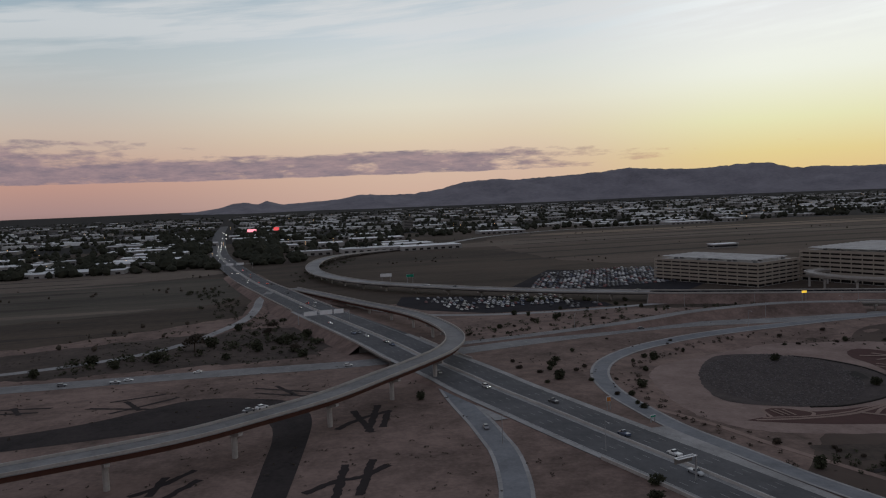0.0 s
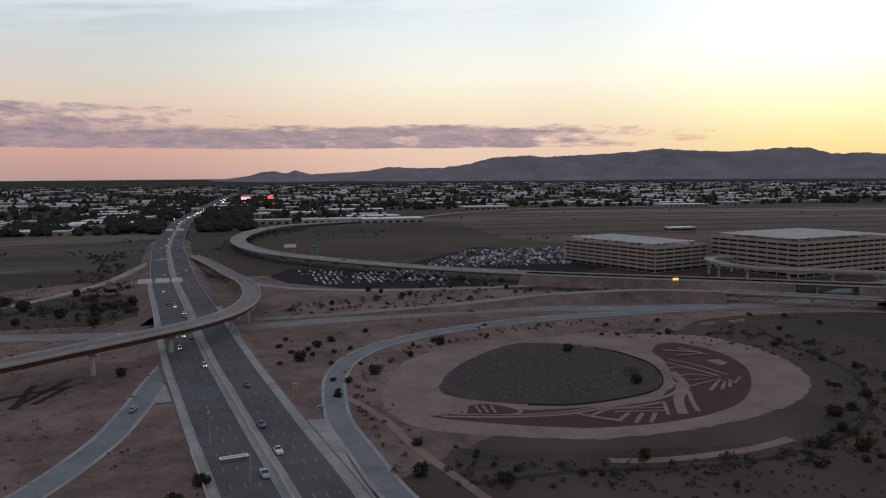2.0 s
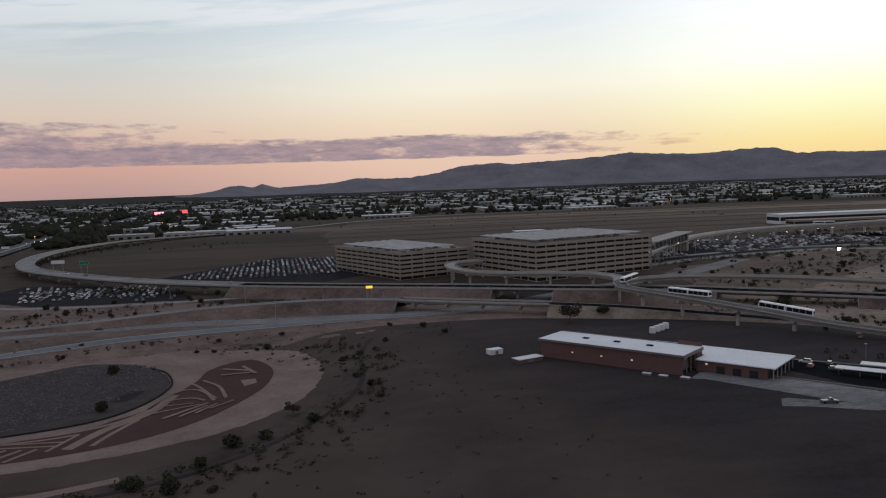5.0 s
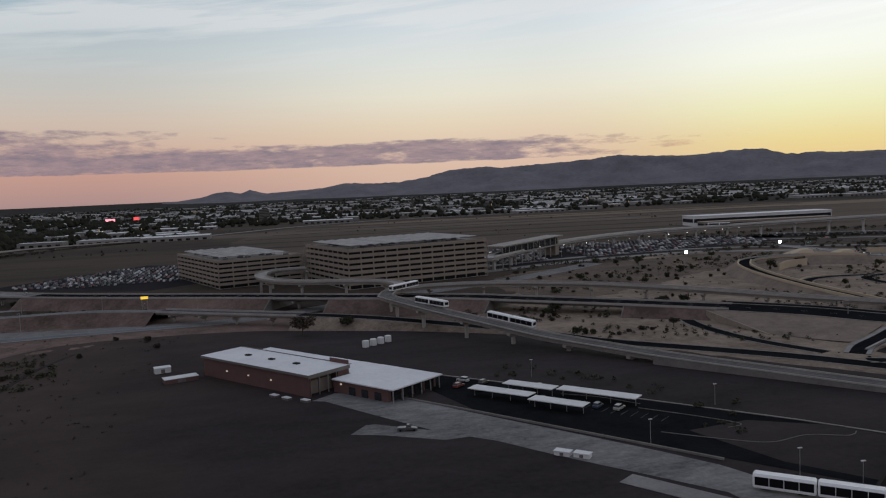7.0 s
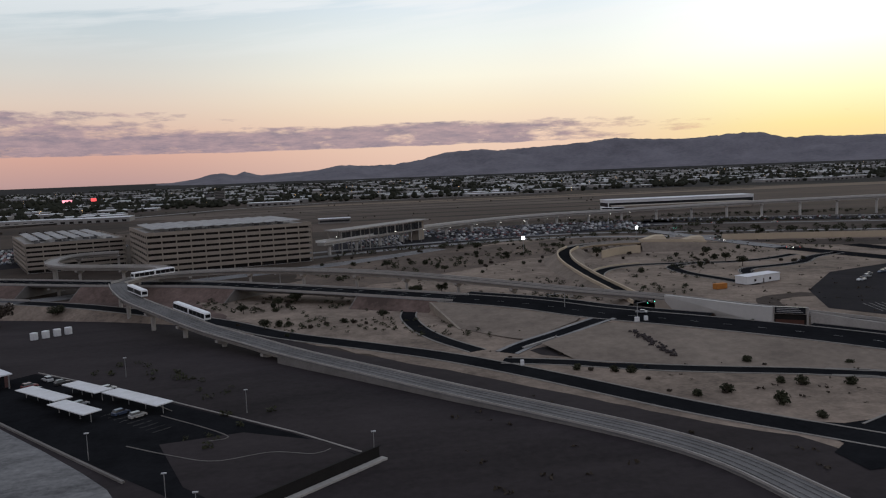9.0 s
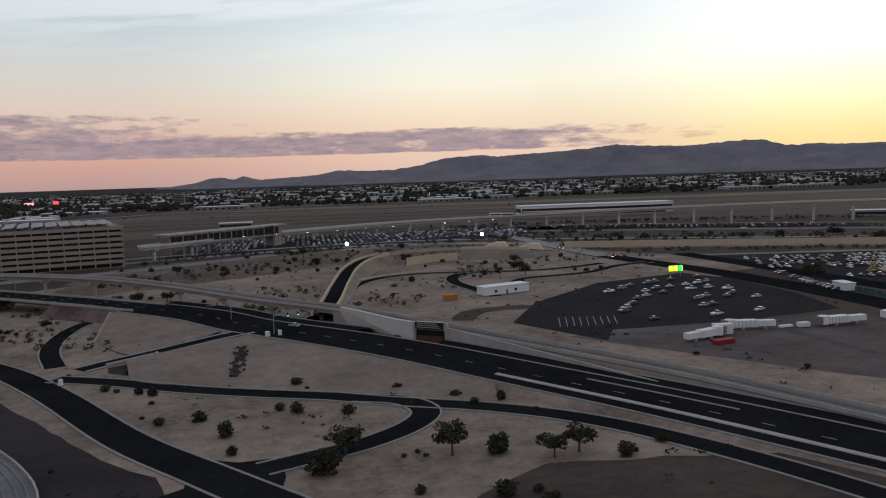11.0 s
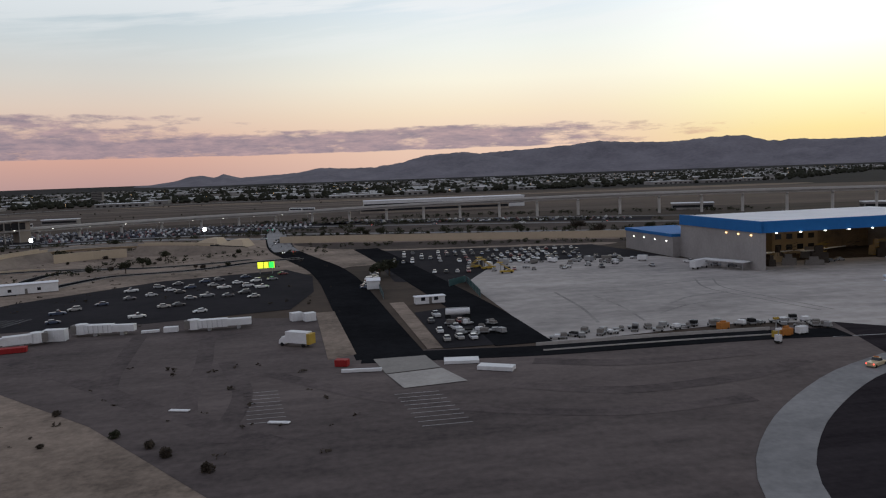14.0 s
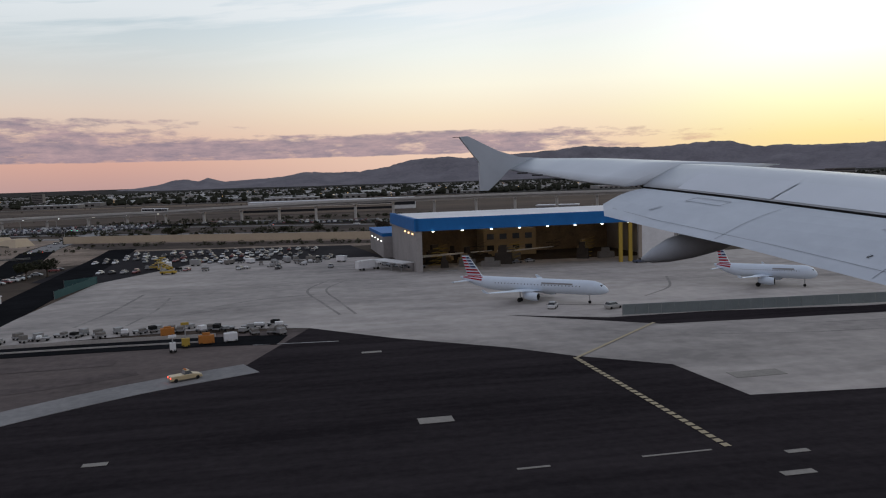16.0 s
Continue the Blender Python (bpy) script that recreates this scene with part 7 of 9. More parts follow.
for pts, w in (([(1030, 205), (1034, 230), (1036, 262)], 0.5), ([(1043, 203), (1046, 226), (1046, 250)], 0.4), ([(1062, 226), (1074, 236), (1090, 240)], 0.6), ([(1052, 212), (1066, 222), (1080, 226)], 0.35), ([(1096, 200), (1092, 222), (1088, 250), (1096, 275)], 0.4), ([(1100, 200), (1097, 222), (1094, 250), (1102, 272)], 0.35), ([(1180, 200), (1194, 214), (1204, 236)], 0.4), ([(1150, 196), (1170, 188), (1196, 180)], 0.5), ([(1070, 262), (1090, 268), (1112, 268)], 0.4), ([(1192, 152), (1214, 150), (1240, 152)], 0.35), ([(1168, 148), (1196, 142), (1240, 140)], 0.3)):
    strip(g, spline([(x, y, 0) for x, y in pts], 3), -w, w, 0.15)
tagged(g.put("tyre_marks", mat("tyre_mark", (0.16, 0.148, 0.142), 0.9, (0.30, 0.28, 0.26), 0.08, 1.0, 1.0)), "dark tyre marks on the pale apron", "marking", kind="structure")
g = Geo()
lift_k = 0.11
for pts, w in (([(868, 216), (881.6, 202), (890.5, 191), (900, 179.5), (907, 170.5), (915, 159), (926.5, 146.5), (945, 126)], 0.75), ([(902, 232), (902.5, 223), (904, 201), (905, 186), (907.2, 171.5)], 0.6), ([(922, 226), (922.8, 211.5), (924.3, 195), (925.1, 180), (925.4, 159), (927, 147)], 0.6), ([(940, 176), (966, 146), (1000, 128), (1030, 128)], 0.6), ([(990, 150), (1010, 140), (1036, 142), (1056, 150)], 0.7), ([(930, 190), (936, 160), (934, 130)], 0.6), ([(1000, 168), (1020, 160), (1050, 160)], 0.8)):
    strip(g, spline([(x, y, 0) for x, y in pts], 3), -w * 3.4, w * 3.4, lift_k)
    lift_k += 0.006
tagged(g.put("tyre_tracks", mat("dirt_track", (0.060, 0.049, 0.048), 0.95, (0.128, 0.104, 0.098), 0.06, 0.8, 1.0)), "dark tyre tracks across the dirt yard", "marking", kind="structure")

rnd = random.Random(77)
lot(1022, 364, -10, 2, 17, 9, 4.8, 0.55, "parked at the back of the apron", "apron yard vehicles", rnd, 0.16)
lot(1040, 330, -14, 1, 14, 9, 5.4, 0.5, "parked at the back of the apron", "apron yard vehicles", rnd, 0.18)
for k in range(7):
    x, y = 1030 + k * 12 + rnd.uniform(-3, 3), 345 + rnd.uniform(-10, 6)
    s = thing("equipment_unit", "boxy white ground power unit standing on the apron", "equipment", pose(x, y, 0.15, 0, 0, rnd.uniform(0, 180)), "ground equipment")
    Geo().box(-2.2, -1.1, 0.5, 2.2, 1.1, rnd.uniform(1.8, 3.0)).put("body", (white_panel, steel, dark_concrete)[k % 3], s)
    for xx in (-1.4, 1.4):
        Geo().cyl(0, 0, -0.9, 0.9, 0.35, 0.35, 10, pose(xx, 0, 0.35, 90)).put("axle", rubber, s)


# ---- plants ----
def leaf_cloud(g, cx, cy, cz, rx, ry, rz, count, size, rnd):
    """Many small leaf clumps through an uneven crown."""
    for _ in range(count):
        while True:
            p = Vector((rnd.uniform(-1, 1), rnd.uniform(-1, 1), rnd.uniform(-1, 1)))
            if p.length < 1:
                break
        p = p.normalized() * (p.length ** 0.5) * rnd.uniform(0.75, 1.12)
        c = Vector((cx + p.x * rx, cy + p.y * ry, cz + p.z * rz))
        s = size * rnd.uniform(0.6, 1.4)
        ax = [Vector((rnd.gauss(0, 1), rnd.gauss(0, 1), rnd.gauss(0, 0.7))).normalized() * s for _ in range(3)]
        g.add([c + ax[0], c - ax[0] * 0.7 + ax[1] * 0.6, c + ax[1] * 0.5 - ax[2] * 0.8, c + ax[2]], [(0, 1, 2), (0, 2, 3), (0, 3, 1), (1, 3, 2)])


def make_bush(seed, r, h, material):
    rnd = random.Random(seed)
    g = Geo()
    for _ in range(3 + seed % 3):
        leaf_cloud(g, rnd.uniform(-r, r) * 0.45, rnd.uniform(-r, r) * 0.45, h * rnd.uniform(0.4, 0.6), r * 0.65, r * 0.65, h * 0.42, 85, r * 0.17, rnd)
    b = g.put("bush", material)
    s = Geo()
    for k in range(5):
        a = k * 1.26 + seed
        s.cyl(0, 0, 0, h * 0.7, 0.06, 0.03, 5, pose(0, 0, 0, 22 * math.sin(a), 22 * math.cos(a)))
    s.put("woody_base", bark, b)
    return b


def make_tree(seed, r, h, material):
    rnd = random.Random(seed)
    t = thing("tree", "desert tree", "tree")
    s = Geo()
    s.cyl(0, 0, 0, h * 0.45, 0.24, 0.14, 8)
    for k in range(5):
        a = k * 72 + seed * 20
        s.cyl(0, 0, 0, h * 0.42, 0.11, 0.04, 6, pose(0, 0, h * 0.36, 38, 0, a))
    s.put("trunk", bark, t)
    g = Geo()
    for k in range(10):
        a, q = k * 2.4 + seed, r * rnd.uniform(0.25, 0.75)
        leaf_cloud(g, q * math.cos(a), q * math.sin(a), h * rnd.uniform(0.52, 0.84), r * rnd.uniform(0.3, 0.5), r * rnd.uniform(0.3, 0.5), h * rnd.uniform(0.12, 0.2), 105, r * 0.075, rnd)
    g.put("crown", material, t)
    return t


bushes = [make_bush(1, 1.6, 2.2, foliage), make_bush(2, 1.2, 1.5, dry_foliage), make_bush(3, 2.1, 2.8, foliage), make_bush(4, 1.4, 1.8, dry_foliage), make_bush(5, 0.9, 1.1, dry_foliage)]
trees = [make_tree(1, 3.4, 5.5, foliage), make_tree(2, 4.2, 6.2, dry_foliage), make_tree(3, 3.0, 5.0, foliage)]
BUSH_WORDS = ["rounded dark green desert shrub", "low dry brown shrub", "large dark green creosote bush", "sparse brown shrub", "small dry tuft of brush"]
TREE_WORDS = ["dark green palo verde tree", "spreading dry mesquite tree", "small green desert tree"]


def plant(x, y, kind, size, where, rnd, z=0.0):
    if kind < 5:
        o = copy_thing(bushes[kind], pose(x, y, z, 0, 0, rnd.uniform(0, 360)))
        label, cat = BUSH_WORDS[kind], "bush"
    else:
        o = copy_thing(trees[kind - 5], pose(x, y, z, 0, 0, rnd.uniform(0, 360)))
        label, cat = TREE_WORDS[kind - 5], "tree"
    o.scale = (size, size, size * rnd.uniform(0.8, 1.1))
    tagged(o, label + " " + where, cat)


rnd = random.Random(21)
for x, y, k, s in ((134.5, 336, 2, 1.7), (165, 313, 2, 1.6), (203, 372, 2, 1.6), (184, 346, 0, 1.2), (143, 366, 2, 1.4), (150, 378, 0, 1.5), (126, 330, 0, 0.9), (131, 352, 1, 1.3), (139, 358, 0, 1.2), (262, 352, 2, 1.5), (270, 292, 2, 1.5), (337, 260, 6, 0.8), (319, 236, 2, 1.7), (295, 210, 2, 1.6), (236, 212, 2, 1.2), (166, 202, 2, 1.4), (189, 197, 0, 1.6), (156, 492, 0, 1.5), (322, 490, 2, 1.6), (374, 486, 2, 1.5), (267, 617, 6, 1.0),
                   (305, 205, 2, 1.5), (311, 222, 2, 1.2), (328, 240, 0, 1.4), (344, 250, 0, 1.5), (140, 346, 0, 1.0), (150, 352, 1, 1.2), (148, 330, 0, 0.9), (158, 360, 1, 1.2), (109, 200, 2, 1.4), (104, 190, 0, 1.5), (65, 320, 2, 1.3)):
    plant(x, y, k, s, "on the bare interchange soil", rnd)
for x, y, k, s in ((-40, 500, 6, 1.9), (-30, 508, 2, 2.5), (9, 558, 6, 1.1), (17, 580, 7, 1.1), (23, 452, 2, 2.0), (-15, 566, 2, 1.8), (-2, 480, 2, 2.2), (12, 500, 2, 2.0), (-60, 470, 2, 2.2), (-80, 462, 2, 1.8), (-95, 480, 2, 2.2), (-120, 455, 2, 1.8), (5, 530, 6, 1.0), (30, 520, 2, 2.0), (20, 470, 6, 0.9), (-20, 462, 2, 1.6)):
    plant(x, y, k, s, "beside the freeway bank", rnd)
for _ in range(46):
    x, y = rnd.uniform(110, 420), rnd.uniform(330, 520)
    if (x - 250) ** 2 / 105**2 + (y - 300) ** 2 / 90**2 < 1 or abs(y - 440) < 13 or abs(x - 100) < 20:
        continue
    plant(x, y, rnd.choice((0, 1, 3, 1, 4)), rnd.uniform(0.7, 1.4), "scattered between the ramps", rnd)
for _ in range(34):
    a = rnd.uniform(0, 2 * math.pi)
    x, y = 258 + 106 * math.cos(a), 292 + 104 * math.sin(a)
    if x > 150 and y < 395:
        plant(x + rnd.uniform(-6, 6), y + rnd.uniform(-6, 6), rnd.choice((1, 3, 4, 0)), rnd.uniform(0.7, 1.4), "along the edge of the gravel oval", rnd)
for _ in range(20):
    plant(rnd.uniform(180, 420), rnd.uniform(500, 555), rnd.choice((0, 1, 2)), rnd.uniform(0.8, 1.5), "below the elevated ramp", rnd)
for x, y, k, s in ((751, 151, 5, 1.2), (771.5, 146, 5, 1.25), (790.5, 140, 5, 1.0), (796, 141.5, 7, 1.25), (746.2, 143, 2, 2.0), (780.4, 145, 2, 1.5), (804, 137, 2, 1.1), (726, 170, 2, 1.2), (719, 183, 0, 1.2), (710.5, 183, 0, 1.1), (704, 210, 0, 1.1), (699.5, 212, 0, 1.0), (741, 183, 0, 1.2), (737.5, 187, 0, 1.0), (753, 180, 0, 1.1), (777, 125, 2, 1.2), (783, 119, 2, 1.1), (728, 158, 0, 1.0), (814, 143, 2, 0.9), (790, 181, 0, 1.0), (780, 187, 0, 1.0), (767, 197, 0, 0.9), (741, 209, 2, 1.0), (690, 218, 2, 0.8), (916, 138, 0, 0.7), (923, 131, 3, 0.9), (927, 126, 3, 1.0), (934, 117, 3, 0.9), (902, 155, 4, 1.0), (877, 186, 4, 1.1), (857, 209, 4, 1.1), (905, 136, 4, 0.7)):
    plant(x, y, k, s, "on the tan landscaped gravel", rnd)
for _ in range(46):
    x, y = rnd.uniform(660, 830), rnd.uniform(125, 260)
    if abs((x - 790) + (y - 212) * 0.78) < 19:
        continue
    if x < 690 and y < 235:
        continue
    if x > 800 and y > 190:
        continue
    plant(x, y, rnd.choice((1, 3, 4, 4, 0)), rnd.uniform(0.5, 1.0), "on the tan landscaped gravel", rnd, 0.0)
for _ in range(95):
    x, y = rnd.uniform(620, 915), rnd.uniform(400, 600)
    if y < 640 - abs(x - 780) * 0.55:
        plant(x, y, rnd.choice((0, 1, 2, 2, 3, 5)), rnd.uniform(0.7, 1.3), "in the gravel beds by the garage", rnd)
for _ in range(44):
    x = rnd.uniform(950, 1280)
    plant(x, 560 - (x - 930) * 0.42 + rnd.uniform(-12, 60), rnd.choice((0, 2, 2, 5, 6)), rnd.uniform(0.8, 1.4), "planted along the retaining wall", rnd)
for _ in range(34):
    x, y = rnd.uniform(560, 700), rnd.uniform(300, 400)
    if abs(y - (431 - (x - 565) * 0.72)) > 12 and y > 700 - x * 0.65 - 30:
        plant(x, y, rnd.choice((0, 2, 3, 5)), rnd.uniform(0.7, 1.2), "on the gravel below the guideway", rnd)
plant(985, 335, 5, 1.7, "beside the guard building", rnd)
plant(980, 326, 7, 1.6, "beside the guard building", rnd)
plant(478, 372, 6, 1.5, "against the retaining bank", rnd)
plant(500, 380, 5, 1.3, "against the retaining bank", rnd)
for o in (*bushes, *trees):
    for c in (*o.children_recursive, o):
        bpy.data.objects.remove(c)


# ---- the city beyond ----
def make_warehouse(seed):
    rnd = random.Random(seed)
    l, w, h = rnd.uniform(40, 125), rnd.uniform(26, 58), rnd.uniform(5.5, 9)
    b = thing("warehouse", "low warehouse", "building")
    Geo().box(-l / 2, -w / 2, 0, l / 2, w / 2, h).put("wall", city_wall, b)
    Geo().box(-l / 2 + 0.5, -w / 2 + 0.5, h, l / 2 - 0.5, w / 2 - 0.5, h + 0.3).put("roof", city_roof, b)
    for k in range(int(l / 13)):
        x = -l / 2 + 5 + k * 13
        Geo().box(x, -w / 2 - 0.15, 0.6, x + 6.5, -w / 2 + 0.1, h * 0.55).put("loading_door", black_void, b)
    Geo().box(-l * 0.2, -2, h + 0.3, -l * 0.2 + 4, 2, h + 1.8).put("roof_unit", city_wall, b)
    return b


city_wall = mat("city_stucco", (0.36, 0.34, 0.32), 0.9, (0.24, 0.225, 0.21), 0.05, 0.5, 0.8, random_tint=0.7)
city_roof = mat("city_white_roof", (0.74, 0.74, 0.74), 0.7, (0.56, 0.56, 0.56), 0.05, 0.5, 0.6, random_tint=0.75)
stock = [make_warehouse(k) for k in range(9)]
rnd = random.Random(33)
taken = []
HOUSE_WORDS = ["pale flat-roofed warehouse in the distant business park", "long white-roofed industrial building", "low grey stucco commercial building"]


def road_x(y):
    return -57 - (y - 1373) * 0.03 if y > 1373 else 17 - (y - 762) * 0.121


count = 0
for k in range(6000):
    y = 1180 + 4300 * rnd.random() ** 1.7
    x = rnd.uniform(-0.62, 1.05) * y + 200
    if x > 60 and y < 1330 + 0 * x or x > 300 and y < 1760:
        continue
    if abs(x - road_x(y)) < 55:
        continue
    gap = 62 if y < 2300 else 78
    if any(abs(x - a) < gap * 1.35 and abs(y - b) < gap * 0.95 for a, b in taken):
        continue
    taken.append((x, y))
    o = copy_thing(stock[rnd.randrange(9)], pose(x, y, 0, 0, 0, rnd.choice((0, 0, 0, 2, -2))))
    tagged(o, HOUSE_WORDS[rnd.randrange(3)], "building")
    count += 1
    if count >= 300:
        break
for s in stock:
    for c in (*s.children_recursive, s):
        bpy.data.objects.remove(c)


g = Geo()
for _ in range(900):
    y = 2200 + 4600 * rnd.random() ** 1.2
    x = rnd.uniform(-0.62, 1.05) * y + 200
    if abs(x - road_x(y)) < 60 or any(abs(x - a) < 60 and abs(y - b) < 50 for a, b in taken):
        continue
    l, d, h = rnd.uniform(30, 90), rnd.uniform(20, 45), rnd.uniform(5, 9)
    g.box(x - l / 2, y - d / 2, 0, x + l / 2, y + d / 2, h, None, 0.4)
tagged(g.put("far_buildings", island_mat("far_building_paint", [(0.75, 0.75, 0.75), (0.16, 0.15, 0.14), (0.5, 0.49, 0.47), (0.10, 0.09, 0.09), (0.7, 0.7, 0.7), (0.25, 0.23, 0.21)], 0.9)), "far-off low buildings with pale roofs", "buildings", kind="stuff")


def far_trees(name, label, spots, rnd, material, lo, hi):
    g = Geo()
    for x, y in spots:
        r = rnd.uniform(lo, hi)
        h = r * rnd.uniform(1.0, 1.9)
        n = 6
        rings = []
        for z, q in ((0.0, 0.55), (0.35, 1.0), (0.75, 0.8)):
            rings.append([(x + r * q * rnd.uniform(0.65, 1.2) * math.cos(1.047 * k), y + r * q * rnd.uniform(0.65, 1.2) * math.sin(1.047 * k), h * (z + rnd.uniform(-0.08, 0.08))) for k in range(n)])
        g.loft(rings)
        b = len(g.v)
        g.v.append((x + rnd.uniform(-1, 1), y, h * 1.08))
        g.f += [(b - n + k, b - n + (k + 1) % n, b) for k in range(n)]
    ob = g.put(name, material)
    tagged(ob, label, "trees", kind="stuff")


spots = []
for _ in range(10500):
    y = 1150 + 5200 * rnd.random() ** 1.5
    x = rnd.uniform(-0.66, 1.1) * y + 200
    if (x > 20 and y < 1360) or (x > 300 and y < 1780) or abs(x - road_x(y)) < 24:
        continue
    if noise.noise((x * 0.004, y * 0.004, 0)) > -0.25 or rnd.random() < 0.3:
        spots.append((x, y))
far_trees("city_trees", "dark trees filling the gaps between distant buildings", spots, rnd, city_foliage, 4, 9)
spots = []
for _ in range(420):
    y = 1180 + 1500 * rnd.random() ** 1.3
    spots.append((road_x(y) + rnd.choice((-1, 1)) * rnd.uniform(26, 110) * (1 if y < 1800 else 1.6), y))
far_trees("freeway_trees", "tall dark trees lining the freeway in the city", spots, rnd, city_foliage, 5, 12)
spots = []
for _ in range(1500):
    x, y = (rnd.uniform(-600, -30), rnd.uniform(520, 1150)) if rnd.random() < 0.55 else (rnd.uniform(150, 1300), rnd.uniform(900, 1650))
    if noise.noise((x * 0.006, y * 0.02, 7)) > 0.28:
        spots.append((x, y))
far_trees("field_scrub", "low dark scrub dotted over the dry fields", spots, rnd, dry_foliage, 0.5, 1.9)
spots = [(rnd.uniform(180, 420), rnd.uniform(590, 660)) for _ in range(30)]
far_trees("ramp_scrub", "dark trees under the elevated ramp", [(p[0], 640 - (p[0] - 190) * 0.42 - 22 + rnd.uniform(-5, 5)) for p in spots], rnd, foliage, 1.6, 3.0)
g = Geo()
for _ in range(230):
    y = 1250 + 4500 * rnd.random() ** 1.4
    x = rnd.uniform(-0.62, 1.0) * y + 200
    if (x > 60 and y < 1400) or (x > 300 and y < 1800):
        continue
    g.cyl(x, y, 7.0, 7.9, 0.55, 0.55, 6)
    g.cyl(x, y, 0, 7.0, 0.08, 0.08, 4)
tagged(g.put("city_lights", lamp_warm), "small lit street lamps across the city", "lamps", kind="stuff")
g = Geo()
for k in range(46):
    y = 950 + k * 42
    for o in (-9, -4, 5):
        if rnd.random() < 0.28:
            g.box(road_x(y) + o - 0.5, y - 0.4, 0.7, road_x(y) + o + 0.5, y + 0.4, 1.5)
tagged(g.put("distant_headlights", lamp_white), "headlights of distant freeway traffic", "lamps", kind="stuff")
# field strips: mown and bare bands
patch("airfield_ground", [(420, 900), (800, 870), (1300, 790), (1900, 640), (2400, 1000), (1900, 1400), (1300, 1500), (700, 1640), (450, 1500)], 0.04, mat("bare_airfield_soil", (0.122, 0.092, 0.073), 0.95, (0.058, 0.046, 0.038), 0.006, 0.15, 1.0, streak=(8, 0.25)), "bare brown airfield soil", jitter=6, step=20)
for pts, m_, lab in (([(-700, 640), (-150, 700), (-20, 780), (-60, 1000), (-700, 900)], mat("grey_brown_field", (0.088, 0.075, 0.06), 0.95, (0.045, 0.04, 0.033), 0.01, 0.2, 1.0, streak=(8, 0.2)), "grey-brown dry grass strip"), ([(-700, 960), (-110, 1020), (-110, 1150), (-700, 1120)], mat("pale_bare_strip", (0.14, 0.112, 0.09), 0.95, (0.09, 0.07, 0.058), 0.01, 0.2, 0.9), "paler bare soil strip"),
                     ([(330, 1330), (700, 1300), (1300, 1220), (1300, 1330), (800, 1420), (420, 1440)], mat("pale_bare_strip", (0.14, 0.112, 0.09)), "paler bare soil strip"), ([(620, 1560), (1300, 1440), (1900, 1400), (1900, 1520), (1200, 1600), (700, 1640)], mat("tan_bare_strip", (0.19, 0.145, 0.11), 0.95, (0.14, 0.105, 0.08), 0.01, 0.2, 0.9), "tan bare soil strip")):
    patch("field_strip", pts, 0.05, m_, lab, jitter=4, step=20)


for k in range(9):
    y = 590 + k * 62
    x0, x1 = -700 + 40 * (k % 3), -90 - (y - 600) * 0.16 - 60 * (k % 2)
    w = 7 + 5 * ((k * 7) % 4)
    patch("field_strip", [(x0, y), ((x0 + x1) / 2, y + 9), (x1, y + 4), (x1 + 20, y + w), ((x0 + x1) / 2, y + w + 16), (x0, y + w + 4)], 0.055 + 0.002 * k, (mat("dark_weed_strip", (0.036, 0.03, 0.025), 0.95, (0.055, 0.044, 0.036), 0.01, 0.2, 1.0), mat("pale_bare_strip", (0.14, 0.112, 0.09)))[k % 4 == 2], ("dark weedy strip across the field", "paler bare soil strip")[k % 4 == 2], jitter=3, step=12)
for k in range(6):
    y = 1000 + k * 105
    x0, x1 = 330 + k * 40, 1150 + k * 90
    patch("field_strip", [(x0, y), ((x0 + x1) / 2, y + 16), (x1, y - 10), (x1, y + 14), ((x0 + x1) / 2, y + 38), (x0, y + 16)], 0.055 + 0.002 * k, mat("dark_weed_strip", (0.036, 0.03, 0.025)), "dark weedy strip across the field", jitter=4, step=14)


def building(name, label, x, y, turn, l, w, h, wall, roof, bands):
    b = thing(name, label, "building", pose(x, y, 0, 0, 0, turn))
    Geo().box(-l / 2, -w / 2, 0, l / 2, w / 2, h).put("wall", wall, b)
    Geo().box(-l / 2 - 0.4, -w / 2 - 0.4, h, l / 2 + 0.4, w / 2 + 0.4, h + 0.7).put("roof", roof, b)
    for k in range(bands):
        z = h * (k + 0.35) / bands
        Geo().box(-l / 2 + 1, -w / 2 - 0.12, z, l / 2 - 1, -w / 2 + 0.1, z + h / bands * 0.4).put("window_band", glass_dark, b)
        Geo().box(-l / 2 - 0.12, -w / 2 + 1, z, -l / 2 + 0.1, w / 2 - 1, z + h / bands * 0.4).put("window_band", glass_dark, b)


building("terminal_building", "long pale airport building with dark windows", 1125, 985, -4, 205, 34, 13, white_panel, white_roof, 1)
building("terminal_building", "low tan airport building behind the guideway", 1105, 935, -6, 180, 22, 7, tan_concrete, tan_concrete, 1)
building("office_tower", "dark mid-rise office block on the plain", 2056, 1275, -10, 40, 30, 31, dark_concrete, dark_concrete, 6)
building("hotel_block", "dark slab building among city trees", 420, 2150, 0, 26, 22, 30, dark_concrete, dark_concrete, 7)
for x, y, t in ((660, 1000, 0), (1330, 720, -25), (1450, 600, -25)):
    building("service_building", "low pale service building", x, y, t, 40, 16, 6, city_wall, white_roof, 1)


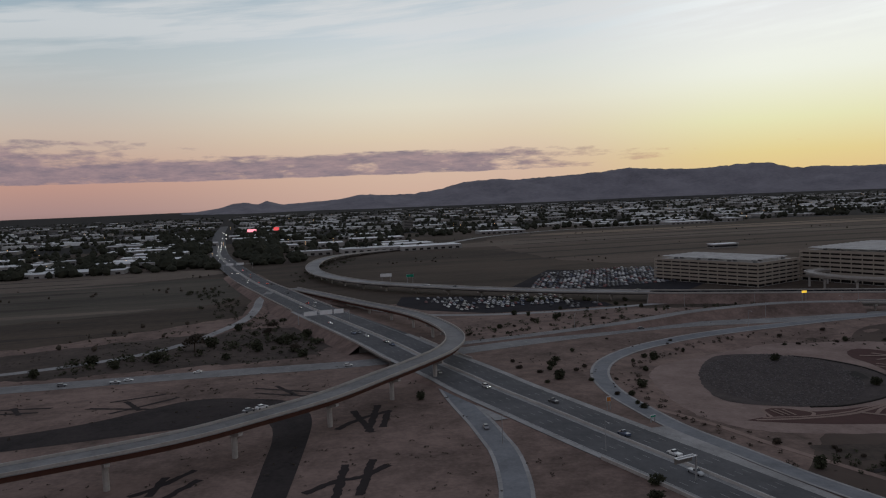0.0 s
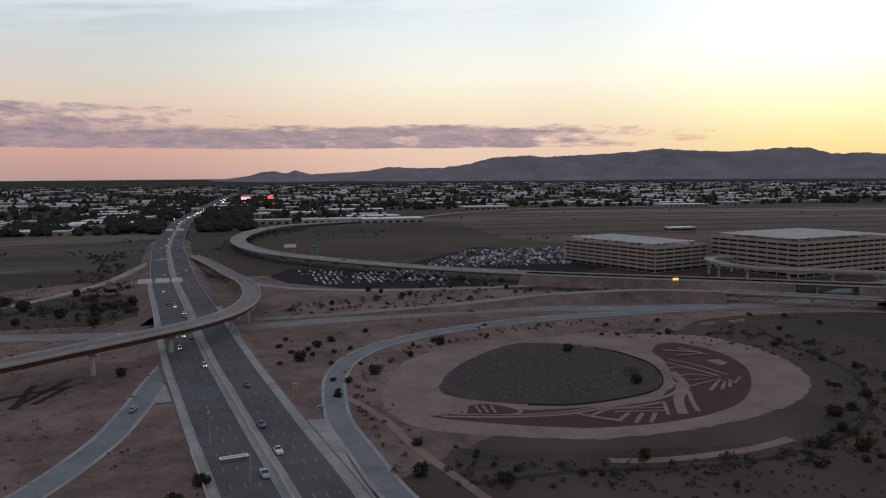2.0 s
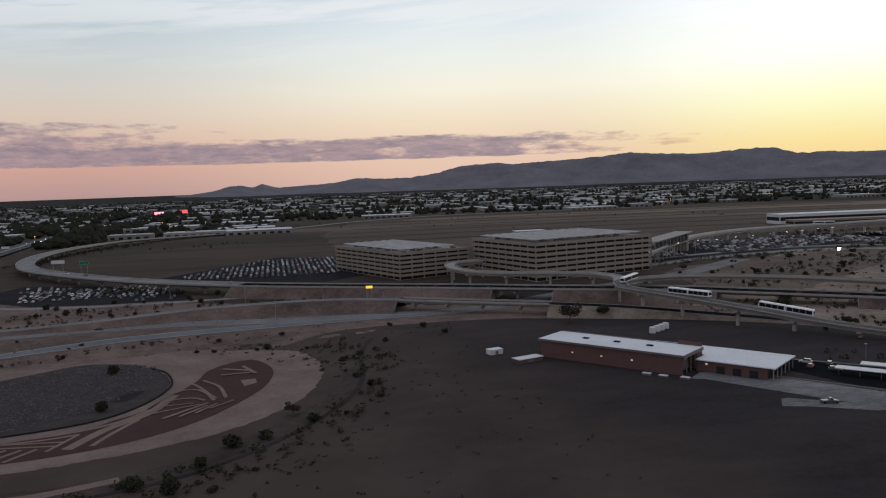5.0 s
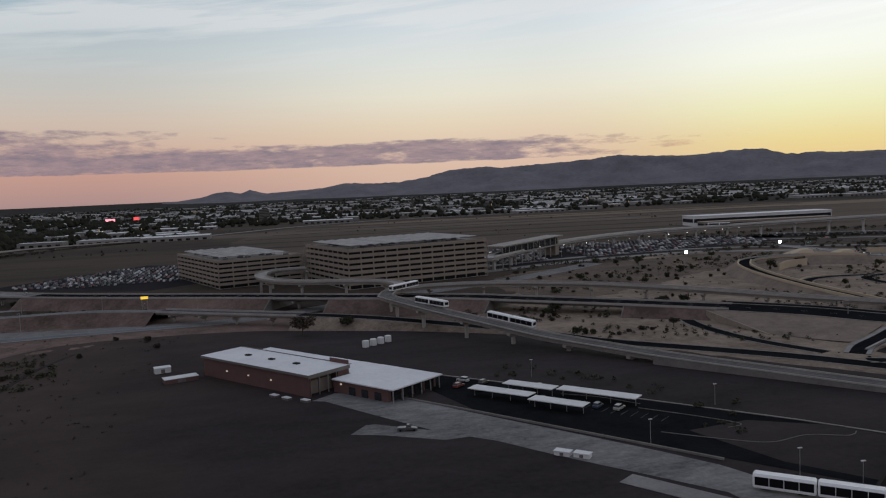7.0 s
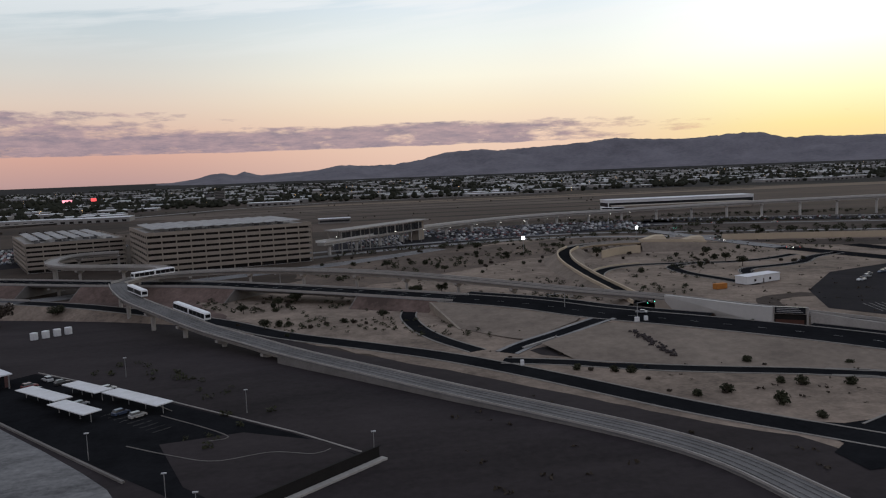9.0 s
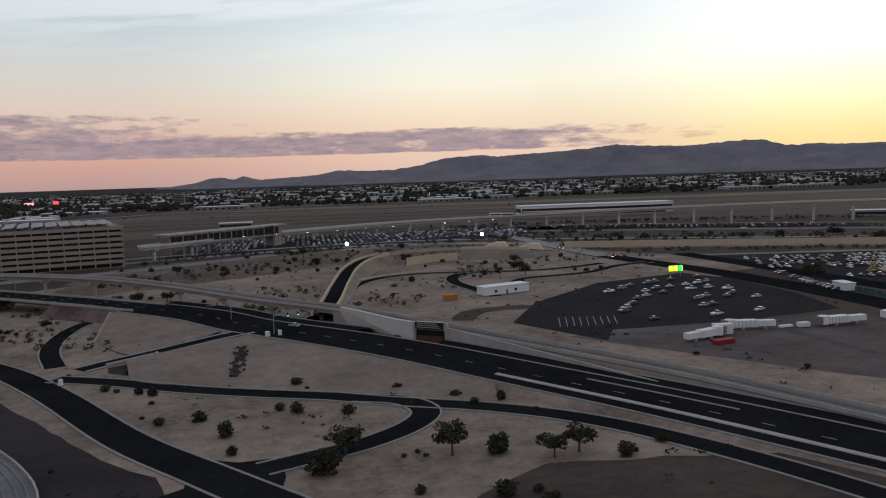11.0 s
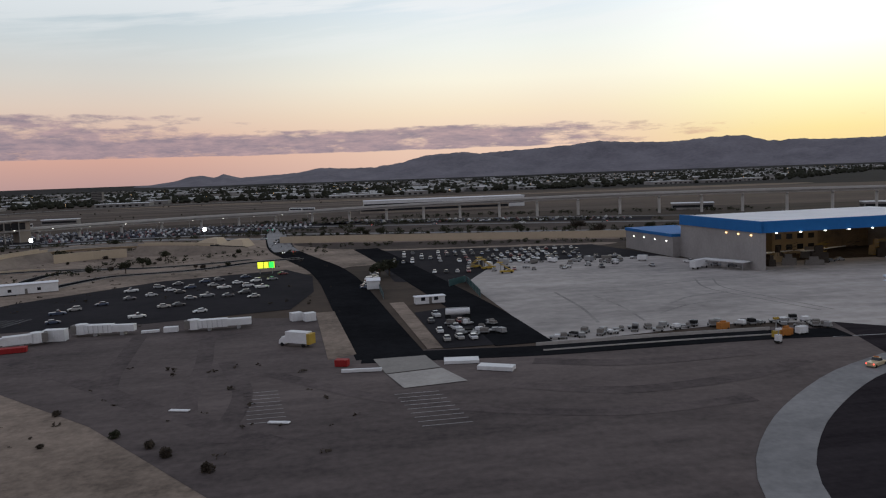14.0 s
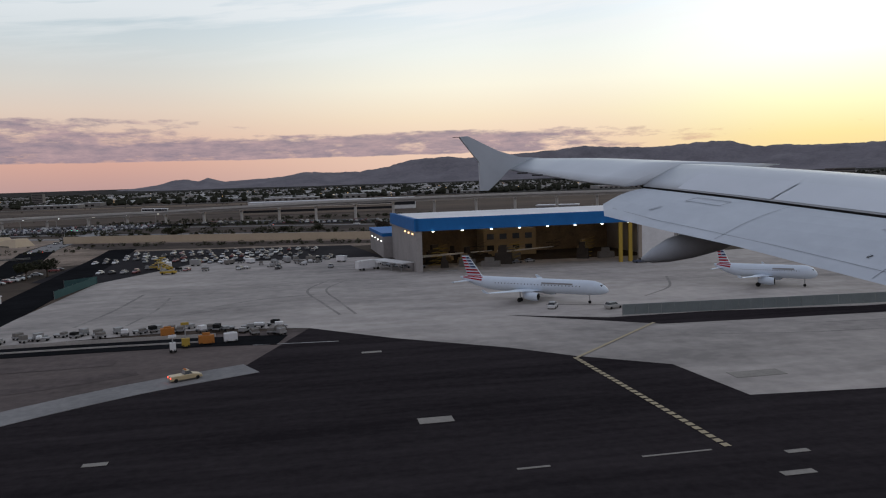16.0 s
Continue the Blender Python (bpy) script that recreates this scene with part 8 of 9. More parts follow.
# ---- signs, lamps and masts ----
def billboard(name, label, x, y, z, turn, w, h, face, frame_mat=None):
    s = thing(name, label, "sign", pose(x, y, 0, 0, 0, turn))
    Geo().box(-w / 2, -0.1, z - h / 2, w / 2, 0.25, z + h / 2).put("panel", frame_mat or grey_sign, s)
    Geo().box(-w / 2 + 0.15, -0.2, z - h / 2 + 0.15, w / 2 - 0.15, -0.1, z + h / 2 - 0.15).put("face", face, s)
    for k in (-0.35, 0.35):
        Geo().cyl(k * w, 0.1, 0, z - h / 2, 0.2, 0.2, 8).put("post", steel, s)
    return s


billboard("billboard", "pink lit advertising board above city roofs", -8, 2330, 16, 0, 26, 8, sign_pink)
billboard("billboard", "red lit sign above city roofs", 62, 2330, 18, 0, 15, 9, sign_red)
billboard("road_sign", "white back of a freeway sign", 128, 783, 12, 0, 12, 3.4, white_panel)
billboard("road_sign", "green freeway exit sign", 152, 778, 10.5, 0, 8, 3, green_sign)
billboard("road_sign", "green freeway sign over the ramp", 141, 260, 2.4, 15, 2.6, 0.9, green_sign)
billboard("warning_sign", "orange diamond warning sign on a post", 132.7, 280, 4.4, 0, 1.9, 1.9, orange_paint)
billboard("road_sign", "yellow and green lit guide sign at the ramp", 388, 487, 9.6, 0, 4.4, 1.8, sign_amber)
billboard("road_sign", "small yellow lit sign under the bridge", 520, 452, 5, 0, 3, 2.6, sign_amber)
s = billboard("message_sign", "lit yellow and green overhead lane sign", 931, 369, 4.2, 0, 8.0, 3.2, sign_yellow, black_void)
Geo().box(1.4, -0.26, 2.8, 3.6, -0.2, 5.6).put("green_panel", sign_green_lit, s, "lit green panel")
Geo().box(-1.2, -0.27, 2.8, -0.9, -0.19, 5.6).put("divider", black_void, s)
Geo().box(1.1, -0.27, 2.8, 1.4, -0.19, 5.6).put("divider", black_void, s)


def gantry(x, y, z, turn, span, panels, label):
    s = thing("sign_gantry", label, "sign gantry", pose(x, y, z, 0, 0, turn))
    for e in (0, span):
        Geo().cyl(e, 0, 0, 7.2, 0.3, 0.25, 8).put("post", steel, s)
    for zz in (6.0, 7.0):
        Geo().box(0, -0.12, zz, span, 0.12, zz + 0.2).put("truss_chord", steel, s)
    for x0, w in panels:
        p = Geo().box(x0, -0.35, 5.6, x0 + w, -0.2, 8.6).put("sign_panel", white_panel, s, "pale back of a sign panel")
        Geo().box(x0 + 0.2, -0.2, 5.8, x0 + w - 0.2, -0.16, 8.4).put("sign_face", green_sign, p)


def sign_frame(x, y, z, turn, label):
    """An overhead sign on one post: a flat white walkway frame above its panel."""
    s = thing("overhead_sign", label, "road sign", pose(x, y, z, 0, 0, turn))
    for y0, y1 in ((-0.9, -0.55), (0.55, 0.9)):
        Geo().box(-3.6, y0, 6.3, 3.6, y1, 6.5).put("frame_rail", white_panel, s)
    for k in range(2):
        Geo().box(-3.6 + k * 6.85, -0.55, 6.32, -3.25 + k * 6.85, 0.55, 6.48).put("frame_end", white_panel, s)
    Geo().box(-3.2, -0.5, 6.1, 3.2, 0.5, 6.3).put("walkway", steel, s)
    Geo().box(-3.4, 0.9, 4.4, 3.4, 1.05, 6.25).put("panel", dark_concrete, s)
    Geo().cyl(3.9, 0, -2.2, 6.4, 0.3, 0.25, 8).put("post", steel, s)


sign_frame(117.5, 198, 1.9, 13, "white overhead freeway sign frame on a steel post")
gantry(26, 541, 5, 8, 36, ((4, 9), (15, 9), (25, 7)), "wide steel gantry across the freeway")
gantry(-45, 1110, 1.5, 5, 40, ((4, 10), (18, 10)), "distant gantry with green signs across the freeway")


def street_lamp(x, y, z, turn, h, label, lit=False):
    s = thing("street_lamp", label, "street lamp", pose(x, y, z, 0, 0, turn))
    Geo().cyl(0, 0, 0, h, 0.16, 0.09, 8).put("mast", steel, s)
    Geo().box(0, -0.05, h - 0.1, 2.6, 0.05, h).put("arm", steel, s)
    Geo().box(2.0, -0.18, h - 0.22, 2.9, 0.18, h - 0.06).put("lamp_head", lamp_white if lit else grey_sign, s)


for x, y, z in ((262, 462, 0), (330, 452, 0), (393, 455, 0), (258, 559, 0), (200, 470, 0), (310, 520, 0), (360, 506, 0), (420, 470, 0), (108, 231, 0.6), (79, 251, 0), (300, 428, 0), (560, 445, 0), (600, 420, 0)):
    street_lamp(x, y, z, rnd.choice((0, 90, 180, 270)), 10, "grey steel street lamp beside the road")
for k in range(13):
    street_lamp(640 + k * 26, 640 + k * 10, 0, 0, 11, "tall parking lot lamp with lit heads", True)
for x, y, h in ((773, 545, 9), (878, 580, 9)):
    s = thing("flood_mast", "mast with a bright white floodlight", "floodlight", pose(x, y, 0))
    Geo().cyl(0, 0, 0, h, 0.15, 0.12, 8).put("mast", steel, s)
    Geo().box(-1.0, -0.3, h, 1.0, 0.3, h + 2.2).put("lamp_head", glow("bright_flood", (1.0, 1.0, 0.98), 9.0), s)


def signal(x, y, z, turn, label):
    s = thing("traffic_signal", label, "traffic signal", pose(x, y, z, 0, 0, turn))
    Geo().cyl(0, 0, 0, 6.5, 0.15, 0.12, 8).put("mast", steel, s)
    Geo().box(0, -0.08, 6.2, 9, 0.08, 6.4).put("arm", steel, s)
    for k in (5, 8.6):
        h = Geo().box(k - 0.25, -0.3, 5.5, k + 0.25, 0.05, 6.9).put("signal_head", rubber, s)
        Geo().box(k - 0.15, -0.36, 5.6, k + 0.15, -0.3, 5.95).put("green_light", signal_green, h, "lit green light")


signal(733, 268, 3.1, 20, "traffic signal on a mast arm at the junction")
signal(716, 300, 3.4, 200, "traffic signal on a mast arm at the junction")
signal(917, 600, 0.2, 30, "traffic signal at the terminal road")
for x, y, z, l, label in ((731, 264, 3.2, 1.6, "white control cabinet at the junction"), (735, 265, 3.2, 1.2, "white control cabinet at the junction"), (676, 228, 0.2, 1.0, "small white cabinet by the kerb")):
    s = thing("cabinet", label, "cabinet", pose(x, y, z))
    Geo().box(-l / 2, -0.5, 0.1, l / 2, 0.5, 1.7).put("body", white_panel, s)
    Geo().box(-l / 2 - 0.1, -0.6, 0, l / 2 + 0.1, 0.6, 0.12).put("plinth", concrete, s)


# underpass portal below the guideway, with its lit message board
p = thing("underpass_portal", "pale concrete underpass portal with a dark mouth", "portal", pose(783.7, 249.3, 0, 0, 0, -36))
Geo().box(-5.6, 0.4, 4.6, 5.8, 1.6, 7.2).put("lintel", concrete, p)
Geo().box(5.4, 0.3, 0, 6.2, 1.8, 7.0).put("side_pier", concrete, p)
Geo().box(-6.2, 0.3, 0, -5.4, 1.8, 7.0).put("side_pier", concrete, p)
# flat black sheet in place of the shade inside the opening
Geo().box(-5.4, 1.3, 0.2, 5.4, 1.5, 4.6).put("mouth", black_void, p, "black sheet painting the shade in the underpass mouth")
Geo().box(-5.0, 0.9, 0.2, 4.6, 1.2, 2.4).put("inner_wall", rust_girder, p, "rusty brown inner wall")
Geo().box(-5.2, -0.1, 4.9, 5.0, 0.4, 7.3).put("message_board", glass_dark, p, "dark message board")
for k in range(3):
    Geo().box(-4.6, -0.14, 5.3 + k * 0.65, 4.2 - k * 0.7, -0.1, 5.6 + k * 0.65).put("text_bar", steel, p)
# flared white side wall running back from the portal, and the long wall beyond it
g = Geo()
rings = []
for x, y, lo, hi in ((756.5, 293, 6.4, 7.0), (762, 282, 5.2, 7.1), (767.5, 271, 3.4, 7.1), (773, 260, 1.6, 7.1), (778.6, 252.6, 0.1, 7.1)):
    rings.append([(x, y, lo), (x, y, hi), (x + 1.2, y + 0.8, hi), (x + 1.2, y + 0.8, 0)])
g.loft(rings)
tagged(g.put("portal_wall", mat("clean_white_concrete", (0.50, 0.485, 0.46), 0.85, (0.40, 0.385, 0.36), 0.1, 1.0)), "flared white concrete wall beside the underpass", "wall", kind="structure")
g = Geo()
sweep(g, spline([(789, 245, 0), (802, 226, 0), (818, 202, 0), (832, 181, 0)], 5), lambda q: [(-0.3, 0), (0.3, 0), (0.3, 0.6 + 0.075 * (q.y - 175)), (-0.3, 0.6 + 0.075 * (q.y - 175))])
tagged(g.put("portal_wall", concrete), "long pale concrete wall along the sunken lane", "wall", kind="structure")
for x, y, z in ((901, 538, 0), (882, 562, 0)):
    s = thing("concrete_mound", "tan concrete wedge abutment", "abutment", pose(x, y, z, 0, 0, -20))
    Geo().add([(-12, -9, 0), (12, -9, 0), (12, 9, 0), (-12, 9, 0), (2, -5, 5), (9, -5, 5), (9, 6, 5), (2, 6, 5)], [(0, 1, 5, 4), (1, 2, 6, 5), (2, 3, 7, 6), (3, 0, 4, 7), (4, 5, 6, 7)]).put("wedge", tan_wall, s)


# ---- low brush and tufts, too many to count ----
def tufts(name, label, count, box, seed, keep, material, lo, hi):
    rnd = random.Random(seed)
    g = Geo()
    n = 0
    while n < count:
        x, y = rnd.uniform(box[0], box[2]), rnd.uniform(box[1], box[3])
        if noise.noise((x * 0.03, y * 0.03, seed)) + rnd.uniform(-0.35, 0.35) < 0.05 or not keep(x, y):
            n += 0.34
            continue
        n += 1
        r = rnd.uniform(lo, hi)
        for _ in range(4):
            c = Vector((x + rnd.uniform(-r, r), y + rnd.uniform(-r, r), r * rnd.uniform(0.15, 0.5)))
            ax = [Vector((rnd.gauss(0, 1), rnd.gauss(0, 1), rnd.gauss(0, 0.6))).normalized() * r * 0.6 for _ in range(3)]
            g.add([c + ax[0], c - ax[0] * 0.8 + ax[1] * 0.5, c - ax[1] + ax[2] * 0.2, c + ax[2]], [(0, 1, 2), (0, 2, 3), (0, 3, 1), (1, 3, 2)])
    tagged(g.put(name, material), label, "brush", kind="stuff")


def off_roads(x, y):
    if abs(y - 433) < 15 or abs(x - (150 - (y - 150) * 0.185)) < 21:
        return False
    e = ((x - 256) / 92) ** 2 + ((y - 295) / 92) ** 2
    return e > 1.0


def off_streets(x, y):
    return abs((x - 752) + (y - 257) * 0.8) > 22 and abs((x - 640) + (y - 262) * 0.72) > 14


tufts("desert_brush", "low dry brush scattered over bare soil", 2600, (-250, 170, 420, 560), 3, off_roads, dry_foliage, 0.35, 0.9)
tufts("ditch_brush", "dense dark scrub along the ditch", 700, (190, 180, 375, 390), 4, lambda x, y: abs(math.hypot((x - 262) / 1.03, y - 292) - 100) < 13 and (x > 300 or y < 215), foliage, 0.5, 1.3)
tufts("gravel_brush", "small planted shrubs dotted over gravel", 900, (640, 110, 960, 560), 5, off_streets, dry_foliage, 0.4, 1.1)
tufts("freeway_brush", "dark weeds along the freeway bank", 500, (-130, 440, 60, 600), 6, lambda x, y: x < 40 - (y - 440) * 0.2, foliage, 0.5, 1.4)


# ---- shrub masses along the roads, too many to count ----
def shrub_mass(name, label, count, place, seed, lo, hi, material):
    rnd = random.Random(seed)
    g = Geo()
    for _ in range(count):
        x, y = place(rnd)
        r = rnd.uniform(lo, hi)
        for _ in range(2):
            leaf_cloud(g, x + rnd.uniform(-r, r) * 0.6, y + rnd.uniform(-r, r) * 0.6, r * 0.55, r * 0.75, r * 0.75, r * 0.55, 16, r * 0.26, rnd)
    tagged(g.put(name, material), label, "bushes", kind="stuff")


def along(points, width):
    """A random place within a belt along a line."""
    path = spline([(x, y, 0) for x, y in points], 4)
    rs = sides(path)
    def pick(rnd):
        k = rnd.randrange(len(path))
        q = path[k] + rs[k] * rnd.uniform(-width, width)
        return q.x, q.y
    return pick


shrub_mass("belt_shrubs", "small dark trees in the depot parking lot", 26, along([(545, 268), (562, 262), (580, 232), (596, 200), (580, 182)], 7), 60, 0.8, 1.8, foliage)
shrub_mass("belt_shrubs", "dark shrubs along the gravel beds by the garage", 150, along([(625, 470), (700, 500), (770, 540), (850, 570), (900, 560)], 26), 51, 1.0, 2.6, foliage)
shrub_mass("belt_shrubs", "dark shrubs along the retaining wall belt", 150, along([(935, 560), (1000, 540), (1100, 500), (1200, 455), (1290, 420)], 14), 52, 1.2, 3.0, foliage)
shrub_mass("belt_shrubs", "brown and green shrubs at the edge of the big lot", 120, along([(640, 590), (740, 615), (860, 640), (980, 680), (1060, 720)], 10), 53, 1.2, 3.0, foliage)
shrub_mass("belt_shrubs", "scattered shrubs on gravel below the guideway", 230, along([(560, 395), (620, 372), (690, 340), (735, 330), (745, 400)], 24), 54, 0.8, 2.0, foliage)
shrub_mass("belt_shrubs", "brown shrubs beside the cross road", 120, along([(130, 462), (200, 478), (280, 490), (360, 492), (420, 470)], 12), 56, 0.8, 1.9, foliage)
shrub_mass("belt_shrubs", "brown shrubs along the loop ramp", 90, along([(163, 205), (159, 235), (157, 270), (160, 300), (169, 330), (186, 358), (212, 382), (250, 400), (300, 409)], 3.5), 57, 0.6, 1.4, dry_foliage)
shrub_mass("belt_shrubs", "dark brush by the far freeway bank", 130, along([(-60, 860), (-30, 700), (-5, 600), (5, 520), (20, 470)], 18), 58, 1.2, 3.0, foliage)
shrub_mass("belt_shrubs", "dark brush between freeway and ramp", 90, along([(60, 880), (60, 960), (90, 1080), (140, 1200)], 22), 59, 1.2, 2.6, foliage)
shrub_mass("belt_shrubs", "large dark bushes on the freeway bank", 60, along([(-110, 470), (-50, 490), (-5, 500), (25, 520), (30, 470)], 16), 61, 1.8, 3.8, foliage)
shrub_mass("belt_shrubs", "dark bushes beside the interchange ramps", 60, along([(130, 480), (170, 500), (240, 520), (330, 512), (400, 492)], 12), 62, 1.0, 2.4, foliage)
shrub_mass("belt_shrubs", "dark shrubs on the gravel between guideway and boulevard", 150, along([(600, 330), (640, 305), (690, 285), (740, 262)], 16), 63, 0.6, 1.6, foliage)
shrub_mass("belt_shrubs", "dark scrub round the gravel oval", 170, along([(175, 200), (230, 202), (290, 205), (335, 232), (362, 270), (372, 320), (355, 372)], 9), 64, 0.7, 2.0, foliage)
shrub_mass("belt_shrubs", "brown scrub near the oval", 150, along([(120, 120), (180, 150), (260, 160), (330, 170)], 26), 65, 0.4, 1.2, dry_foliage)
shrub_mass("belt_shrubs", "dark shrubs in the beds by the ramps", 120, along([(770, 330), (800, 380), (850, 440), (900, 470), (960, 470)], 18), 66, 0.7, 1.8, foliage)


patch("scrub_ground", [(942, 534), (1000, 510), (1136, 452), (1260, 400), (1240, 372), (1120, 432), (1012, 456), (976, 474), (952, 500)], 0.1, scrub_soil, "dark scrub soil below the tan wall", jitter=2)
patch("scrub_ground", [(915, 640), (1010, 560), (1140, 500), (1290, 430), (1330, 520), (1150, 640), (980, 720), (900, 740)], 0.07, scrub_soil, "dark planted strip behind the tan wall", jitter=3)
patch("scrub_ground", [(620, 420), (700, 455), (760, 500), (840, 530), (890, 560), (880, 620), (800, 612), (700, 590), (620, 540)], 0.085, mat("brown_garden_soil", (0.165, 0.126, 0.100), 0.95, (0.072, 0.056, 0.046), 0.03, 0.6, 1.0), "brown planted soil between the garage and the ramps", jitter=3)
road("terminal_road_top", [(922.5, 710, 0.05), (928, 600, 0.05), (933, 520, 0.05), (938, 478, 0.05)], 15, concrete_road, "pale concrete stretch of the terminal road", lanes=3, edge=False)
shrub_mass("belt_shrubs", "dark shrubs below the tan wall", 90, along([(950, 510), (1010, 485), (1110, 448), (1220, 398)], 9), 74, 0.9, 2.2, foliage)
# ---- roads, cars and planting between the retaining wall and the far guideway ----
for pts, w in (([(880, 760, 0), (980, 710, 0), (1120, 640, 0), (1260, 560, 0), (1420, 460, 0)], 11), ([(1000, 800, 0), (1120, 735, 0), (1260, 650, 0), (1420, 545, 0)], 8)):
    road("service_drive", pts, w, ramp_asphalt, "pale airport service drive beyond the wall", lanes=1, edge=False)
patch("parking_lot", [(960, 745), (1100, 680), (1230, 600), (1250, 640), (1130, 718), (985, 790)], 0.09, old_asphalt, "asphalt parking lot beyond the retaining wall", "parking lot", smooth=False)
rnd = random.Random(91)
spots = []
for r in range(4):
    for c in range(52):
        if rnd.random() < 0.62:
            spots.append((975 + c * 4.8 + r * 5, 752 - c * 2.62 + r * 10.5, 62 + rnd.choice((0, 180))))
simple_cars("parked_cars", "rows of parked cars beyond the retaining wall", spots, rnd)
for k, (x, y, t) in enumerate(((1010, 690, -27), (1060, 668, 153), (1130, 634, -29), (1190, 601, 151), (1250, 565, -32))):
    c = place_car(x, y, 0.2, t, "driving on the service drive", "service drive traffic", k % 3)
    for q in (-0.6, 0.6):
        Geo().box(-2.42, q - 0.14, 0.75, -2.3, q + 0.14, 0.95).put("tail_light", lamp_red, c, "lit red tail light")
shrub_mass("belt_shrubs", "dark trees and shrubs beyond the retaining wall", 170, along([(900, 640), (1000, 610), (1110, 560), (1220, 505), (1320, 450)], 22), 71, 1.4, 3.2, foliage)
shrub_mass("belt_shrubs", "dark shrubs along the service drive", 150, along([(900, 790), (1000, 735), (1140, 665), (1280, 580), (1400, 500)], 12), 72, 1.2, 3.0, foliage)
shrub_mass("belt_shrubs", "dark shrubs below the far guideway", 150, along([(880, 830), (1000, 815), (1110, 790), (1250, 735), (1380, 665)], 20), 73, 1.2, 3.2, foliage)


# ---- the wing of the aircraft that carries the camera, as it stands at the end of the flight ----
def airliner_wing():
    w = thing("aircraft_wing", "pale grey airliner wing with lowered flaps and a wingtip fence", "aircraft wing", pose(1088, 0, 34))
    def section(y, le, crest_x, crest_z, te_x, te_z, nose, low):
        """Upper skin from the leading edge over the crest to the trailing edge, then a thin under skin."""
        pts = [(le, y, crest_z - nose)]
        for u in (0.25, 0.5, 0.75):
            pts.append((le + (crest_x - le) * u, y, crest_z - nose * (1 - u) ** 2.2))
        for u in (0.0, 0.25, 0.5, 0.75, 1.0):
            pts.append((crest_x + (te_x - crest_x) * u, y, crest_z + (te_z - crest_z) * u ** 1.35))
        pts += [(te_x + 0.04, y, te_z - 0.025), ((te_x + crest_x) / 2, y, te_z - low), (crest_x, y, te_z - low)]
        return pts
    slot = [(3.2, 8.18, -1.19), (5.5, 7.48, -0.92), (6.94, 7.03, -0.722), (8.82, 6.45, -0.535), (10.12, 6.05, -0.405), (11.28, 5.65, -0.295), (11.85, 5.42, -0.24)]
    def slot_at(y):
        return (float(np.interp(y, [s[0] for s in slot], [s[k] for s in slot])) for k in (1, 2))
    # main box, from the cabin side out to the aileron
    stations = []
    for y, le, cx, cz in ((3.2, 12.6, 9.6, -0.95), (5.5, 11.3, 8.8, -0.62), (6.94, 10.5, 8.2, -0.43), (8.06, 9.9, 7.75, -0.29), (8.82, 9.5, 7.42, -0.2), (10.12, 8.9, 6.85, -0.06), (11.28, 8.2, 6.38, 0.05), (11.85, 7.9, 6.12, 0.1)):
        tx, tz = slot_at(y)
        stations.append((y, le, cx, cz, tx, tz))
    Geo().loft([section(*s, 0.28, 0.05) for s in stations]).put("wing_box", wing_paint, w, "", True)
    outer = [(11.86, 7.9, 6.12, 0.1, 5.1, -0.215), (12.6, 7.3, 5.8, 0.165, 4.86, -0.155), (13.3, 6.8, 5.45, 0.225, 4.62, -0.075), (14.2, 6.2, 5.0, 0.3, 4.36, 0.03), (15.1, 5.4, 4.55, 0.34, 4.08, 0.135)]
    Geo().loft([section(*s, 0.05, -0.02) for s in outer]).put("outer_wing", wing_paint, w, "", True)
    # flap: upper skin curls down from the slot to its trailing edge
    rings = []
    for y, sx, sz, tx, tz in ((3.2, 8.15, -1.22, 7.05, -1.75), (5.5, 7.45, -0.95, 6.3, -1.50), (6.94, 7.0, -0.75, 5.85, -1.26), (8.82, 6.42, -0.56, 5.27, -0.97), (10.12, 6.02, -0.43, 4.88, -0.815), (11.28, 5.62, -0.32, 4.53, -0.66), (11.8, 5.42, -0.27, 4.72, -0.50)):
        ring = []
        for u in (0.0, 0.2, 0.4, 0.6, 0.8, 1.0):
            ring.append((sx + (tx - sx) * u, y, sz + (tz - sz) * u + 0.045 * math.sin(math.pi * u)))
        ring += [((sx + tx) / 2, y, (sz + tz) / 2 - 0.03), (sx + 0.05, y, sz - 0.12)]
        rings.append(ring)
    flap = Geo().loft(rings).put("flap", flap_paint, w, "lowered grey flap with dark scuff marks")
    def on_flap(y, u, lift=0.008):
        v = [float(np.interp(y, [3.2, 5.5, 6.94, 8.82, 10.12, 11.28, 11.8], q)) for q in ((8.15, 7.45, 7.0, 6.42, 6.02, 5.62, 5.42), (-1.22, -0.95, -0.75, -0.56, -0.43, -0.32, -0.27), (7.05, 6.3, 5.85, 5.27, 4.88, 4.53, 4.72), (-1.75, -1.50, -1.26, -0.97, -0.815, -0.66, -0.5))]
        return (v[0] + (v[2] - v[0]) * u, y, v[1] + (v[3] - v[1]) * u + 0.045 * math.sin(math.pi * u) + lift)
    def line_on_flap(y0, u0, y1, u1, half, name, material):
        g = Geo()
        n = 8
        for k in range(n):
            a, b = [(y0 + (y1 - y0) * t, u0 + (u1 - u0) * t) for t in (k / n, (k + 1) / n)]
            if abs(y1 - y0) > abs(u1 - u0):
                g.add([on_flap(a[0], a[1] - half), on_flap(b[0], b[1] - half), on_flap(b[0], b[1] + half), on_flap(a[0], a[1] + half)], [(0, 1, 2, 3)])
            else:
                g.add([on_flap(a[0] - half, a[1]), on_flap(b[0] - half, b[1]), on_flap(b[0] + half, b[1]), on_flap(a[0] + half, a[1])], [(0, 1, 2, 3)])
        g.put(name, material, flap)
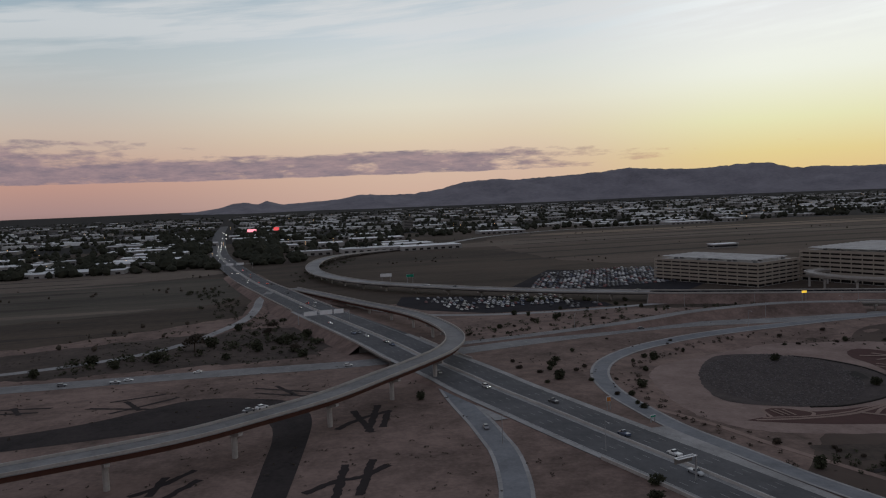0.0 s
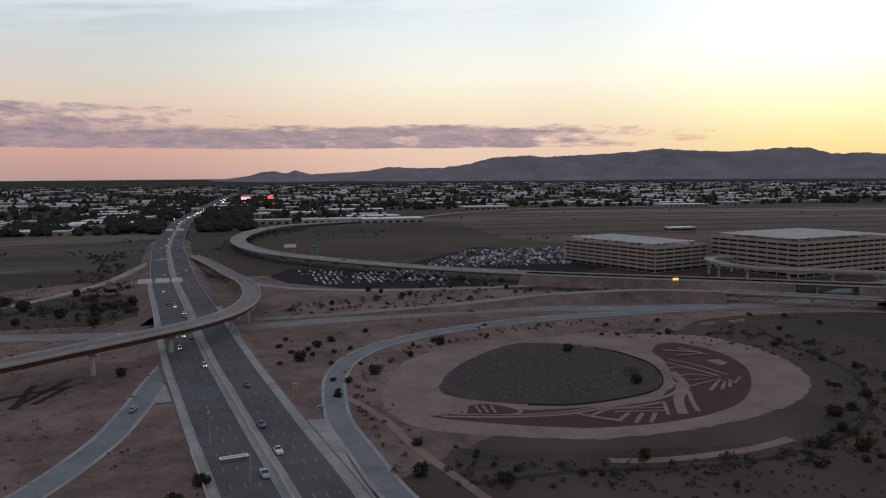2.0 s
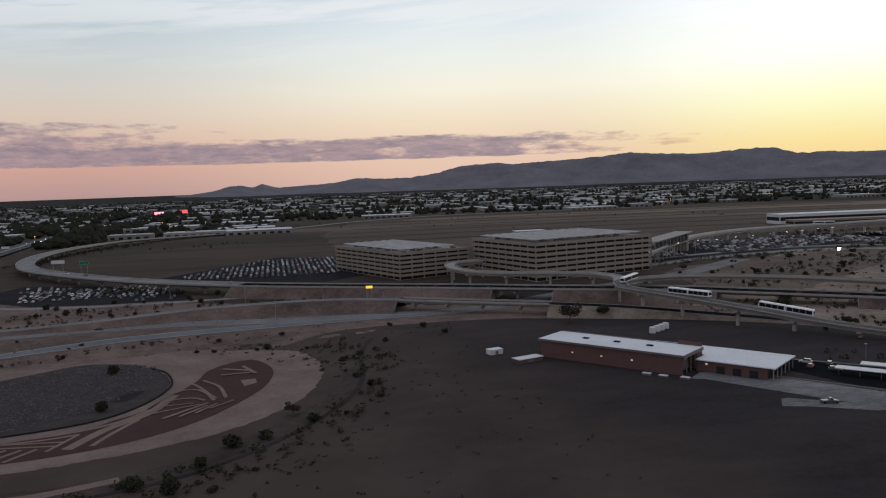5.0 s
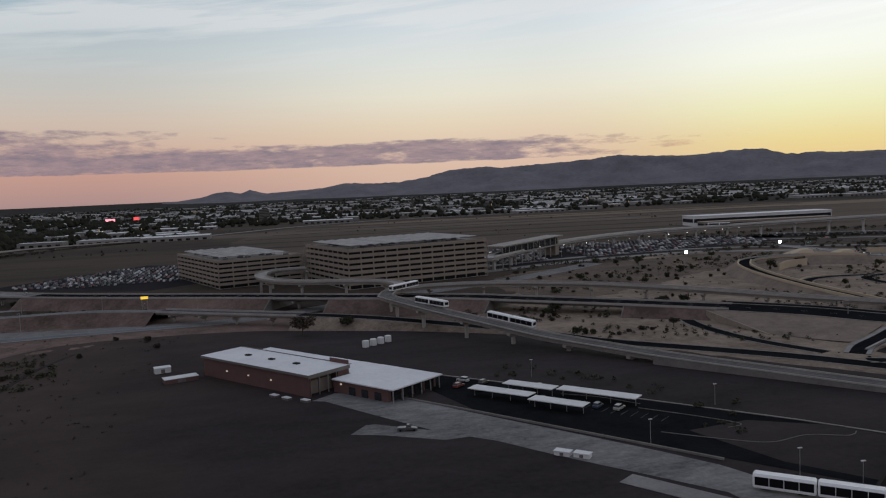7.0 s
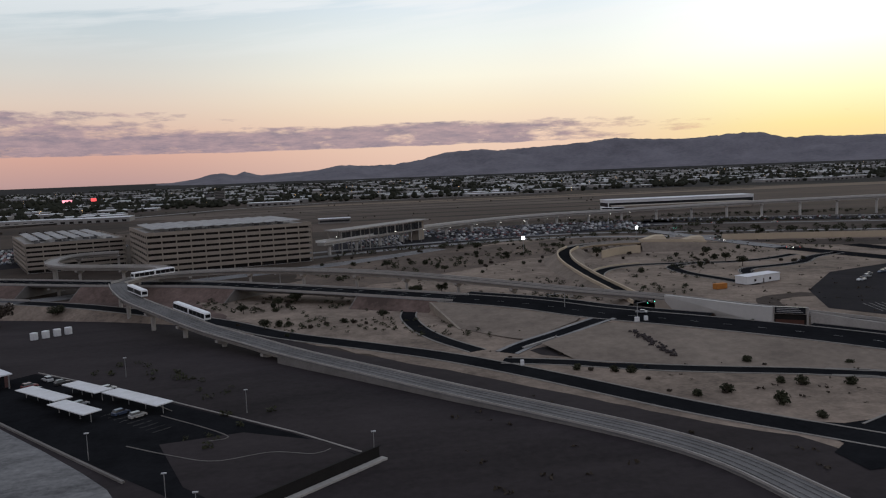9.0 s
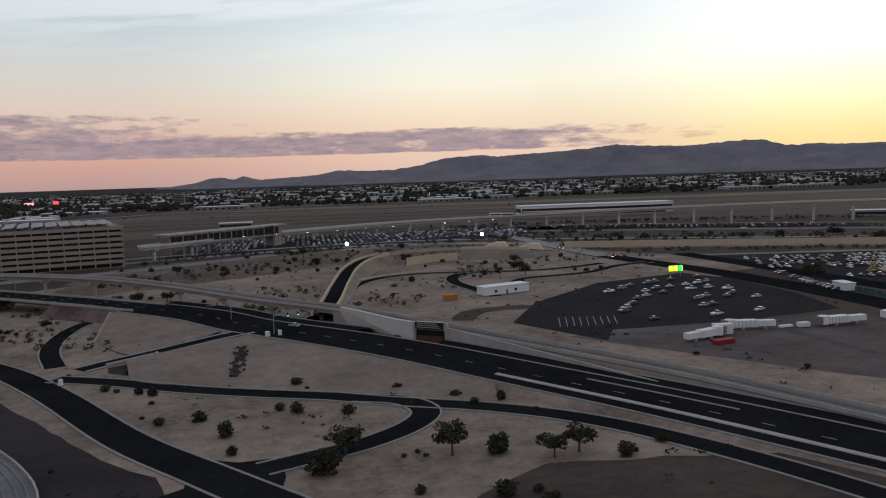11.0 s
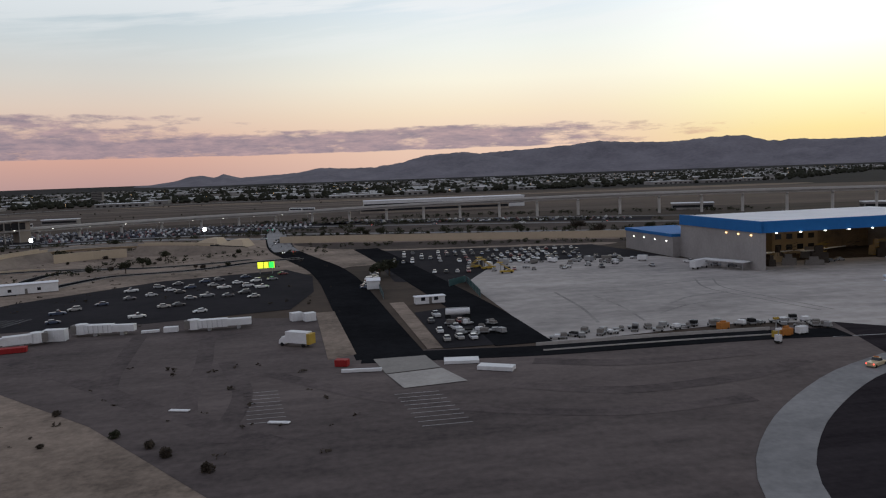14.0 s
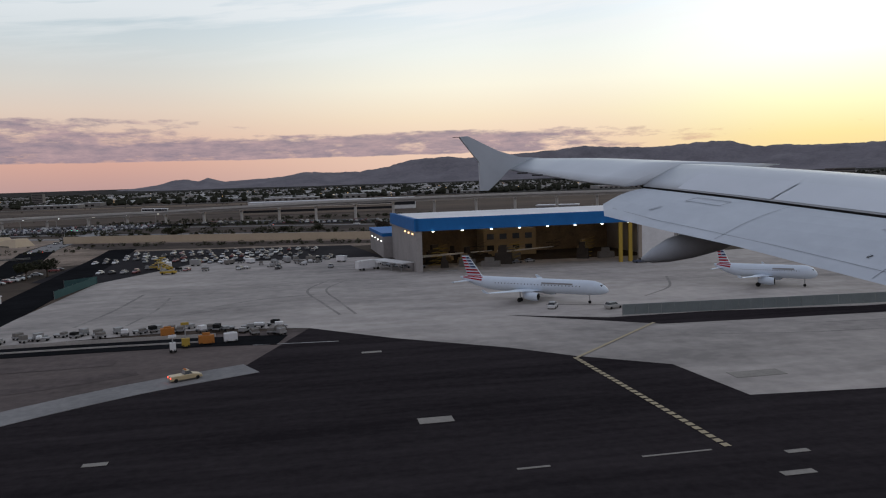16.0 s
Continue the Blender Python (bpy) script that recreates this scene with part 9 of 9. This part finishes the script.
    line_on_flap(10.0, 0.14, 10.6, 0.14, 0.006, "hatch_edge", panel_line)
    line_on_flap(10.0, 0.30, 10.6, 0.30, 0.006, "hatch_edge", panel_line)
    line_on_flap(10.0, 0.14, 10.0, 0.30, 0.006, "hatch_edge", panel_line)
    line_on_flap(10.6, 0.14, 10.6, 0.30, 0.006, "hatch_edge", panel_line)
    line_on_flap(3.4, 0.86, 11.4, 0.86, 0.003, "skin_joint", panel_line)
    for y in (4.9, 7.15, 9.2):
        line_on_flap(y, 0.03, y, 0.97, 0.004, "skin_joint", panel_line)
    line_on_flap(7.62, 0.12, 7.7, 0.28, 0.07, "scuff", scuff_paint)
    line_on_flap(10.72, 0.55, 10.78, 0.68, 0.03, "scuff", scuff_paint)
    # the figure 2 near the trailing edge
    y, u = 7.42, 0.70
    for y0, u0, y1, u1 in ((y, u, y + 0.03, u), (y, u, y, u + 0.02), (y, u + 0.02, y + 0.03, u + 0.02), (y + 0.03, u + 0.02, y + 0.03, u + 0.04), (y, u + 0.04, y + 0.03, u + 0.04)):
        line_on_flap(y0, u0, y1, u1, 0.004, "number_stroke", rubber)
    # spoiler panels on the upper skin, with narrow joints between them
    def upper(y, u, lift):
        cx, cz, tx, tz = (float(np.interp(y, [s[0] for s in stations], [s[k] for s in stations])) for k in (2, 3, 4, 5))
        return (cx + (tx - cx) * u, y, cz + (tz - cz) * u ** 1.35 + lift)
    for y0, y1 in ((3.4, 5.3), (5.34, 7.5), (7.54, 9.55), (9.59, 11.2)):
        g = Geo()
        rows = [[upper(y0 + (y1 - y0) * a / 6, 0.45 + 0.53 * u / 6, 0.016) for u in range(7)] for a in range(7)]
        g.loft(rows, False)
        g.put("spoiler", spoiler_paint, w, "pale spoiler panel", True)
    # thin black strip along the slot
    g = Geo()
    for a, b in zip(slot[:-1], slot[1:]):
        g.add([(a[1] - 0.012, a[0], a[2] + 0.004), (b[1] - 0.012, b[0], b[2] + 0.004), (b[1] - 0.012, b[0], b[2] - 0.04), (a[1] - 0.012, a[0], a[2] - 0.04)], [(0, 1, 2, 3)])
    g.put("slot_seal", rubber, w, "black strip along the flap slot")
    # wingtip fence: swept blade above and below the tip
    fence = [(3.07, 0.80), (3.24, 0.81), (3.84, 0.51), (4.3, 0.37), (4.7, 0.35), (4.4, 0.2), (4.06, 0.13), (3.82, -0.11), (3.64, -0.27), (3.47, -0.27), (3.46, 0.29)]
    n = len(fence)
    g = Geo()
    g.add([(x, 15.06, z) for x, z in fence] + [(x, 15.16, z) for x, z in fence], [tuple(range(n)), tuple(range(2 * n - 1, n - 1, -1))] + [(k, n + k, n + (k + 1) % n, (k + 1) % n) for k in range(n)])
    g.put("wingtip_fence", flap_paint, w)
    Geo().box(2.95, 15.1, 0.79, 3.07, 15.12, 0.80).put("static_wick", rubber, w)
    for x, y, z in ((4.62, 13.3, -0.09), (4.42, 14.0, 0.0), (4.28, 14.5, 0.05)):
        Geo().box(x - 0.2, y, z - 0.012, x, y + 0.025, z + 0.012).put("static_wick", rubber, w)
    # canoe fairing below the flap
    g = Geo()
    rings = []
    for x, r, z in ((4.6, 0.03, -1.22), (4.75, 0.10, -1.18), (5.0, 0.17, -1.11), (5.35, 0.2, -1.04), (5.8, 0.18, -0.97), (6.3, 0.06, -0.88)):
        rings.append([(x, 10.1 + r * 0.8 * math.cos(k * math.pi / 5), z + r * math.sin(k * math.pi / 5)) for k in range(10)])
    g.loft(rings)
    g.put("flap_fairing", fairing_paint, w, "pointed grey flap fairing", True)
    return w


wing_paint = mat("pale_wing_paint", (0.60, 0.64, 0.68), 0.35, (0.51, 0.55, 0.59), 0.3, 3.0, 0.6, spec=0.5)
spoiler_paint = mat("spoiler_paint", (0.62, 0.66, 0.71), 0.38, (0.55, 0.59, 0.63), 0.3, 3.0, 0.6, spec=0.5)
flap_paint = mat("scuffed_flap_paint", (0.53, 0.575, 0.625), 0.5, (0.44, 0.48, 0.53), 0.6, 4.0, 0.8, spec=0.4)
fairing_paint = mat("grey_fairing_paint", (0.38, 0.40, 0.43), 0.5, (0.28, 0.30, 0.33), 0.6, 4.0, 0.8, spec=0.4)
panel_line = mat("panel_joint", (0.30, 0.32, 0.35), 0.7)
scuff_paint = mat("grey_scuff", (0.36, 0.39, 0.43), 0.7, (0.52, 0.56, 0.62), 3.0, 8.0, 1.0)
airliner_wing()


for old in car_models:
    for o in (*old.children_recursive, old):
        bpy.data.objects.remove(o)


# ---- lie of the land: the freeway side stands higher, the gravel oval lies in a basin ----
def ramp_down(v, a, b):
    return min(1.0, max(0.0, (b - v) / (b - a)))


def relief(x, y):
    return 3 * ramp_down(x, 110, 170) * ramp_down(y, 345, 410) - 4 * min(1 - ramp_down(x, 170, 230), ramp_down(x, 310, 385)) * ramp_down(y, 385, 425)


CUTS = [((v, 0, 0), (1, 0, 0)) for v in (110, 125, 140, 155, 170, 185, 200, 215, 230, 310, 329, 348, 367, 385)] + [((0, v, 0), (0, 1, 0)) for v in (345, 355, 365, 375, 385, 395, 402, 410, 418, 425)]


def lay_on_land(me, cut):
    n = len(me.vertices)
    co = np.empty(n * 3)
    me.vertices.foreach_get("co", co)
    co = co.reshape(-1, 3)
    if n == 0 or co[:, 0].min() > 385 or co[:, 1].min() > 425:
        return
    if cut:
        bm = bmesh.new()
        bm.from_mesh(me)
        for at, way in CUTS:
            k = 0 if way[0] else 1
            if co[:, k].min() < at[k] < co[:, k].max():
                bmesh.ops.bisect_plane(bm, geom=bm.verts[:] + bm.edges[:] + bm.faces[:], dist=1e-4, plane_co=at, plane_no=way)
        bm.to_mesh(me)
        bm.free()
    for v in me.vertices:
        v.co.z += relief(v.co.x, v.co.y)


for ob in list(scene.objects):
    if ob.parent or ob.type == "CAMERA" or ob.type == "LIGHT" or ob.name.startswith(("flyover_bridge", "loop_ramp_bridge", "mountain")):
        continue
    if ob.location.length > 0.01:
        ob.location.z += relief(ob.location.x, ob.location.y)
        continue
    for o in (ob, *ob.children_recursive):
        if o.type == "MESH":
            lay_on_land(o.data, ob.get("kind") == "structure" or ob.name.startswith("gravel_bands"))

# ---- bring the plan to scale ----
for me in bpy.data.meshes:
    if me.users:
        me.transform(Matrix.Scale(K, 4))
for ob in scene.objects:
    if ob.type != "CAMERA":
        ob.location *= K
